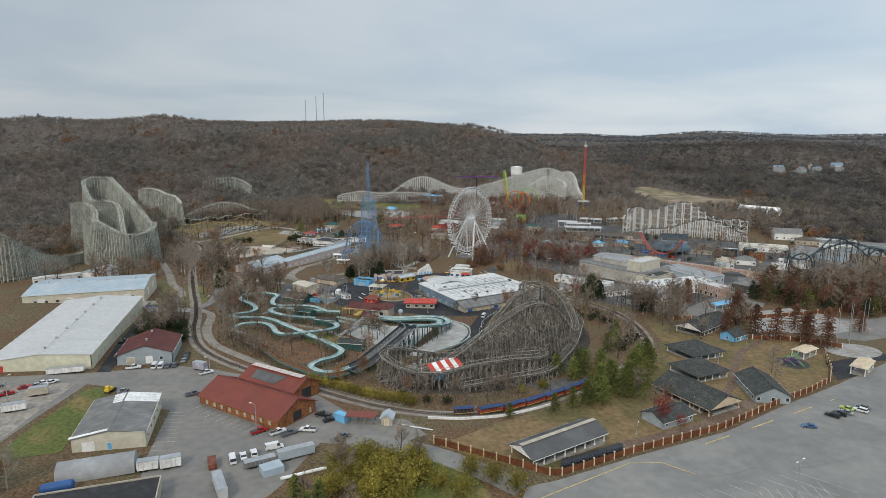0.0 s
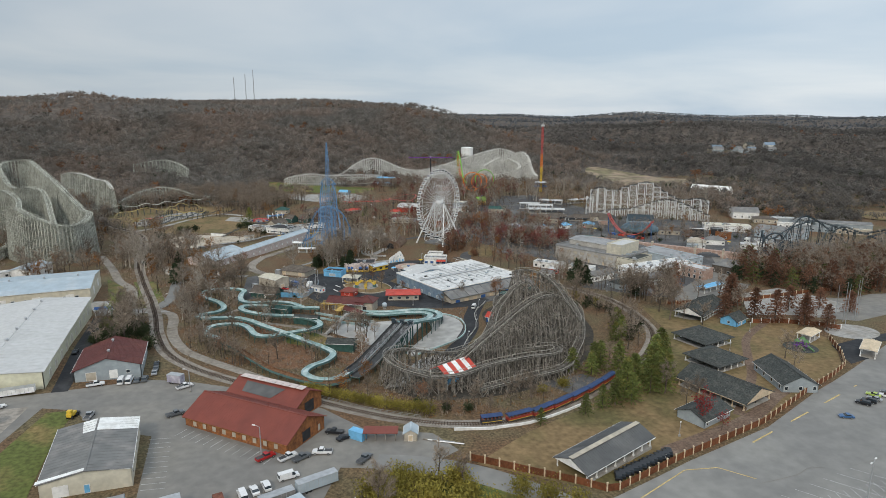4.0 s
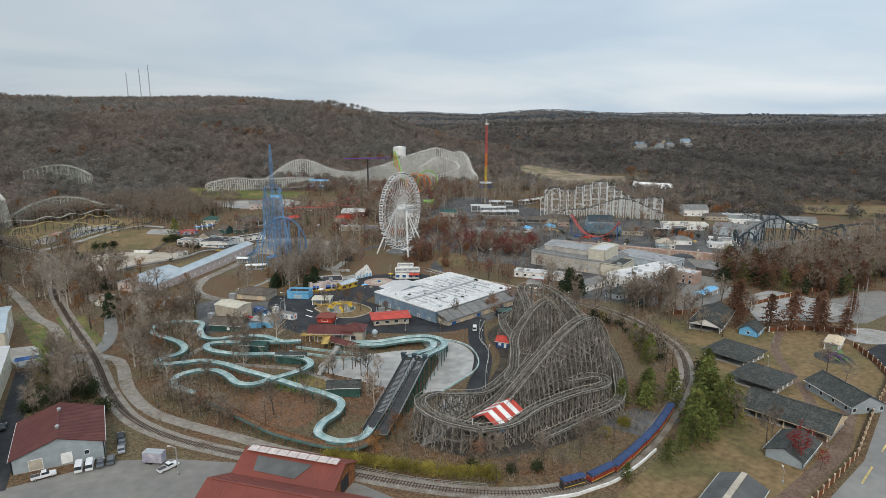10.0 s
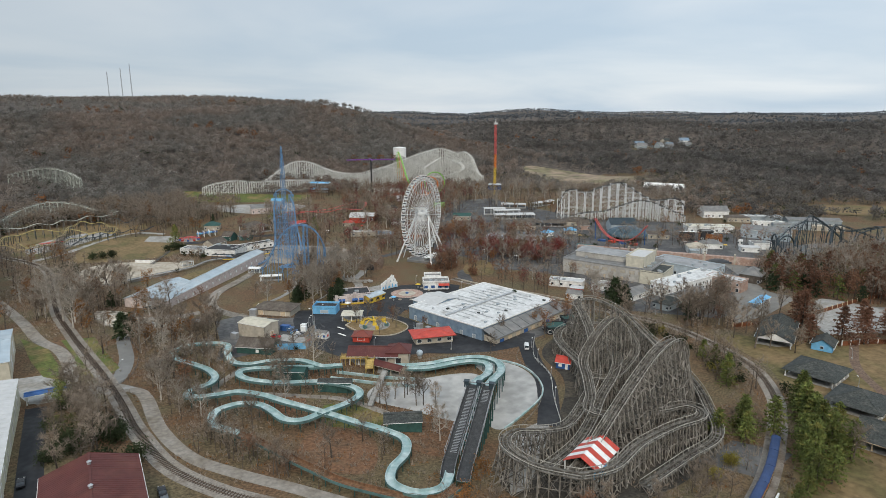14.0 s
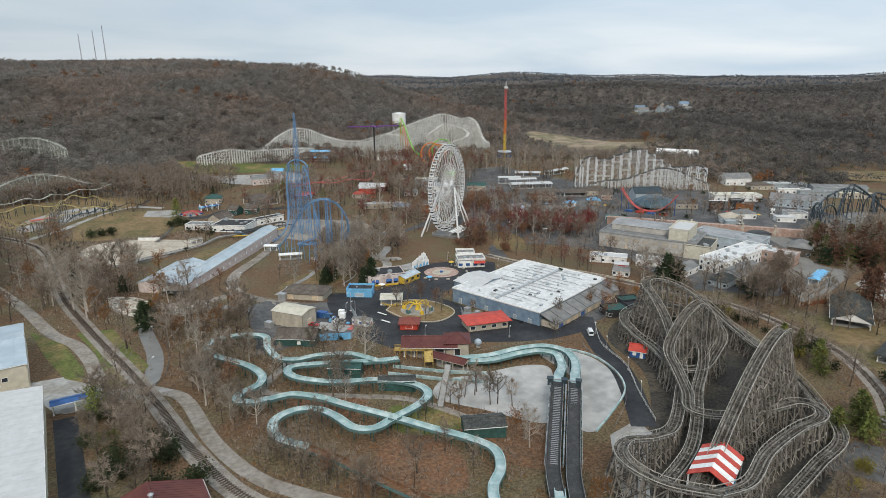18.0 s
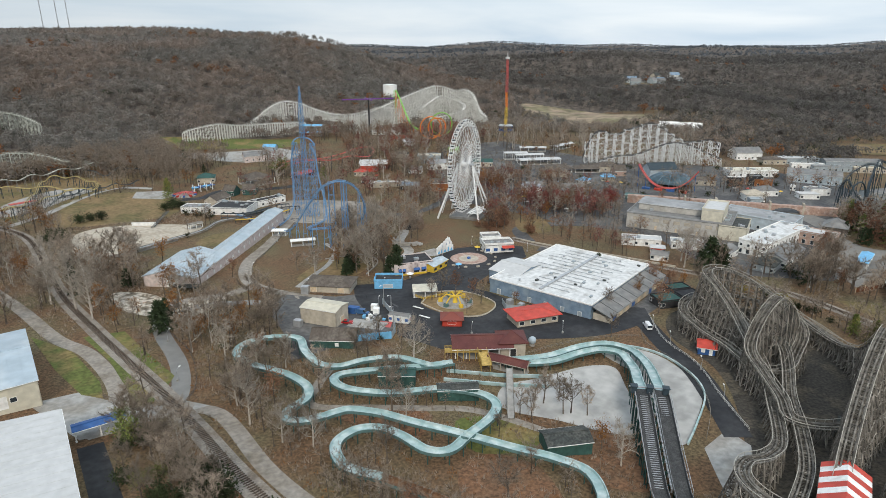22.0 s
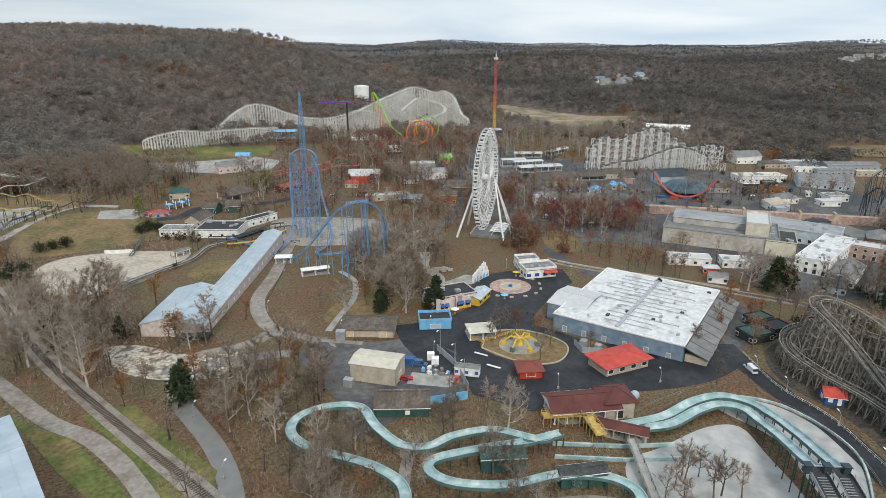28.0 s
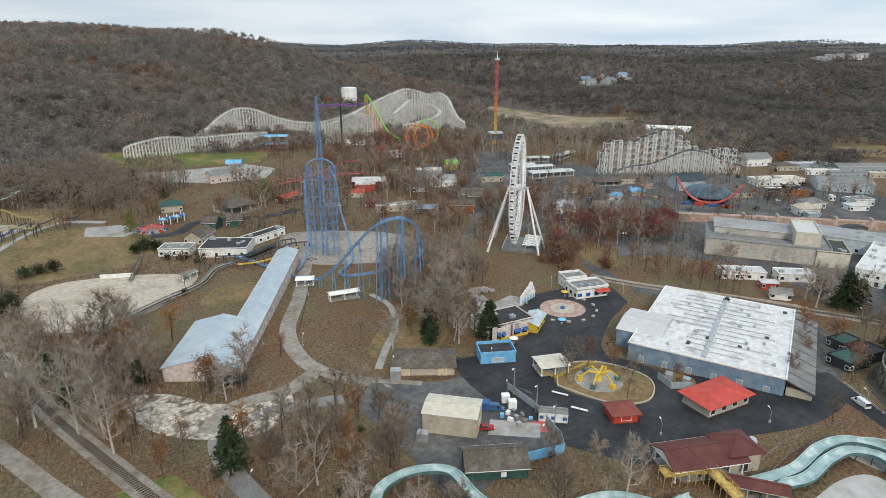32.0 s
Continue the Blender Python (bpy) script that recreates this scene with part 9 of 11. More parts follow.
def wood(name, items, label, templates, parts=("wood",)):
    """Many trees in one mesh for each material."""
    by = {}
    for nm, x, y, s in items:
        k = int(rng.integers(len(templates[nm])))
        by.setdefault((nm, k), []).append((x, y, s, rng.uniform(0, 6.28)))
    acc = {}
    for (nm, k), rows_ in by.items():
        rows_ = np.array(rows_)
        for j in (0, 1):
            v = np.array(templates[nm][k][j].v)
            co, si = np.cos(rows_[:, 3])[:, None], np.sin(rows_[:, 3])[:, None]
            s = rows_[:, 2][:, None]
            X = (v[None, :, 0] * co - v[None, :, 1] * si) * s + rows_[:, 0][:, None]
            Y = (v[None, :, 0] * si + v[None, :, 1] * co) * s + rows_[:, 1][:, None]
            Z = v[None, :, 2] * s + ground(rows_[:, 0], rows_[:, 1])[:, None]
            V = np.stack([X, Y, Z], -1).reshape(-1, 3)
            F = []
            fs = templates[nm][k][j].f
            a = acc.setdefault(KINDS[nm][1][j].name, [KINDS[nm][1][j], [], [], 0])
            for i in range(len(rows_)):
                o = a[3] + i * len(v)
                F += [tuple(q + o for q in f) for f in fs]
            a[1].append(V)
            a[2] += F
            a[3] += len(V)
    root = thing(name, (0, 0, 0), label, "trees", kind="stuff")
    for m, V, F, _ in acc.values():
        me = bpy.data.meshes.new("stand")
        me.from_pydata(np.concatenate(V).tolist(), [], F)
        me.materials.append(m)
        ob = new("stand", me)
        ob.parent = root
        ob["kind"] = "stuff"


mid = []
WEST = [(-216, -130), (-196, -60), (-160, -60), (-150, -96), (-118, -124), (-112, -160), (-96, -210), (-112, -246), (-60, -270), (0, -236), (24, -190), (36, -200), (14, -250), (-50, -290), (-112, -280), (-160, -226), (-190, -195)]
mid += scatter(WEST, .38, {"bare_tree": 6, "sycamore": .6, "laurel": .5}, .3, .6, 420)
mid += scatter([(-250, 40), (-226, -56), (-196, -56), (-160, -30), (-190, 10), (-200, 60), (-230, 90)], .8, {"bare_tree": 5, "sycamore": 1, "orange_tree": .5}, .4, .8)
mid += scatter([(20, -60), (60, -100), (48, -150), (20, -140), (12, -80)], .5, {"bare_tree": 3, "russet_tree": 2, "red_tree": .5}, .7, 1.1)
mid += scatter([(-20, 20), (20, -40), (60, -70), (100, -40), (120, 20), (70, 120), (10, 110)], .75, {"bare_tree": 4, "red_tree": 2.4, "russet_tree": 1.6, "orange_tree": 1, "sycamore": 1.2}, .6, 1.0)
mid += scatter([(100, -60), (170, -110), (260, -110), (300, -40), (220, 0), (140, 40)], .18, {"bare_tree": 4, "russet_tree": 1, "orange_tree": .4}, .6, 1.0)
mid += scatter([(10, 110), (80, 110), (170, 180), (190, 260), (120, 290), (40, 250), (0, 180)], .8, {"bare_tree": 5, "red_tree": 1.6, "russet_tree": 1.2, "sycamore": .5}, .7, 1.1)
mid += scatter([(150, 130), (200, 80), (290, 30), (330, 60), (300, 160), (230, 240), (180, 220)], .5, {"bare_tree": 6, "sycamore": 1.5, "orange_tree": .8}, .7, 1.1)
mid += scatter([(190, -178), (320, -190), (340, -150), (260, -164), (200, -162)], 1.0, {"bare_tree": 3, "sycamore": 1.4, "russet_tree": 2.2, "green_tree": .5}, .9, 1.4)
mid += scatter([(150, -200), (330, -215), (340, -185), (180, -184)], 1.0, {"bare_tree": 4, "russet_tree": 3, "cedar": .6}, .8, 1.2)
mid += scatter([(-100, 70), (-20, 60), (0, 150), (0, 240), (-50, 240), (-84, 170)], .55, {"bare_tree": 6, "red_tree": 1.2, "sycamore": .8, "cedar": .3}, .7, 1.1)
mid += scatter([(-300, 130), (-210, 140), (-150, 150), (-110, 200), (-100, 290), (-200, 330), (-320, 330)], .62, {"bare_tree": 8, "orange_tree": .8, "cedar": .3}, .7, 1.1, cap=420)
mid += scatter([(-240, 50), (-205, 100), (-210, 150), (-330, 130), (-330, 60)], .6, {"bare_tree": 6, "orange_tree": 2}, .7, 1.1)
mid += scatter([(-20, 300), (100, 260), (170, 290), (160, 310), (40, 330)], .5, {"bare_tree": 6, "red_tree": .8}, .7, 1.1)
mid += scatter([(166, -196), (190, -190), (330, -196), (340, -150), (270, -166), (190, -156), (168, -168)], 1.3, {"bare_tree": 7, "russet_tree": 1.2, "cedar": 1.6, "sycamore": 1}, .9, 1.3)
mid += scatter([(160, -200), (200, -196), (340, -196), (340, -226), (200, -222), (160, -216)], .9, {"bare_tree": 5, "russet_tree": 1, "cedar": 1}, .8, 1.2, extra=-50)
mid += scatter([(-48, 25), (-4, 23), (40, 58), (72, 91), (112, 149), (60, 170), (16, 142), (-10, 96)], .75, {"bare_tree": 4, "russet_tree": 1.6, "red_tree": 1.2, "sycamore": 1}, .5, .85)
mid += scatter([(60, 170), (112, 149), (190, 245), (125, 294), (50, 278), (28, 200)], .5, {"bare_tree": 4, "russet_tree": 1.5, "red_tree": 1}, .6, .95)
mid += scatter([(10, -46), (78, -45), (60, -96), (24, -112), (-6, -100), (-4, -74)], .7, {"bare_tree": 4, "russet_tree": 2, "sycamore": .6}, .45, .8)
mid += scatter([(5, -38), (91, -24), (125, 44), (94, 72), (30, 10)], .6, {"russet_tree": 2, "red_tree": 1.5, "bare_tree": 2, "orange_tree": 1}, .6, .9)
mid += scatter([(-214, 60), (-182, 10), (-178, -43), (-166, -82), (-176, -150), (-194, -170), (-212, -140), (-210, -78), (-222, -11)], .45, {"bare_tree": 5, "sycamore": 1.2, "orange_tree": .6}, .6, 1.0)
mid += scatter([(-300, 150), (-262, 262), (-200, 330), (-110, 330), (-100, 290), (-60, 262), (-90, 236), (-140, 226), (-170, 240), (-215, 268), (-262, 240), (-262, 180)], 1.7, {"bare_tree": 8, "orange_tree": .5, "cedar": .5}, .7, 1.05, cap=620)
mid += scatter([(-212, 44), (-186, 38), (-150, 60), (-128, 82), (-122, 110), (-140, 118), (-134, 84), (-160, 52), (-196, 44), (-214, 70), (-206, 112), (-190, 122), (-214, 128)], 1.3, {"bare_tree": 3, "laurel": 3, "orange_tree": .5}, .5, .8)
mid += scatter([(-8, -176), (10, -190), (8, -216), (-6, -240), (-24, -258), (14, -250), (28, -226), (32, -190), (28, -166), (10, -160)], 1.5, {"bare_tree": 5, "laurel": 1.6, "shrub": .8}, .45, .85)
mid += scatter([(60, -30), (140, -60), (230, -90), (300, -60), (310, 0), (220, 30), (120, 90), (80, 60)], .3, {"bare_tree": 5, "russet_tree": .6, "laurel": 2}, .4, .7, extra=-.5)
mid += scatter([(30, -130), (60, -150), (120, -170), (170, -150), (150, -176), (90, -190), (40, -176)], 1.0, {"bare_tree": 6, "cedar": .8, "russet_tree": 1}, .7, 1.1, extra=-.5)
mid += scatter([(280, 60), (330, 20), (420, 40), (450, 120), (400, 190), (330, 250), (290, 170)], .8, {"bare_tree": 5, "sycamore": 1.6, "cedar": 1.2, "orange_tree": .7}, .5, .85, extra=-.5)
mid += scatter([(-16, -18), (16, -18), (20, -44), (2, -56), (-18, -44)], 1.3, {"rust_shrub": 3, "red_tree": .6, "bare_tree": 1.4}, .6, .95)
mid += scatter([(48, 6), (62, -8), (92, -22), (100, -38), (70, -40), (50, -18)], 1.2, {"red_tree": 3, "orange_tree": 1, "rust_shrub": 1}, .6, .9)
mid += scatter([(24, -140), (60, -160), (84, -178), (66, -200), (40, -180)], .7, {"bare_tree": 5, "laurel": 1}, .7, 1.0)
mid += scatter([(-184, -186), (-174, -184), (-166, -197), (-156, -216), (-146, -233), (-134, -244), (-140, -250), (-158, -228), (-174, -206)], 3.2, {"bare_tree": 6, "russet_tree": .6}, .4, .65, cap=60, extra=-.6)
ENTRY = [(132, -168), (146, -196), (160, -222), (215, -216), (330, -200), (330, -165), (250, -160), (190, -164), (178, -148), (160, -140)]
mid += scatter(ENTRY, 1.9, {"cypress": 3, "russet_tree": 2, "bare_tree": 1.2, "cedar": 1.8, "evergreen": .8}, .75, 1.05, cap=420, extra=-50)
mid += scatter([(160, -146), (190, -168), (260, -166), (262, -158), (190, -158), (168, -140)], 1.6, {"sycamore": 5, "evergreen": 1.6}, .8, 1.1, extra=-50)
wood("park_trees", mid, "bare and russet trees between the far rides", LITE)


# far woods: each tree a rounded, gappy crown of twig clumps on a thin trunk
def far_wood(name, n, rmin, rmax, a0, a1, h, material, label, keep, fan=9, thick=1.0):
    az = rng.uniform(a0, a1, n)
    r = np.sqrt(rng.uniform(rmin ** 2, rmax ** 2, n))
    x, y = r * np.sin(az), r * np.cos(az) - 90
    ok = keep(x, y)
    x, y = x[ok], y[ok]
    n = len(x)
    z = ground(x, y)
    hh = h * rng.uniform(.6, 1.25, n)
    wide = rng.uniform(.8, 1.25, n)
    V = np.zeros((n, fan, 3, 3))
    for k in range(fan):
        if k < 2 and fan > 12:
            # trunk
            b = rng.uniform(0, 2 * math.pi, n)
            w = hh * .022
            V[:, k, 0] = np.stack([x - w * np.cos(b), y - w * np.sin(b), z - .3], 1)
            V[:, k, 1] = np.stack([x + w * np.cos(b), y + w * np.sin(b), z - .3], 1)
            V[:, k, 2] = np.stack([x, y, z + hh * .8], 1)
            continue
        a = rng.uniform(0, 2 * math.pi, n)
        el = rng.uniform(-.35, 1, n)
        out = np.stack([np.sqrt(1 - el ** 2) * np.cos(a), np.sqrt(1 - el ** 2) * np.sin(a), el], 1)
        reach = rng.uniform(.55, 1.05, n) * (1 + .16 * np.sin(3 * a + x) * np.cos(2 * el + y))
        c = np.stack([x, y, z + hh * .56], 1) + out * (hh * reach)[:, None] * np.stack([.40 * wide, .40 * wide, np.full(n, .42)], 1)
        # a clump faces outwards, its tip points up and out
        nrm = out + np.array([0, 0, .35]) + rng.normal(0, .35, (n, 3))
        tip = np.cross(nrm, rng.normal(size=(n, 3)))
        tip /= np.linalg.norm(tip, axis=1)[:, None] + 1e-9
        tip[:, 2] = np.abs(tip[:, 2])
        sd = np.cross(nrm, tip)
        sd /= np.linalg.norm(sd, axis=1)[:, None] + 1e-9
        ln = (hh * rng.uniform(.10, .22, n) * thick)[:, None]
        wd_ = (hh * rng.uniform(.05, .10, n) * thick)[:, None]
        V[:, k, 0], V[:, k, 1], V[:, k, 2] = c - sd * wd_ - tip * ln * .4, c + sd * wd_ - tip * ln * .4, c + tip * ln * .7
    me = bpy.data.meshes.new(name)
    me.from_pydata(V.reshape(-1, 3).tolist(), [], np.arange(n * fan * 3).reshape(-1, 3).tolist())
    me.materials.append(material)
    tagged(new(name, me), label, "woodland", kind="stuff")


def hills(x, y):
    r = np.hypot(x - 20, y + 90)
    out = (r > 395) | ((y > 330) & (r > 330)) | ((x < -215) & (y > 140)) | ((x > 300) & (y > -60))
    lot = (x > -330) & (x < 330) & (y < 0)
    field = (np.hypot((x - 690) / 1.8, y - 385) < 34) | ((np.abs(x - 392) < 60) & (np.abs(y - 275) < 130) & (rng.uniform(size=np.shape(x)) < .6))
    return out & ~lot & ~field & clear(x, y, 1)


west = lambda x, y: hills(x, y) & (x - .25 * y < 330 + 40 * np.sin(y / 60) + rng.normal(0, 55, np.shape(x)))
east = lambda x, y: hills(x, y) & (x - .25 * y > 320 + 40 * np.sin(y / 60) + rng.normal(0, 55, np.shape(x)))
far_wood("hill_woods", 22000, 300, 900, -1.25, 1.75, 11, M_FARWOOD, "bare brown-grey woods on the near hillside", west, 54, .8)
# eastern trees take the copy with the shade painted in
far_wood("dark_woods", 9000, 300, 900, .4, 1.75, 10.5, M_FARSHADE, "bare woods on the eastern slopes, valley shade in their colour", east, 46, .85)
far_wood("hill_woods", 19000, 850, 1700, -1.1, 1.75, 11, M_FARWOOD, "bare brown-grey woods over the ridge", west, 20, 1.3)
far_wood("dark_woods", 24000, 850, 1700, .2, 1.75, 11, M_FARSHADE, "bare woods over the eastern ridge, shade in their colour", east, 16, 1.45)
# the farthest trees carry the haze in their colour
far_wood("distant_woods", 34000, 1650, 4000, -.9, 1.75, 9, M_HAZYWOOD, "bare woods on distant hills, haze in their colour", lambda x, y: x > -3000, 6, 3.6)
rust = lambda x, y: hills(x, y) & (np.sin(x / 61 + 1.3) * np.sin(y / 47 + x / 130) + .5 * np.sin(x / 23 + y / 31) > .72)
far_wood("russet_woods", 4200, 300, 1200, -1.25, 1.6, 11.5, M_FARRUST, "patches of russet oaks among bare woods", rust, 36)
ever = lambda x, y: hills(x, y) & (((x > 320) & (y < 260) & (np.sin(x / 40) * np.sin(y / 33) > .1)) | (np.sin(x / 33 + 2) * np.sin(y / 29) > .86) | ((x < -330) & (y > -60) & (y < 160)))
far_wood("evergreen_woods", 7000, 300, 1000, -1.35, 1.75, 8, M_FARGREEN, "scattered dark cedars among the woods", ever, 26)
# brushwood on the ground of the near woods
def brush(name, poly, n, material, label, h=1.3):
    poly = np.array(poly, float)
    lo, hi = poly.min(0), poly.max(0)
    x, y = rng.uniform(lo[0], hi[0], n), rng.uniform(lo[1], hi[1], n)
    ok = inside(poly, x, y) & clear(x, y, -.8)
    x, y = x[ok], y[ok]
    n, k = len(x), 6
    z = ground(x, y)
    V = np.zeros((n, k, 3, 3))
    for j in range(k):
        a = rng.uniform(0, 6.28, n)
        hh, w = h * rng.uniform(.4, 1.3, n), rng.uniform(.05, .16, n)
        ox, oy = rng.normal(0, .35, n), rng.normal(0, .35, n)
        tx, ty = rng.normal(0, .5, n), rng.normal(0, .5, n)
        V[:, j, 0] = np.stack([x + ox - w * np.cos(a), y + oy - w * np.sin(a), z - .05], 1)
        V[:, j, 1] = np.stack([x + ox + w * np.cos(a), y + oy + w * np.sin(a), z - .05], 1)
        V[:, j, 2] = np.stack([x + ox + tx, y + oy + ty, z + hh], 1)
    me = bpy.data.meshes.new(name)
    me.from_pydata(V.reshape(-1, 3).tolist(), [], np.arange(n * k * 3).reshape(-1, 3).tolist())
    me.materials.append(material)
    tagged(new(name, me), label, "undergrowth", kind="stuff")


brush("undergrowth", ENTRY, 5000, M_BROWNLEAF, "dark russet undergrowth below the cypresses", 1.4)
WOODS = [(-216, -130), (-196, -60), (-160, -60), (-150, -96), (-118, -124), (-112, -160), (-96, -210), (-112, -246), (-60, -270), (0, -236), (24, -190), (36, -200), (14, -250), (-50, -290), (-112, -280), (-160, -226), (-190, -195)]
brush("undergrowth", WOODS, 9000, M_TWIG, "brown undergrowth of twigs and dead stems")
brush("undergrowth", WOODS, 2600, M_ORANGELEAF, "drifts of orange-brown dead leaves and stems", .6)
brush("undergrowth", [(-250, 40), (-226, -56), (-196, -56), (-160, -30), (-190, 10), (-200, 60), (-150, 60), (-120, 120), (-210, 140)], 5000, M_TWIG, "brown undergrowth beside the railway")
brush("undergrowth", [(-300, 150), (-100, 60), (0, 50), (60, -60), (140, 0), (300, 30), (200, 250), (0, 300), (-200, 330)], 9000, M_TWIG, "brown undergrowth between the far rides", 1.6)


# ---- fences, lamps, vehicles, yard goods ----
def fence(pts, gap, h, name, label, board=M_FENCE, post=M_POST):
    line = resample(np.array(pts, float), gap)
    th = thing(name, (line[0][0], line[0][1], gz(*line[0])), label, "fence")
    for i, p in enumerate(line):
        z = gz(*p)
        g = Geo()
        g.box((p[0], p[1], z + h * .56), (.34, .34, h * 1.12))
        g.box((p[0], p[1], z + h * 1.14), (.44, .44, .12))
        part("post", g, post, th)
        if i:
            q = line[i - 1]
            g = Geo()
            za, zb_ = gz(*q), z
            a, b = Vector((q[0], q[1], za)), Vector((p[0], p[1], zb_))
            n = 9
            d = (b - a)
            rz = math.atan2(d.y, d.x)
            for k in range(n):
                c = a + d * ((k + .5) / n)
                g.box((c.x, c.y, c.z + h * .48), (d.length / n * .94, .06 + .02 * (k % 2), h * .92), rz)
            for zz in (.25, .75):
                g.beam(a + Vector((0, 0, h * zz)), b + Vector((0, 0, h * zz)), .1)
            part("panel", g, board, th)
    return th


fence([(-103, -309), (-91, -318), (-80, -326), (-72, -333), (-41, -324.5), (-2, -316.5), (36, -302.5), (54, -297), (69, -291), (80, -281), (92, -266)], 4.2, 2.3, "boundary_fence", "red-brown board fence with pale posts along the lot")
fence([(78, -236), (92, -241), (104, -250), (110, -258)], 4.2, 2.2, "inner_fence", "red-brown board fence with white posts by the playground", post=M_WHITE)
fence([(60, -196), (90, -206), (120, -206), (160, -206), (196, -214)], 5.0, 2.2, "rear_fence", "red-brown board fence with pale posts behind cypresses")


def railing(pts, name, label, h=1.1, gap=2.4, m=M_GALV, up=0.0):
    line = resample(spline(pts, 6), gap)
    th = thing(name, (line[0][0], line[0][1], gz(*line[0])), label, "railing")
    for i, p in enumerate(line):
        z = gz(*p) + up
        g = Geo()
        g.box((p[0], p[1], z + h / 2), (.09, .09, h))
        part("post", g, m, th)
        if i:
            q = line[i - 1]
            g = Geo()
            for zz in (h, h * .55):
                g.beam((q[0], q[1], gz(*q) + up + zz), (p[0], p[1], z + zz), .07)
            part("rail", g, m, th)


railing([(-31, -160), (-45, -177), (-51, -194), (-62, -209), (-72, -224)], "walk_railing", "pale metal railing along the dark walkway", m=M_WHITETIMBER)
railing([(-46, -168), (-53, -176), (-55, -187), (-60, -199), (-70, -211), (-84, -219)], "pool_railing", "weathered timber rail round the drained pool", m=M_TIMBER)
railing([(-96, -157), (-80, -158), (-62, -163), (-50, -170)], "queue_railing", "weathered timber queue rail", m=M_TIMBER)
railing([(-94, -160.5), (-80, -161.5), (-63, -166.5)], "queue_railing", "weathered timber queue rail", m=M_TIMBER)
railing([(-150, -238), (-136, -252), (-122, -268), (-108, -280)], "track_fence", "grey post and rail fence by the railway", m=M_GALV)
railing([(-148, -40), (-136, -58), (-128, -64)], "path_rail", "timber rail beside the gravel drive", m=M_TIMBER)
railing([(-97, 44), (-118, 14), (-136, -10)], "shed_rail", "dark rail beside the long shed", m=M_DARKSTEEL)
railing([(20, -128), (10, -104), (-2, -80)], "rail_wall", "low fence along the railway behind the hall", m=M_TIMBER)


def lamp(x, y, h, arms, name="street_lamp", label="tall grey street lamp on the car park"):
    z = gz(x, y)
    th = thing(name, (x, y, z), label, "lamp")
    g = Geo()
    g.cyl((x, y, z), .35, .7, 8)
    part("base", g, M_CONC, th)
    g = Geo()
    g.tube([(x, y, z + .5), (x, y, z + h)], [.19, .11] if h > 6 else [.1, .07], 8)
    part("pole", g, M_GALV, th)
    for a in arms:
        a = radians(a)
        e = (x + 1.8 * math.cos(a), y + 1.8 * math.sin(a), z + h + .5)
        g = Geo()
        g.tube([(x, y, z + h - .1), (x + .9 * math.cos(a), y + .9 * math.sin(a), z + h + .4), e], .05, 6)
        am = part("arm", g, M_GALV, th)
        g = Geo()
        g.box(e, (.9, .35, .16), a)
        part("lamp_head", g, M_WHITE, am)


lamp(-10, -357, 11, (20, 200))
lamp(-158, -286.5, 9, (150,), label="tall pale street lamp beside the barn")
lamp(-178, -236, 8, (150,), label="tall pale street lamp by the yard")
lamp(-243, -252, 9, (60,), label="tall pale street lamp in the service lot")
lamp(60, -356, 11, (20, 200))
for x, y in ((-39, -168), (-45.5, -180), (-53, -197), (-63, -211), (-100, -74), (-113, -92), (-98, -134), (-70, -152), (-52, -50), (-30, -46), (-14, -72), (-128, -56), (-140, -20), (-112, 22), (50, -182), (58, -190), (66, -246), (38, -262), (-2, -300), (-34, -314), (30, -150), (44, -164), (-190, -80), (-194, -112)):
    lamp(x, y, 3.6, (45,), "lamp_post", "small park lamp post beside the walk")


def extrude(prof, w, y0=0.0):
    """A side outline (x, z) given thickness w across y."""
    g = Geo()
    n = len(prof)
    g.v = [(x, y0 - w / 2, z) for x, z in prof] + [(x, y0 + w / 2, z) for x, z in prof]
    g.f = [tuple(range(n)), tuple(range(2 * n - 1, n - 1, -1))] + [(i, i + n, (i + 1) % n + n, (i + 1) % n) for i in range(n)]
    return g


PAINTS = {"white": mat("white_car_paint", (.7, .7, .7), .3, .05), "black": mat("black_car_paint", (.02, .021, .024), .3, .1), "red": mat("red_car_paint", (.36, .02, .02), .3, .08), "silver": mat("silver_car_paint", (.36, .37, .39), .3, .08, metal=.3), "blue": mat("blue_car_paint", (.05, .12, .25), .3, .08), "grey": mat("grey_car_paint", (.12, .13, .14), .3, .08), "lime": mat("lime_car_paint", (.35, .45, .1), .3, .08)}
CARS = {}


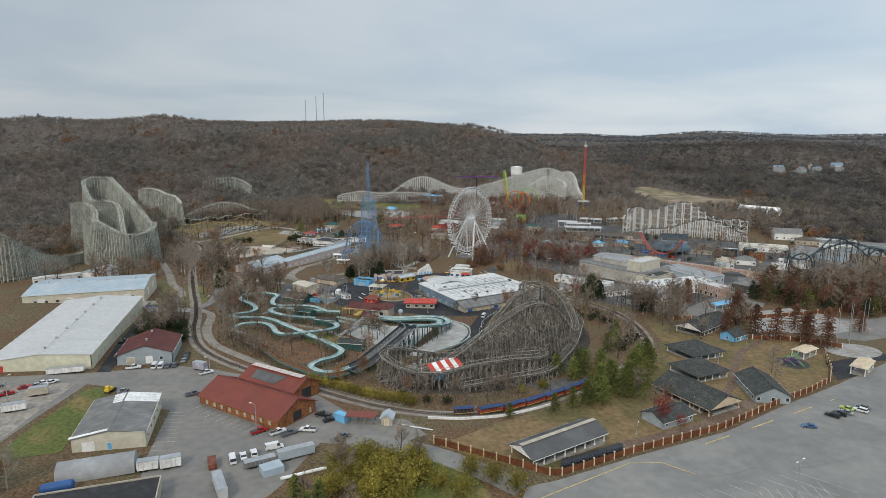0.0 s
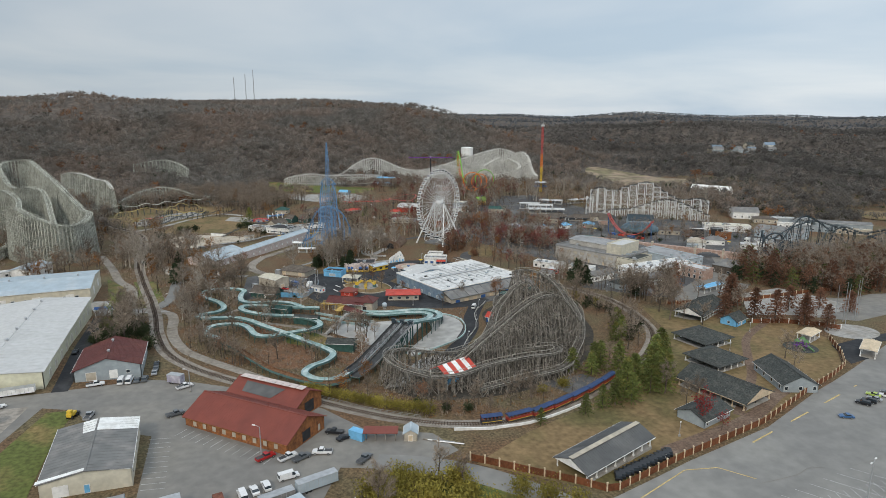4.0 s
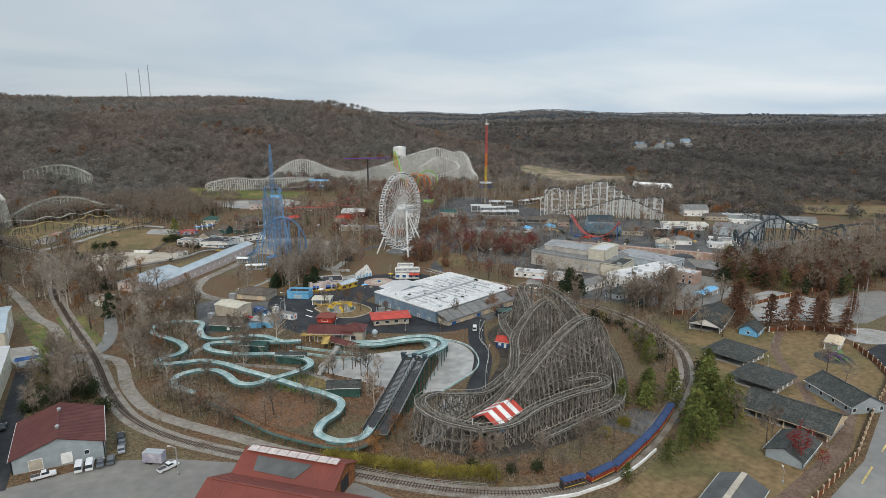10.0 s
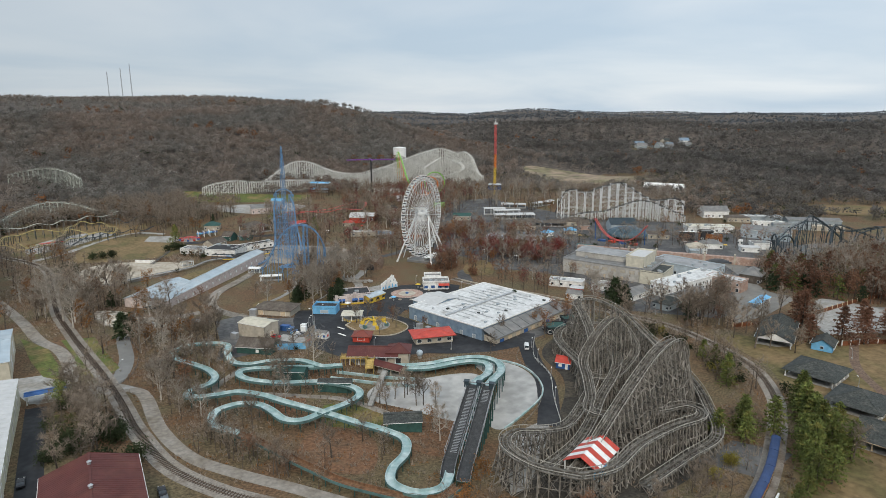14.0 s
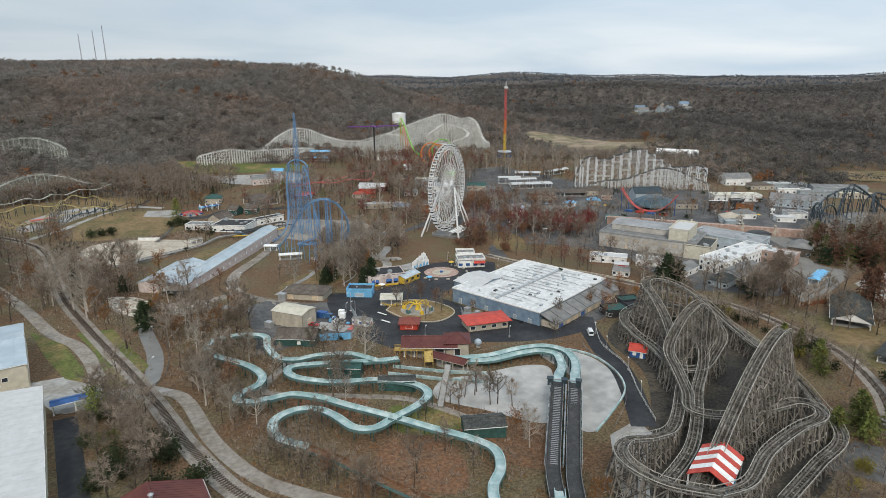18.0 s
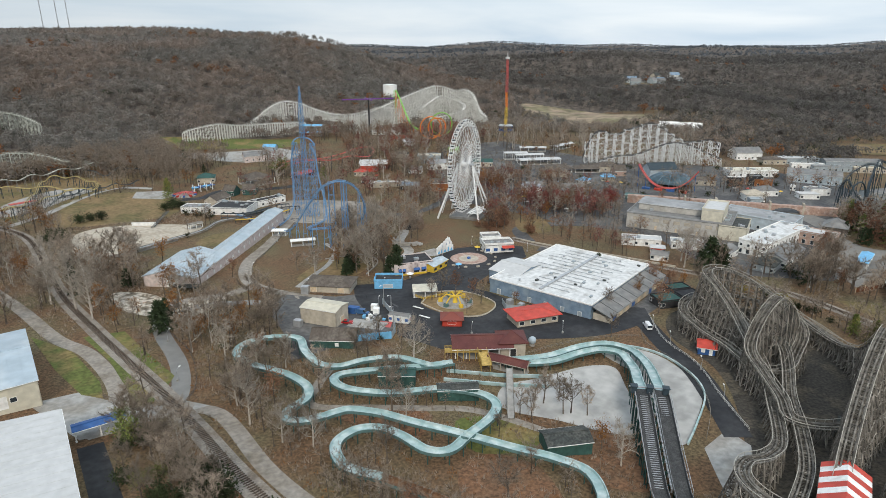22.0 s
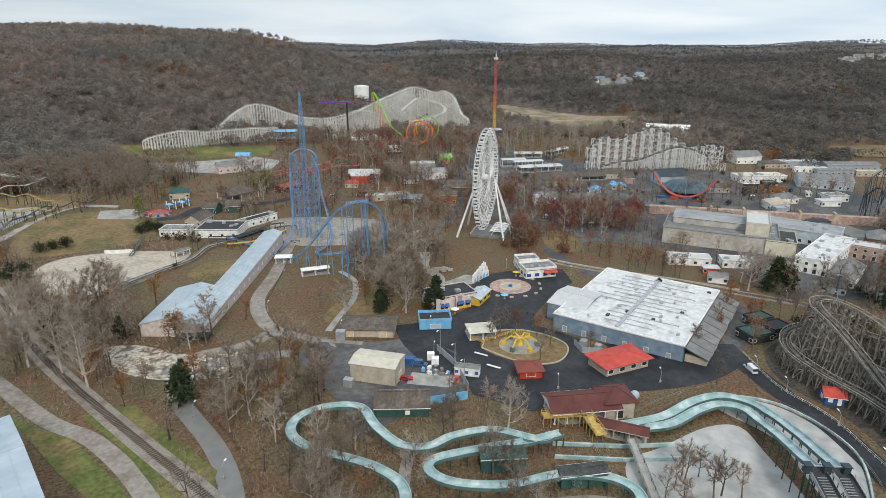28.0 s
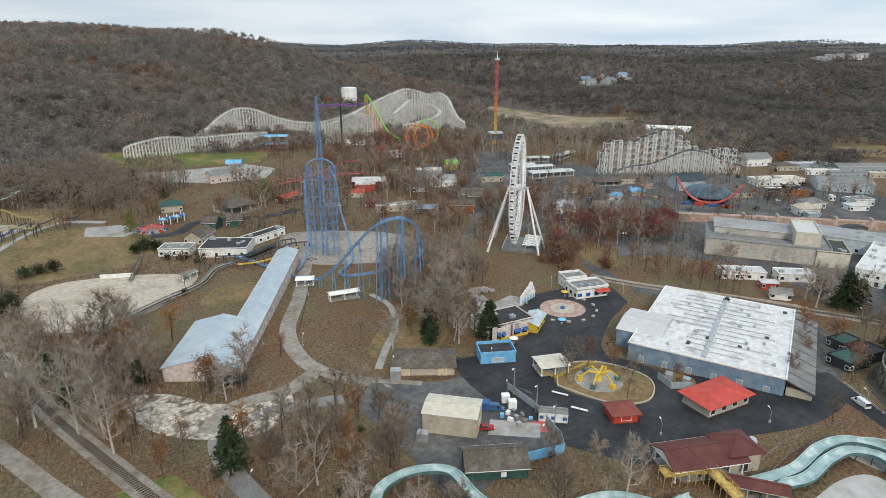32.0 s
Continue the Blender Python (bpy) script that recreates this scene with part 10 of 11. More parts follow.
def car(kind, color, x, y, rot, label=""):
    key = (kind, color)
    m = pose(x, y, gz(x, y) + .06, 0, 0, rot)
    if key in CARS:
        return copy_thing(CARS[key], m)
    nm = {"car": "car", "suv": "car", "pickup": "pickup_truck", "van": "van"}[kind]
    e = thing(nm, (0, 0, 0), label or f"{color} parked {nm.replace('_', ' ')} on worn asphalt", "truck" if kind == "pickup" else kind if kind == "van" else "car", "parked vehicles")
    L = {"car": 4.6, "suv": 4.8, "pickup": 5.7, "van": 5.6}[kind]
    h = L / 2
    body = {"car": [(-h, .35), (-h, .85), (-h + .5, .95), (h - 1.4, .95), (h - .2, .78), (h, .6), (h, .35)],
            "suv": [(-h, .4), (-h, 1.0), (-h + .2, 1.08), (h - 1.3, 1.05), (h - .15, .9), (h, .7), (h, .4)],
            "pickup": [(-h, .5), (-h, 1.15), (-h + .08, 1.2), (-.3, 1.2), (h - 1.5, 1.2), (h - .2, 1.05), (h, .8), (h, .5)],
            "van": [(-h, .4), (-h, 1.15), (h - 1.0, 1.1), (h - .1, .95), (h, .7), (h, .4)]}[kind]
    part("body", extrude(body, 1.84), PAINTS[color], e)
    cab = {"car": [(-h + .7, .95), (-h + 1.3, 1.42), (h - 2.3, 1.42), (h - 1.5, .95)],
           "suv": [(-h + .15, 1.06), (-h + .4, 1.68), (h - 2.1, 1.68), (h - 1.35, 1.05)],
           "pickup": [(-.5, 1.2), (-.35, 1.82), (h - 2.2, 1.82), (h - 1.5, 1.2)],
           "van": [(-h + .02, 1.12), (-h + .1, 2.1), (h - 1.6, 2.1), (h - .95, 1.1)]}[kind]
    g = extrude(cab, 1.62)
    part("window_band", g, M_GLASS, e)
    top = max(z for _, z in cab)
    xs = [x for x, z in cab if z == top]
    g = Geo()
    g.box(((xs[0] + xs[1]) / 2, 0, top + .02), (xs[1] - xs[0] + .15, 1.6, .08))
    part("roof", g, PAINTS[color], e)
    if kind == "pickup":
        g = Geo()
        g.box((-h / 2 - .35, 0, 1.21), (h - .7, 1.5, .06))
        part("bed", g, M_DARKSTEEL, e)
    if kind == "van":
        g = Geo()
        g.box((-.9, 0, 1.6), (L * .6, 1.72, .95))
        part("side_panel", g, PAINTS[color], e)
    for sx in (-h + .95, h - .95):
        for sy in (-.86, .86):
            g = Geo()
            g.tube([(sx, sy - .11, .34), (sx, sy + .11, .34)], .34, 12)
            w = part("wheel", g, M_RUBBER, e)
            g = Geo()
            g.tube([(sx, sy - .12, .34), (sx, sy + .12, .34)], .19, 8)
            part("rim", g, M_GALV, w)
    for sy in (-.6, .6):
        g = Geo()
        g.box((h - .02, sy, .72), (.08, .38, .16))
        part("headlight", g, M_WHITE, e)
    e.matrix_basis = m
    CARS[key] = e
    return e


for kind, color, x, y, rot in (
        ("suv", "black", 43, -317.5, 118), ("suv", "black", 46.5, -317, 118), ("car", "silver", 50, -316.5, 118), ("car", "lime", 53, -314, 118), ("suv", "white", 56.5, -316.5, 118), ("car", "grey", 60, -314.5, 118), ("car", "blue", 28, -322.5, 150),
        ("car", "red", -242, -240, 30), ("car", "silver", -238.5, -238.5, 30), ("car", "white", -237, -236, 30), ("car", "white", -234.5, -235.5, 40), ("pickup", "white", -209, -223.5, 5), ("pickup", "silver", -207, -248.5, 80), ("pickup", "grey", -182, -253.5, 20), ("pickup", "white", -180, -232, 25),
        ("pickup", "red", -157, -288.5, 25), ("pickup", "white", -151, -290.5, 25), ("pickup", "grey", -147.5, -292, 25), ("pickup", "white", -141.5, -291, 160), ("pickup", "black", -136, -280.5, 150),
        ("van", "white", -164, -305.5, 100), ("car", "white", -161, -304, 100), ("suv", "white", -158, -303, 100), ("van", "white", -152, -300.5, 10),
        ("car", "white", -46.5, -322.5, 20), ("van", "white", -201, -222.5, 85), ("van", "white", -198.5, -222.5, 85), ("car", "grey", -196, -222.5, 85), ("suv", "grey", -193.5, -222, 85), ("car", "silver", -190.8, -217, 90), ("car", "grey", -190.5, -213, 90), ("car", "black", -190.6, -209, 90),
        ("van", "blue", -122, -95, -50), ("car", "red", -131, -100, -40), ("van", "white", 104, -277, 10), ("car", "black", -221, -190, 90), ("van", "white", -41, -167, 55)):
    car(kind, color, x, y, rot)
for i in range(14):
    car("suv", "black", -66.5 + i * 1.9 * .9 - (i % 2) * .2, -327.2 + i * .45, 60)


def boxed(name, label, cat, x, y, s, rot, m, up=0.0, group=""):
    g = Geo()
    g.box((x, y, gz(x, y) + up + s[2] / 2), s, radians(rot))
    return solid(name, g, m, label, cat, group)


def trailer(x, y, L, h, rot, m, label, name="trailer"):
    z = gz(x, y)
    r = radians(rot)
    th = thing(name, (x, y, z), label, "trailer")
    g = Geo()
    g.box((x, y, z + .7 + h / 2), (L, 2.5, h), r)
    part("body", g, m, th)
    g = Geo()
    for k in range(int(L / 1.2)):
        a = -L / 2 + .6 + k * 1.2
        g.box((x + math.cos(r) * a, y + math.sin(r) * a, z + .7 + h / 2), (.08, 2.56, h * .96), r)
    g.box((x, y, z + .72 + h), (L, 2.6, .1), r)
    part("rib_set", g, M_GALV, th)
    for a in (-L * .3, -L * .3 + 1.0):
        for s in (-1.05, 1.05):
            px, py = x + math.cos(r) * a - math.sin(r) * s, y + math.sin(r) * a + math.cos(r) * s
            g = Geo()
            g.tube([(px + math.sin(r) * .12, py - math.cos(r) * .12, z + .45), (px - math.sin(r) * .12, py + math.cos(r) * .12, z + .45)], .42, 10)
            part("wheel", g, M_RUBBER, th)
    g = Geo()
    g.box((x + math.cos(r) * L * .35, y + math.sin(r) * L * .35, z + .35), (.2, 1.6, .7), r)
    part("landing_leg", g, M_DARKSTEEL, th)


trailer(-156, -309.5, 9, 1.6, 14, M_GREYROOF, "long grey flat trailer in the yard")
trailer(-145.5, -307, 11, 2.6, 14, M_BLUEROOF, "long pale grey trailer with lettered side")
trailer(-166, -321, 11, 2.6, 105, M_WROOF, "white semi trailer parked by scrub")
trailer(-187, -306.5, 5.6, 2.6, 4, M_WHITE, "white box trailer beside the hoop shed")
trailer(-181, -306, 5.6, 2.8, 8, M_WHITE, "white gooseneck trailer beside the hoop shed")
trailer(-238, -260, 7, 2.2, 10, M_WHITE, "white boat trailer in the service lot")
trailer(-235, -247, 6, 2.6, 10, M_TAN, "tan box trailer in the service lot")
trailer(-233, -225.5, 13, 2.0, 2, M_WHITE, "long white tank trailer by the warehouse")
trailer(-183, -227, 5.5, 2.8, -35, mat("lilac_panel", (0.30, 0.28, 0.36), 0.6, 0.2, 0.8, second=(0.6, 0.58, 0.6)), "lilac and white show trailer by the lane")
# hoop shed
hs = thing("hoop_shed", (-200.5, -305, gz(-200.5, -305)), "long grey plastic hoop shed", "shed")
zz0 = gz(-200.5, -305)
g = Geo()
nseg, rad, Lh = 14, 4.3, 20
for i in range(11):
    a = -Lh / 2 + Lh * i / 10
    for k in range(nseg + 1):
        t = math.pi * k / nseg
        rr2 = rad * (1.0 if i % 2 == 0 else .975)
        c, s = rr2 * math.cos(t), rr2 * math.sin(t)
        g.v.append((-200.5 + a * .99 - c * .1, -305 + a * .09 + c, zz0 + s))
for i in range(10):
    for k in range(nseg):
        q = i * (nseg + 1) + k
        g.f.append((q, q + nseg + 1, q + nseg + 2, q + 1))
part("cover", g, M_PALEROOF, hs)
for i in (0, 10):
    a = -Lh / 2 + Lh * i / 10
    g = Geo()
    g.v = [(-200.5 + a * .99 - rad * math.cos(math.pi * k / nseg) * .1, -305 + a * .09 + rad * math.cos(math.pi * k / nseg), zz0 + rad * math.sin(math.pi * k / nseg)) for k in range(nseg + 1)]
    g.f = [tuple(range(nseg + 1))]
    part("end_wall", g, M_GREYWALL, hs)
bt = thing("blue_tank", (-208, -313.5, gz(-208, -313.5)), "blue cylindrical tank lying in dead grass", "tank")
g = Geo()
z = gz(-208, -313.5)
g.tube([(-212, -314, z + 1.5), (-211.6, -314, z + 1.5), (-204.6, -313, z + 1.5), (-204.2, -313, z + 1.5)], [.9, 1.35, 1.35, .9], 16)
part("shell", g, M_TRIMBLUE, bt)
for a in (-210.5, -206):
    g = Geo()
    g.box((a, -313.5, z + .3), (.5, 2.4, .8))
    part("cradle", g, M_DARKSTEEL, bt)
boxed("container", "blue shipping container beside the lean-to", "container", -130, -286, (5, 2.5, 2.8), -50, M_SKYBLUE)
ln = thing("lean_to_shed", (-123.5, -288.5, gz(-123.5, -288.5)), "open lean-to with a rusty sheet roof", "shed")
for a in (-4.5, -1.5, 1.5, 4.5):
    for b in (-1.8, 1.8):
        x, y = -123.5 + a * .94 - b * -.34, -288.5 - a * .34 + b * .94
        g = Geo()
        g.box((x, y, gz(x, y) + 1.3), (.2, .2, 2.6))
        part("post", g, M_TIMBER, ln)
g = Geo()
for k in range(10):
    a = -4.7 + k * 1.04
    g.box((-123.5 + a * .94, -288.5 - a * .34, gz(-123.5, -288.5) + 2.75 + .03 * (k % 2)), (1.06, 4.6, .1), radians(-20))
part("roof", g, M_REDROOF, ln)
building("garden_shed", "small tan shed with a pale blue metal roof", "shed", (-115, -291.5), 4.6, 4, 70, 2.5, 1.2, T_, M_BLUEROOF, .2, .6, [("w", .5, .1, 1.4, 2, M_POST)])
boxed("dumpster", "rusty red open skip with scrap", "skip", -169.5, -307, (5.5, 2.4, 1.8), 100, mat("rusty_skip", (0.16, 0.06, 0.04), 0.8, 0.4, 1.0))
boxed("lean_roof", "low stack of timber under a pale blue sheet", "shed", -152.5, -314, (6, 4.5, 2.2), 20, M_BLUEROOF)
for i in range(4):
    g = Geo()
    x0, y0 = -112 + i * 1.2, -294 - i * .9
    g.tube([(x0, y0, gz(x0, y0) + .3), (x0 + 7, y0 - 4, gz(x0 + 7, y0 - 4) + .3)], .22, 6)
    solid("pipe", g, M_GALV if i % 2 else M_TIMBER, "length of stored pipe on the yard", "pipe", "stored pipes")
g = Geo()
g.tube([(-150, -319, gz(-150, -319) + .5), (-137, -316, gz(-137, -316) + .5)], .5, 10)
solid("pipe", g, M_WHITE, "long white pipe lying in scrub", "pipe")
for i in range(10):
    x, y = -133 + (i % 5) * 2.2, -310 - (i // 5) * 2.4
    boxed("crate", "weathered pallet of stored parts", "pallet", x, y, (1.2 + .3 * (i % 3), 1.0, .7 + .3 * (i % 2)), i * 37, [M_TIMBER, M_DARKSTEEL, M_YELLOW, M_GALV][i % 4], group="stored pallets")
lf = thing("loader", (-212, -247, gz(-212, -247)), "yellow wheel loader on the verge", "loader")
g = Geo()
z = gz(-212, -247)
g.box((-212, -247, z + 1.3), (3.2, 1.6, 1.0), 1.2)
g.box((-212.3, -247.7, z + 2.2), (1.2, 1.3, 1.2), 1.2)
part("body", g, M_YELLOW, lf)
g = Geo()
g.box((-211.2, -244.8, z + .6), (.9, 2.2, .9), 1.2)
part("bucket", g, M_DARKSTEEL, lf)
for a, b in ((-1.1, -.8), (1.1, -.8), (-1.1, .8), (1.1, .8)):
    g = Geo()
    x, y = -212 + a * .36 - b * .93, -247 + a * .93 + b * .36
    g.tube([(x - .2, y, z + .6), (x + .2, y, z + .6)], .6, 10)
    part("wheel", g, M_RUBBER, lf)
# works yard by the flume
def hoarding(pts, h, m, label):
    g = Geo()
    for a, b in zip(pts, pts[1:]):
        n = max(1, int(math.dist(a, b) / 2.4))
        for k in range(n):
            p = [a[j] + (b[j] - a[j]) * k / n for j in (0, 1)]
            q = [a[j] + (b[j] - a[j]) * (k + 1) / n for j in (0, 1)]
            g.beam((*p, gz(*p) + h / 2), (*q, gz(*q) + h / 2), .12 + .03 * (k % 2), h)
    return solid("hoarding", g, m, label, "fence")


hoarding([(-136, -116), (-130, -118.5), (-124, -121)], 2.8, M_SKYBLUE, "faded light blue hoarding round the works yard")
hoarding([(-124, -121), (-120, -117), (-113, -103), (-110, -90)], 2.4, M_GREYWALL, "grey steel hoarding along the walkway")
boxed("generator", "white cooling unit in the works yard", "machine", -116, -94, (2.4, 2.2, 2.4), -40, M_WHITE)
boxed("generator", "white cooling unit in the works yard", "machine", -117, -97.5, (2.4, 2.2, 2.4), -40, M_WHITE)
boxed("generator", "grey cooling unit beside the tan store", "machine", -147, -92, (3, 2.2, 2.6), -55, M_GALV)
boxed("generator", "grey cooling unit beside the garage", "machine", -131, -61, (3.2, 2.6, 3.4), -42, M_GALV)
boxed("test_pad", "faded red painted pad", "pad", -121, -108, (8, 5, .12), -40, M_PINKRED)
for x, y in ((-111, -93), (-114, -104), (-119, -114), (-128, -117.5)):
    lamp(x, y, 9, (200,), "yard_mast", "tall grey work light mast in the yard")
boxed("container", "blue steel container in the works yard", "container", -124, -92, (4.2, 2.4, 2.6), -50, M_TRIMBLUE)
boxed("pad", "pale concrete pad with red lines", "pad", -126, -106, (14, 9, .14), -52, M_CONC)
for k in range(9):
    boxed("crate", "stacked ride parts in the works yard", "pallet", -118 - (k % 3) * 2.6, -99 - (k // 3) * 3.1, (1.1 + .4 * (k % 2), 1.0, .6 + .35 * (k % 3)), 20 * k, (M_GALV, M_WHITE, M_SKYBLUE, M_TIMBER)[k % 4], .14 if k > 5 else 0.0, "stored pallets")
for k in range(6):
    boxed("bollard", "short dark bollard before the hall", "bollard", -64 + k * .9, -84 - k * 2.4, (.4, .4, 1.0), 0, M_DARKSTEEL, group="hall bollards")
bs = building("ticket_bus", "red white and blue ticket kiosk with a curved top", "kiosk", (-113.5, -109.5), 8, 3.2, -52, 2.8, .6, M_WHITE, M_GREYROOF, .1, 0, row("s", 3, .9, 1.2, 1.2, M_TRIMBLUE) + [("e", .5, .9, 1.4, 1.2, M_BRIGHTRED)])
M_OCHRE = mat("worn_ochre_paint", (0.42, 0.29, 0.09), 0.8, 0.25, 1)
dk = thing("viewing_deck", (-112, -156, gz(-112, -156)), "yellow railed timber deck by the flume station", "deck")
dline = resample(np.array([(-117, -144), (-107, -151), (-112, -160)], float), 2.0)
for i in range(len(dline) - 1):
    a, b = dline[i], dline[i + 1]
    za = gz(-112, -152) + 3.2
    g = Geo()
    g.beam((*a, za), (*b, za), 3.0, .2)
    part("floor", g, M_OCHRE, dk, "ochre painted planks")
    n_ = np.array([-(b - a)[1], (b - a)[0]]) / np.linalg.norm(b - a) * 1.45
    g = Geo()
    for s in (-1, 1):
        for zz in (.5, 1.05):
            g.beam((a[0] + n_[0] * s, a[1] + n_[1] * s, za + zz), (b[0] + n_[0] * s, b[1] + n_[1] * s, za + zz), .1)
        g.beam((a[0] + n_[0] * s, a[1] + n_[1] * s, gz(*a)), (a[0] + n_[0] * s, a[1] + n_[1] * s, za + 1.1), .16)
    part("rail", g, M_OCHRE, dk)
br = thing("ramp_bridge", (-106, -170, gz(-106, -170)), "straight grey stair ramp over the flume", "stairs")
a, b = Vector((-108, -166, gz(-108, -166) + 4)), Vector((-122, -183, gz(-122, -183) + .6))
g = Geo()
g.beam(a, b, 2.0, .25)
part("deck", g, M_CONC, br)
side = (b - a).cross(Vector((0, 0, 1))).normalized()
for s in (-1, 1):
    g = Geo()
    for zz in (.55, 1.1):
        g.beam(a + side * s + Vector((0, 0, zz)), b + side * s + Vector((0, 0, zz)), .1)
    for k in range(9):
        p = a.lerp(b, k / 8) + side * s
        g.beam(p, p + Vector((0, 0, 1.1)), .1)
    part("hand_rail", g, M_TIMBER, br)
for k in (1, 3, 5, 7):
    p = a.lerp(b, k / 8)
    g = Geo()
    g.box((p.x, p.y, (p.z + gz(p.x, p.y)) / 2), (.3, .3, max(.2, p.z - gz(p.x, p.y))))
    part("post", g, M_TIMBER, br)
# flume station basin walls
for nm, pts in (("basin_wall", [(-122, -152), (-108, -164), (-96, -172)]), ("basin_wall", [(-126, -156), (-112, -168), (-100, -176)])):
    g = Geo()
    for p, q in zip(pts, pts[1:]):
        g.beam((*p, gz(*p) + .5), (*q, gz(*q) + .5), .5, 1.2)
    solid(nm, g, M_FLUME, "pale teal basin wall of the flume", "wall", kind="structure")
building("flume_shed", "dark green flume machine shed", "shed", (-139, -150), 11, 5, -36, 4, .8, M_FLUMEGREEN, M_FLUMEGREEN, .2)
building("flume_shed", "dark green flume machine shed", "shed", (-128, -166), 12, 4, -30, 3.6, .6, M_FLUMEGREEN, M_SHINGLE, .2)

# canopies, playground, poles
for x, y, L, Wd, rot, h, m, lab in ((103, -182, 19, 5, 14, 3.2, M_SKYBLUE, "long bright blue fabric canopy"), (-217, -131, 12, 4, 0, 3.4, M_TRIMBLUE, "deep blue canopy beside the depot"), (-106, 34, 8, 5, -35, 3, M_WHITE, "flat white queue canopy"), (-103, 8, 13, 4, -20, 3, M_WHITE, "flat white queue canopy on posts"), (93, -284, 15, 6, 30, 3.4, M_POST, "cream drop-off canopy on posts"), (84, -262, 12, 6, 20, 3.2, M_POST, "cream entrance canopy on posts"), (-141, 79, 8, 4, 10, 2.8, M_TIMBER, "weathered timber pier roof")):
    building("canopy", lab, "canopy", (x, y), L, Wd, rot, h, .5, M_WHITE, m, .2, posts=max(3, int(L / 4)))
pg = thing("playground", (71, -269, gz(71, -269)), "green and purple playground tower on dark mulch", "playground")
z = gz(71, -269)
g = Geo()
g.cyl((71, -269, z + .02), 7, .12, 20)
part("mulch", g, M_SHINGLE, pg)
for dx, dy in ((-2.5, 0), (2, 1), (0, -2.5)):
    g = Geo()
    g.box((71 + dx, -269 + dy, z + 1.6), (1.8, 1.8, .2))
    part("deck", g, M_PURPLE, pg)
    g = Geo()
    g.tube([(71 + dx, -269 + dy, z + 3.4), (71 + dx, -269 + dy, z + 4.6)], [1.6, .05], 4)
    part("canopy", g, M_PLAYGREEN, pg)
    for ax in (-.8, .8):
        for ay in (-.8, .8):
            g = Geo()
            g.box((71 + dx + ax, -269 + dy + ay, z + 1.7), (.14, .14, 3.4))
            part("post", g, M_PURPLE, pg)
    g = Geo()
    g.tube([(71 + dx, -269 + dy - .9, z + 1.6), (71 + dx + .6, -269 + dy - 2.4, z + .9), (71 + dx + .8, -269 + dy - 3.6, z + .25)], .35, 6)
    part("slide", g, M_PLAYGREEN, pg)
for x, y in ((112, -253), (119, -253.5), (122, -250), (130, -250), (136, -247)):
    g = Geo()
    g.tube([(x, y, gz(x, y)), (x, y, gz(x, y) + 20)], [.2, .08], 8)
    g.tube([(x, y, gz(x, y) + 20), (x, y, gz(x, y) + 20.4)], [.18, .05], 8)
    solid("flagpole", g, M_GALV, "tall bare grey flagpole by the entrance", "flagpole", "flagpoles")
for k, (x, top) in enumerate(((0, 252), (-29, 236), (-70, 224))):
    ms = thing("radio_mast", (x, 2046, gz(x, 2046)), "thin lattice radio mast on the ridge", "mast", "radio masts")
    lattice(ms, (x, 2046), gz(x, 2046), top, 2.2, 1.4, [M_GALV], 14, .45, "section")
# benches round the wheel plaza steps
for k in range(4):
    r0 = 9 + k * 2.4
    st = thing("seating_step", (-50, -16, gz(-60, -24)), "curved concrete seating step of the amphitheatre", "steps", "amphitheatre steps")
    for j in range(10):
        a0 = radians(150 + j * 12)
        g = Geo()
        g.box((-50 + r0 * math.cos(a0), -16 + r0 * math.sin(a0), gz(-60, -24) + .25 + .35 * k), (2.2, .7, .5 + .2 * k), a0 + math.pi / 2)
        part("step_block", g, M_CONC, st)


# ---- train ----
rl = resample(spline(RAIL, 10), 0.5)
i0 = int(np.argmin(np.hypot(rl[:, 0] + 88, rl[:, 1] + 290)))
pos = i0


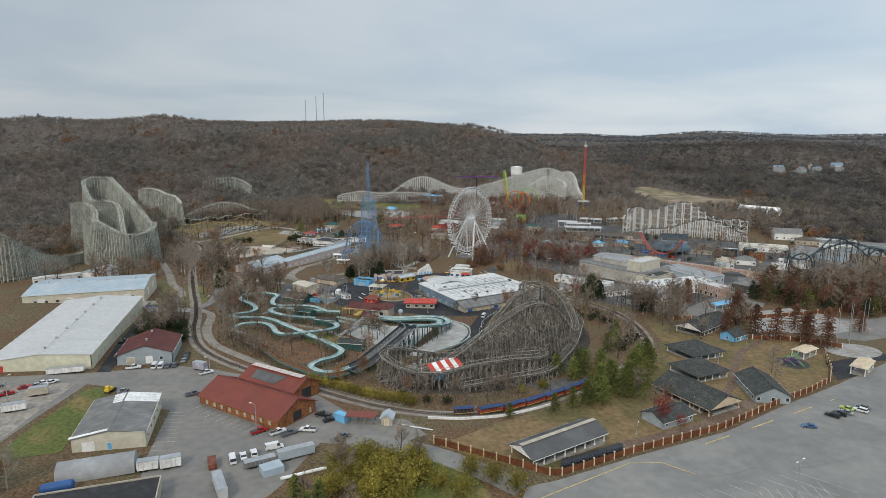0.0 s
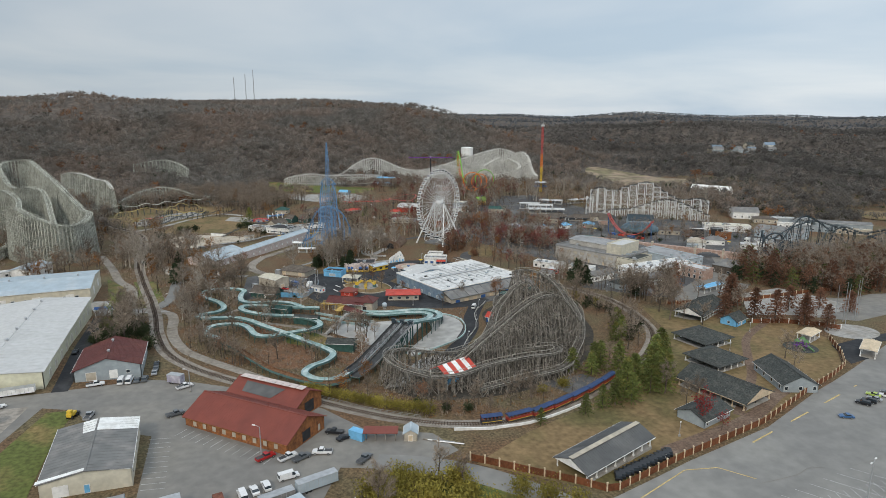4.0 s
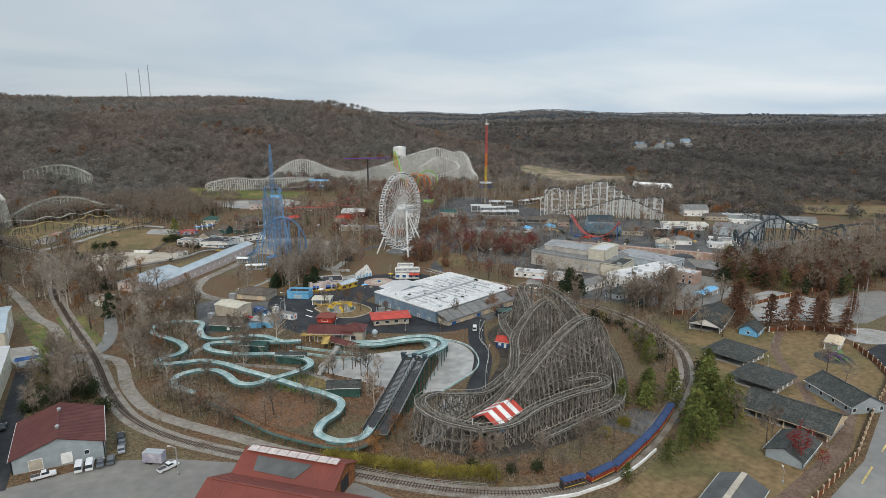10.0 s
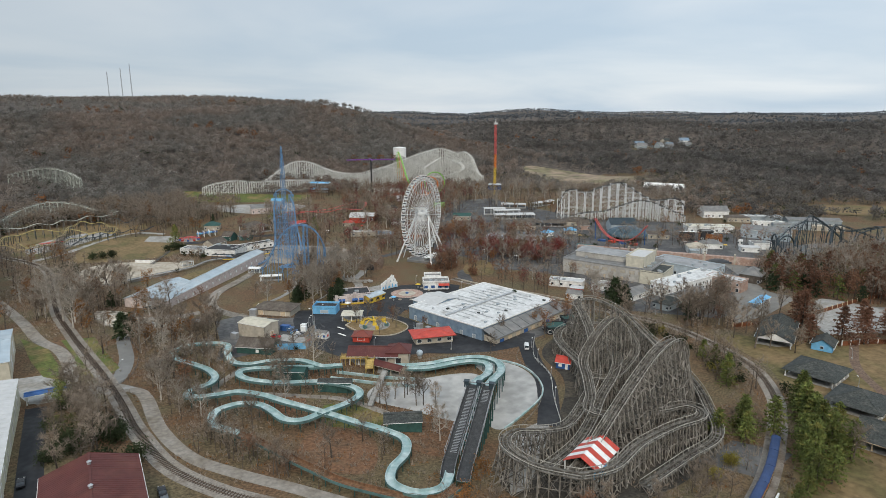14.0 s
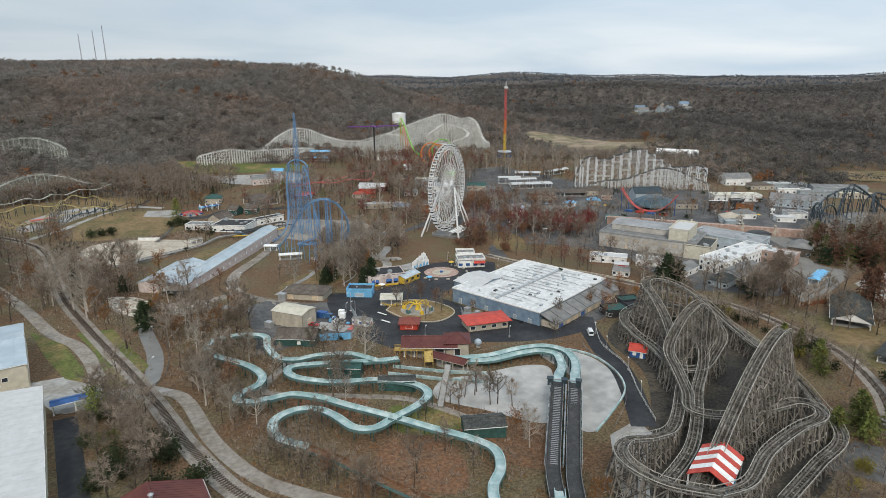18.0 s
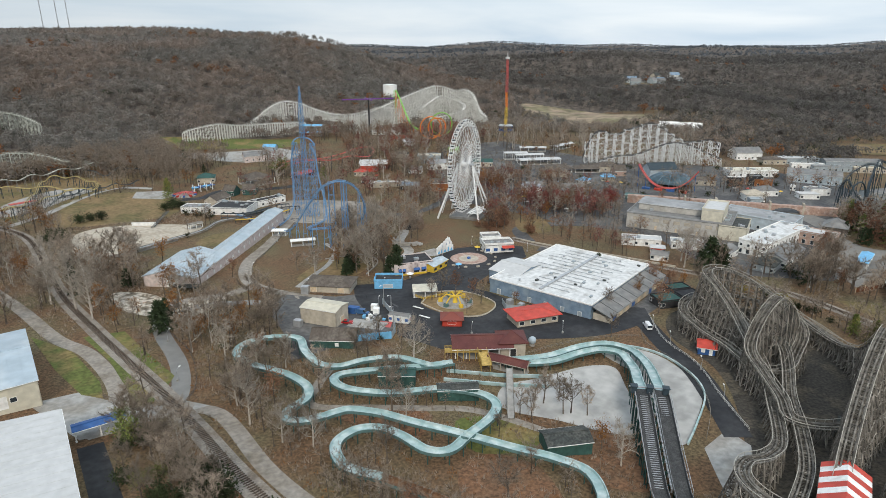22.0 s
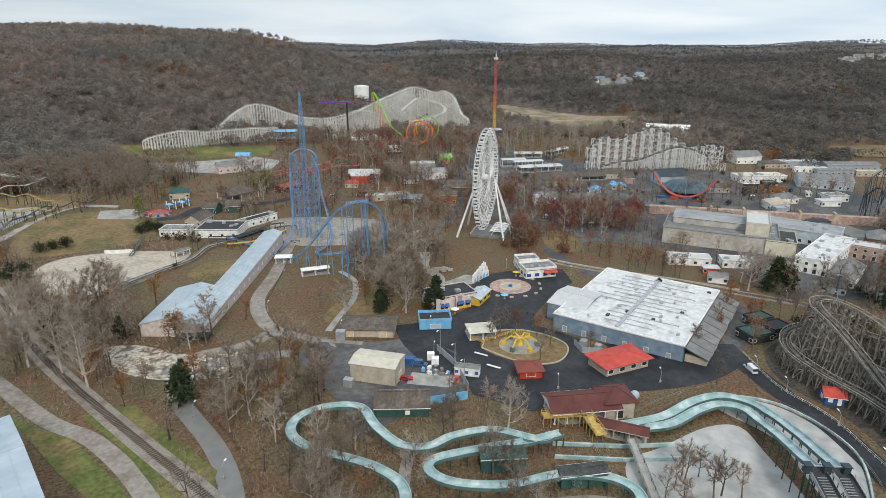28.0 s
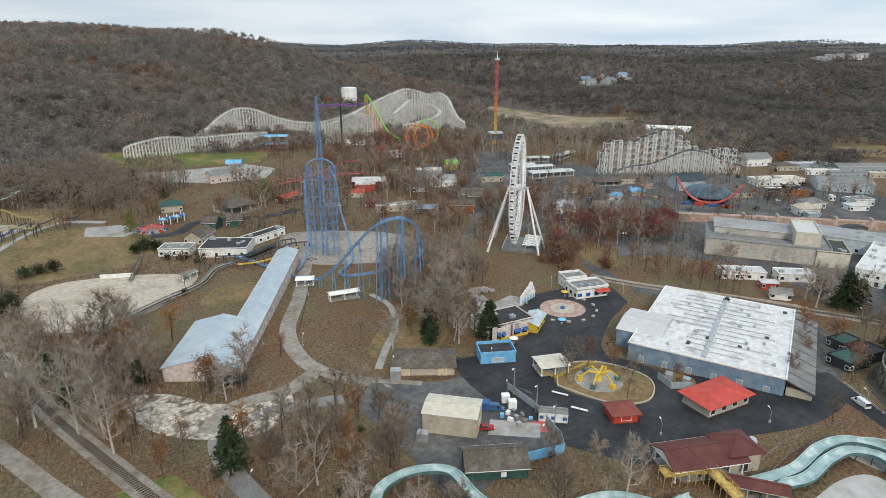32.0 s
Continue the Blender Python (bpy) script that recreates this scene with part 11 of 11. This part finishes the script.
def coach(i, L, first=False):
    p = rl[i]
    d = rl[min(i + 4, len(rl) - 1)] - rl[i - 4]
    rot = math.atan2(d[1], d[0])
    z = gz(*p) + .4
    c, s = math.cos(rot), math.sin(rot)
    P = lambda a, b, zz: (p[0] + c * a - s * b, p[1] + s * a + c * b, z + zz)
    th = thing("train_engine" if first else "train_coach", (p[0], p[1], z), "small red and black park engine" if first else "red and yellow park train coach with a blue roof", "train", "" if first else "coaches of the park train")
    g = Geo()
    g.box(P(0, 0, .45), (L, 1.9, .35), rot)
    part("underframe", g, M_DARKSTEEL, th)
    g = Geo()
    g.box(P(0, 0, 1.05), (L - .2, 2.0, .85), rot)
    part("side", g, M_COACHRED if not first else M_BLACKROOF, th, "red lower side with yellow line")
    for b in (-1.02, 1.02):
        g = Geo()
        g.box(P(0, b, .75), (L - .3, .05, .16), rot)
        part("trim_line", g, M_YELLOW, th)
    n = int(L / 1.1)
    for k in range(n + 1):
        a = -L / 2 + .15 + (L - .3) * k / n
        for b in (-.95, .95):
            g = Geo()
            g.box(P(a, b, 1.95), (.14, .1, 1.0), rot)
            part("pillar", g, M_COACHRED, th)
    g = Geo()
    prof = [(-1.25, 2.4), (-1.0, 2.62), (-.4, 2.8), (.4, 2.8), (1.0, 2.62), (1.25, 2.4)]
    for a in (-L / 2, L / 2):
        for b, zz in prof:
            g.v.append(P(a, b, zz))
    m = len(prof)
    g.f = [(k, k + 1, k + m + 1, k + m) for k in range(m - 1)] + [tuple(range(m))[::-1], tuple(range(m, 2 * m)), (0, m, 2 * m - 1, m - 1)]
    part("roof", g, M_TRAINROOF, th, "deep blue curved roof")
    for k in range(int(L / 1.3)):
        a = -L / 2 + .8 + k * 1.3
        g = Geo()
        g.box(P(a, 0, 1.5), (.4, 1.7, .5), rot)
        part("bench", g, M_TIMBER, th)
    for a in (-L * .33, L * .33):
        g = Geo()
        for b in (-.55, .55):
            g.tube([P(a, b - .08, .1), P(a, b + .08, .1)], .34, 10)
        part("wheelset", g, M_DARKSTEEL, th)


coach(pos, 7.0, True)
for k in range(6):
    pos += 20
    coach(pos, 9.3)
g = Geo()
wl = resample(np.array([(-101, -291.5), (-90, -294), (-76, -293.5), (-62, -289.5), (-52, -286)], float), 3)
for a, b in zip(wl, wl[1:]):
    g.beam((*a, gz(*a) + .4), (*b, gz(*b) + .4), .4, .9)
solid("track_kerb", g, M_WHITE, "low white painted wall beside the train", "wall", kind="structure")


# timber deck at the gable of the long shed
gd = thing("gable_deck", (-173, -27, gz(-173, -27)), "dark timber deck at the shed gable", "deck")
g = Geo()
g.box((-171.5, -27, gz(-172, -27) + 1.5), (12, 4.5, .25), radians(-40))
part("floor", g, M_SHINGLE, gd)
for k in range(5):
    for s in (-1, 1):
        a = -5.6 + 2.8 * k
        x, y = -171.5 + a * .766 + s * 2.1 * .643, -27 - a * .643 + s * 2.1 * .766
        g = Geo()
        g.box((x, y, gz(x, y) + 1.3), (.2, .2, 2.8))
        part("post", g, M_SHINGLE, gd)
for s in (-1, 1):
    g = Geo()
    for zz in (2.1, 2.6):
        g.beam((-171.5 - 5.6 * .766 + s * 1.35, -27 + 5.6 * .643 + s * 1.6, gz(-172, -27) + zz), (-171.5 + 5.6 * .766 + s * 1.35, -27 - 5.6 * .643 + s * 1.6, gz(-172, -27) + zz), .1)
    part("rail", g, M_SHINGLE, gd)
# boulders of the stream bed
brng = random.Random(5)
g = Geo()
for k in range(170):
    x, y = brng.uniform(-199, -158), brng.uniform(-60, -16)
    if not inside(np.array([(-199, -16), (-188, -21), (-180, -36), (-168, -46), (-158, -42), (-162, -54), (-178, -60), (-192, -50), (-199, -36)]), x, y):
        continue
    sz = brng.uniform(.3, 1.3)
    z = gz(x, y)
    g.tube([(x, y, z - .1), (x + .1, y, z + sz * .35), (x, y + .1, z + sz * .6)], [sz * .8, sz * .7, sz * .3], 6)
solid("boulders", g, M_RUBBLE, "pale boulders along the drained stream bed", "stones", kind="stuff")
# walls round the lagoon and the lawn
for nm, pts, h, m, lab in (("stone_wall", [(-205, 52), (-190, 43), (-172, 48), (-156, 57)], 1.2, M_CONC, "pale stone wall below the lagoon"),
                           ("plot_kerb", [(-104, -22), (-86, -26), (-84, -40), (-98, -54)], .5, M_CONC, "low pale kerb round the grass plot"),
                           ("court_kerb", [(-97, -99), (-85, -92), (-74, -100), (-72, -116), (-84, -123), (-94, -116), (-97, -99)], .45, M_TAN, "low tan kerb round the spider ride"),
                           ("rail_cutting_wall", [(26, -132), (16, -104), (4, -78), (-4, -56)], 1.0, M_TAN, "low tan wall along the railway")):
    g = Geo()
    ln_ = resample(spline(pts, 6), 2.0)
    for p, q in zip(ln_, ln_[1:]):
        g.beam((p[0], p[1], gz(*p) + h / 2), (q[0], q[1], gz(*q) + h / 2), .4, h)
    solid(nm, g, m, lab, "wall", kind="structure")
railing([(-128, -66), (-118, -74), (-112, -80)], "yard_rail", "dark rail beside the garage", m=M_DARKSTEEL)
railing([(-190, -62), (-186, -92), (-190, -118), (-196, -128)], "lane_rail", "dark rail beside the pale lane", m=M_DARKSTEEL, gap=3.5)
for kind, color, x, y, rot in (("pickup", "red", -246, -246, 30), ("pickup", "white", -250, -252, 30), ("car", "grey", -252, -238, 30), ("pickup", "white", -258, -262, 60), ("van", "white", -256, -246, 30), ("car", "black", -134, -285, 20), ("pickup", "grey", -131, -299, 40)):
    car(kind, color, x, y, rot)

# globe and plant enclosure before the hall
gl = thing("globe", (-86, -153, gz(-86, -153)), "blue and white painted globe on a plinth", "globe")
g = Geo()
zg = gz(-86, -153)
for k in range(7):
    a0, a1 = -math.pi / 2 + math.pi * k / 7, -math.pi / 2 + math.pi * (k + 1) / 7
    g.tube([(-86, -153, zg + 2.1 + 1.4 * math.sin(a0)), (-86, -153, zg + 2.1 + 1.4 * math.sin(a1))], [max(.02, 1.4 * math.cos(a0)), max(.02, 1.4 * math.cos(a1))], 16, False)
part("ball", g, M_BLUEROOF, gl)
g = Geo()
g.cyl((-86, -153, zg), .9, .8, 12)
part("plinth", g, M_CONC, gl)
hoarding([(-70, -118), (-73, -124), (-68.5, -129)], 2.4, M_GREYWALL, "blue-grey plant screen beside the hall")
boxed("generator", "white cooling unit behind the plant screen", "machine", -68.5, -121, (2.6, 2.2, 2.6), 16, M_PALEROOF)
boxed("generator", "grey cooling unit behind the plant screen", "machine", -66.8, -126, (2.2, 2.2, 2.2), 16, M_GALV)
for k in range(8):
    a = radians(200 + k * 26)
    boxed("planter", "low stone planter on the plaza edge", "planter", -45 + 13.5 * math.cos(a), -63 + 13.5 * math.sin(a), (1.6, 1.0, .6), 200 + k * 26 + 90, M_TAN, group="plaza planters")
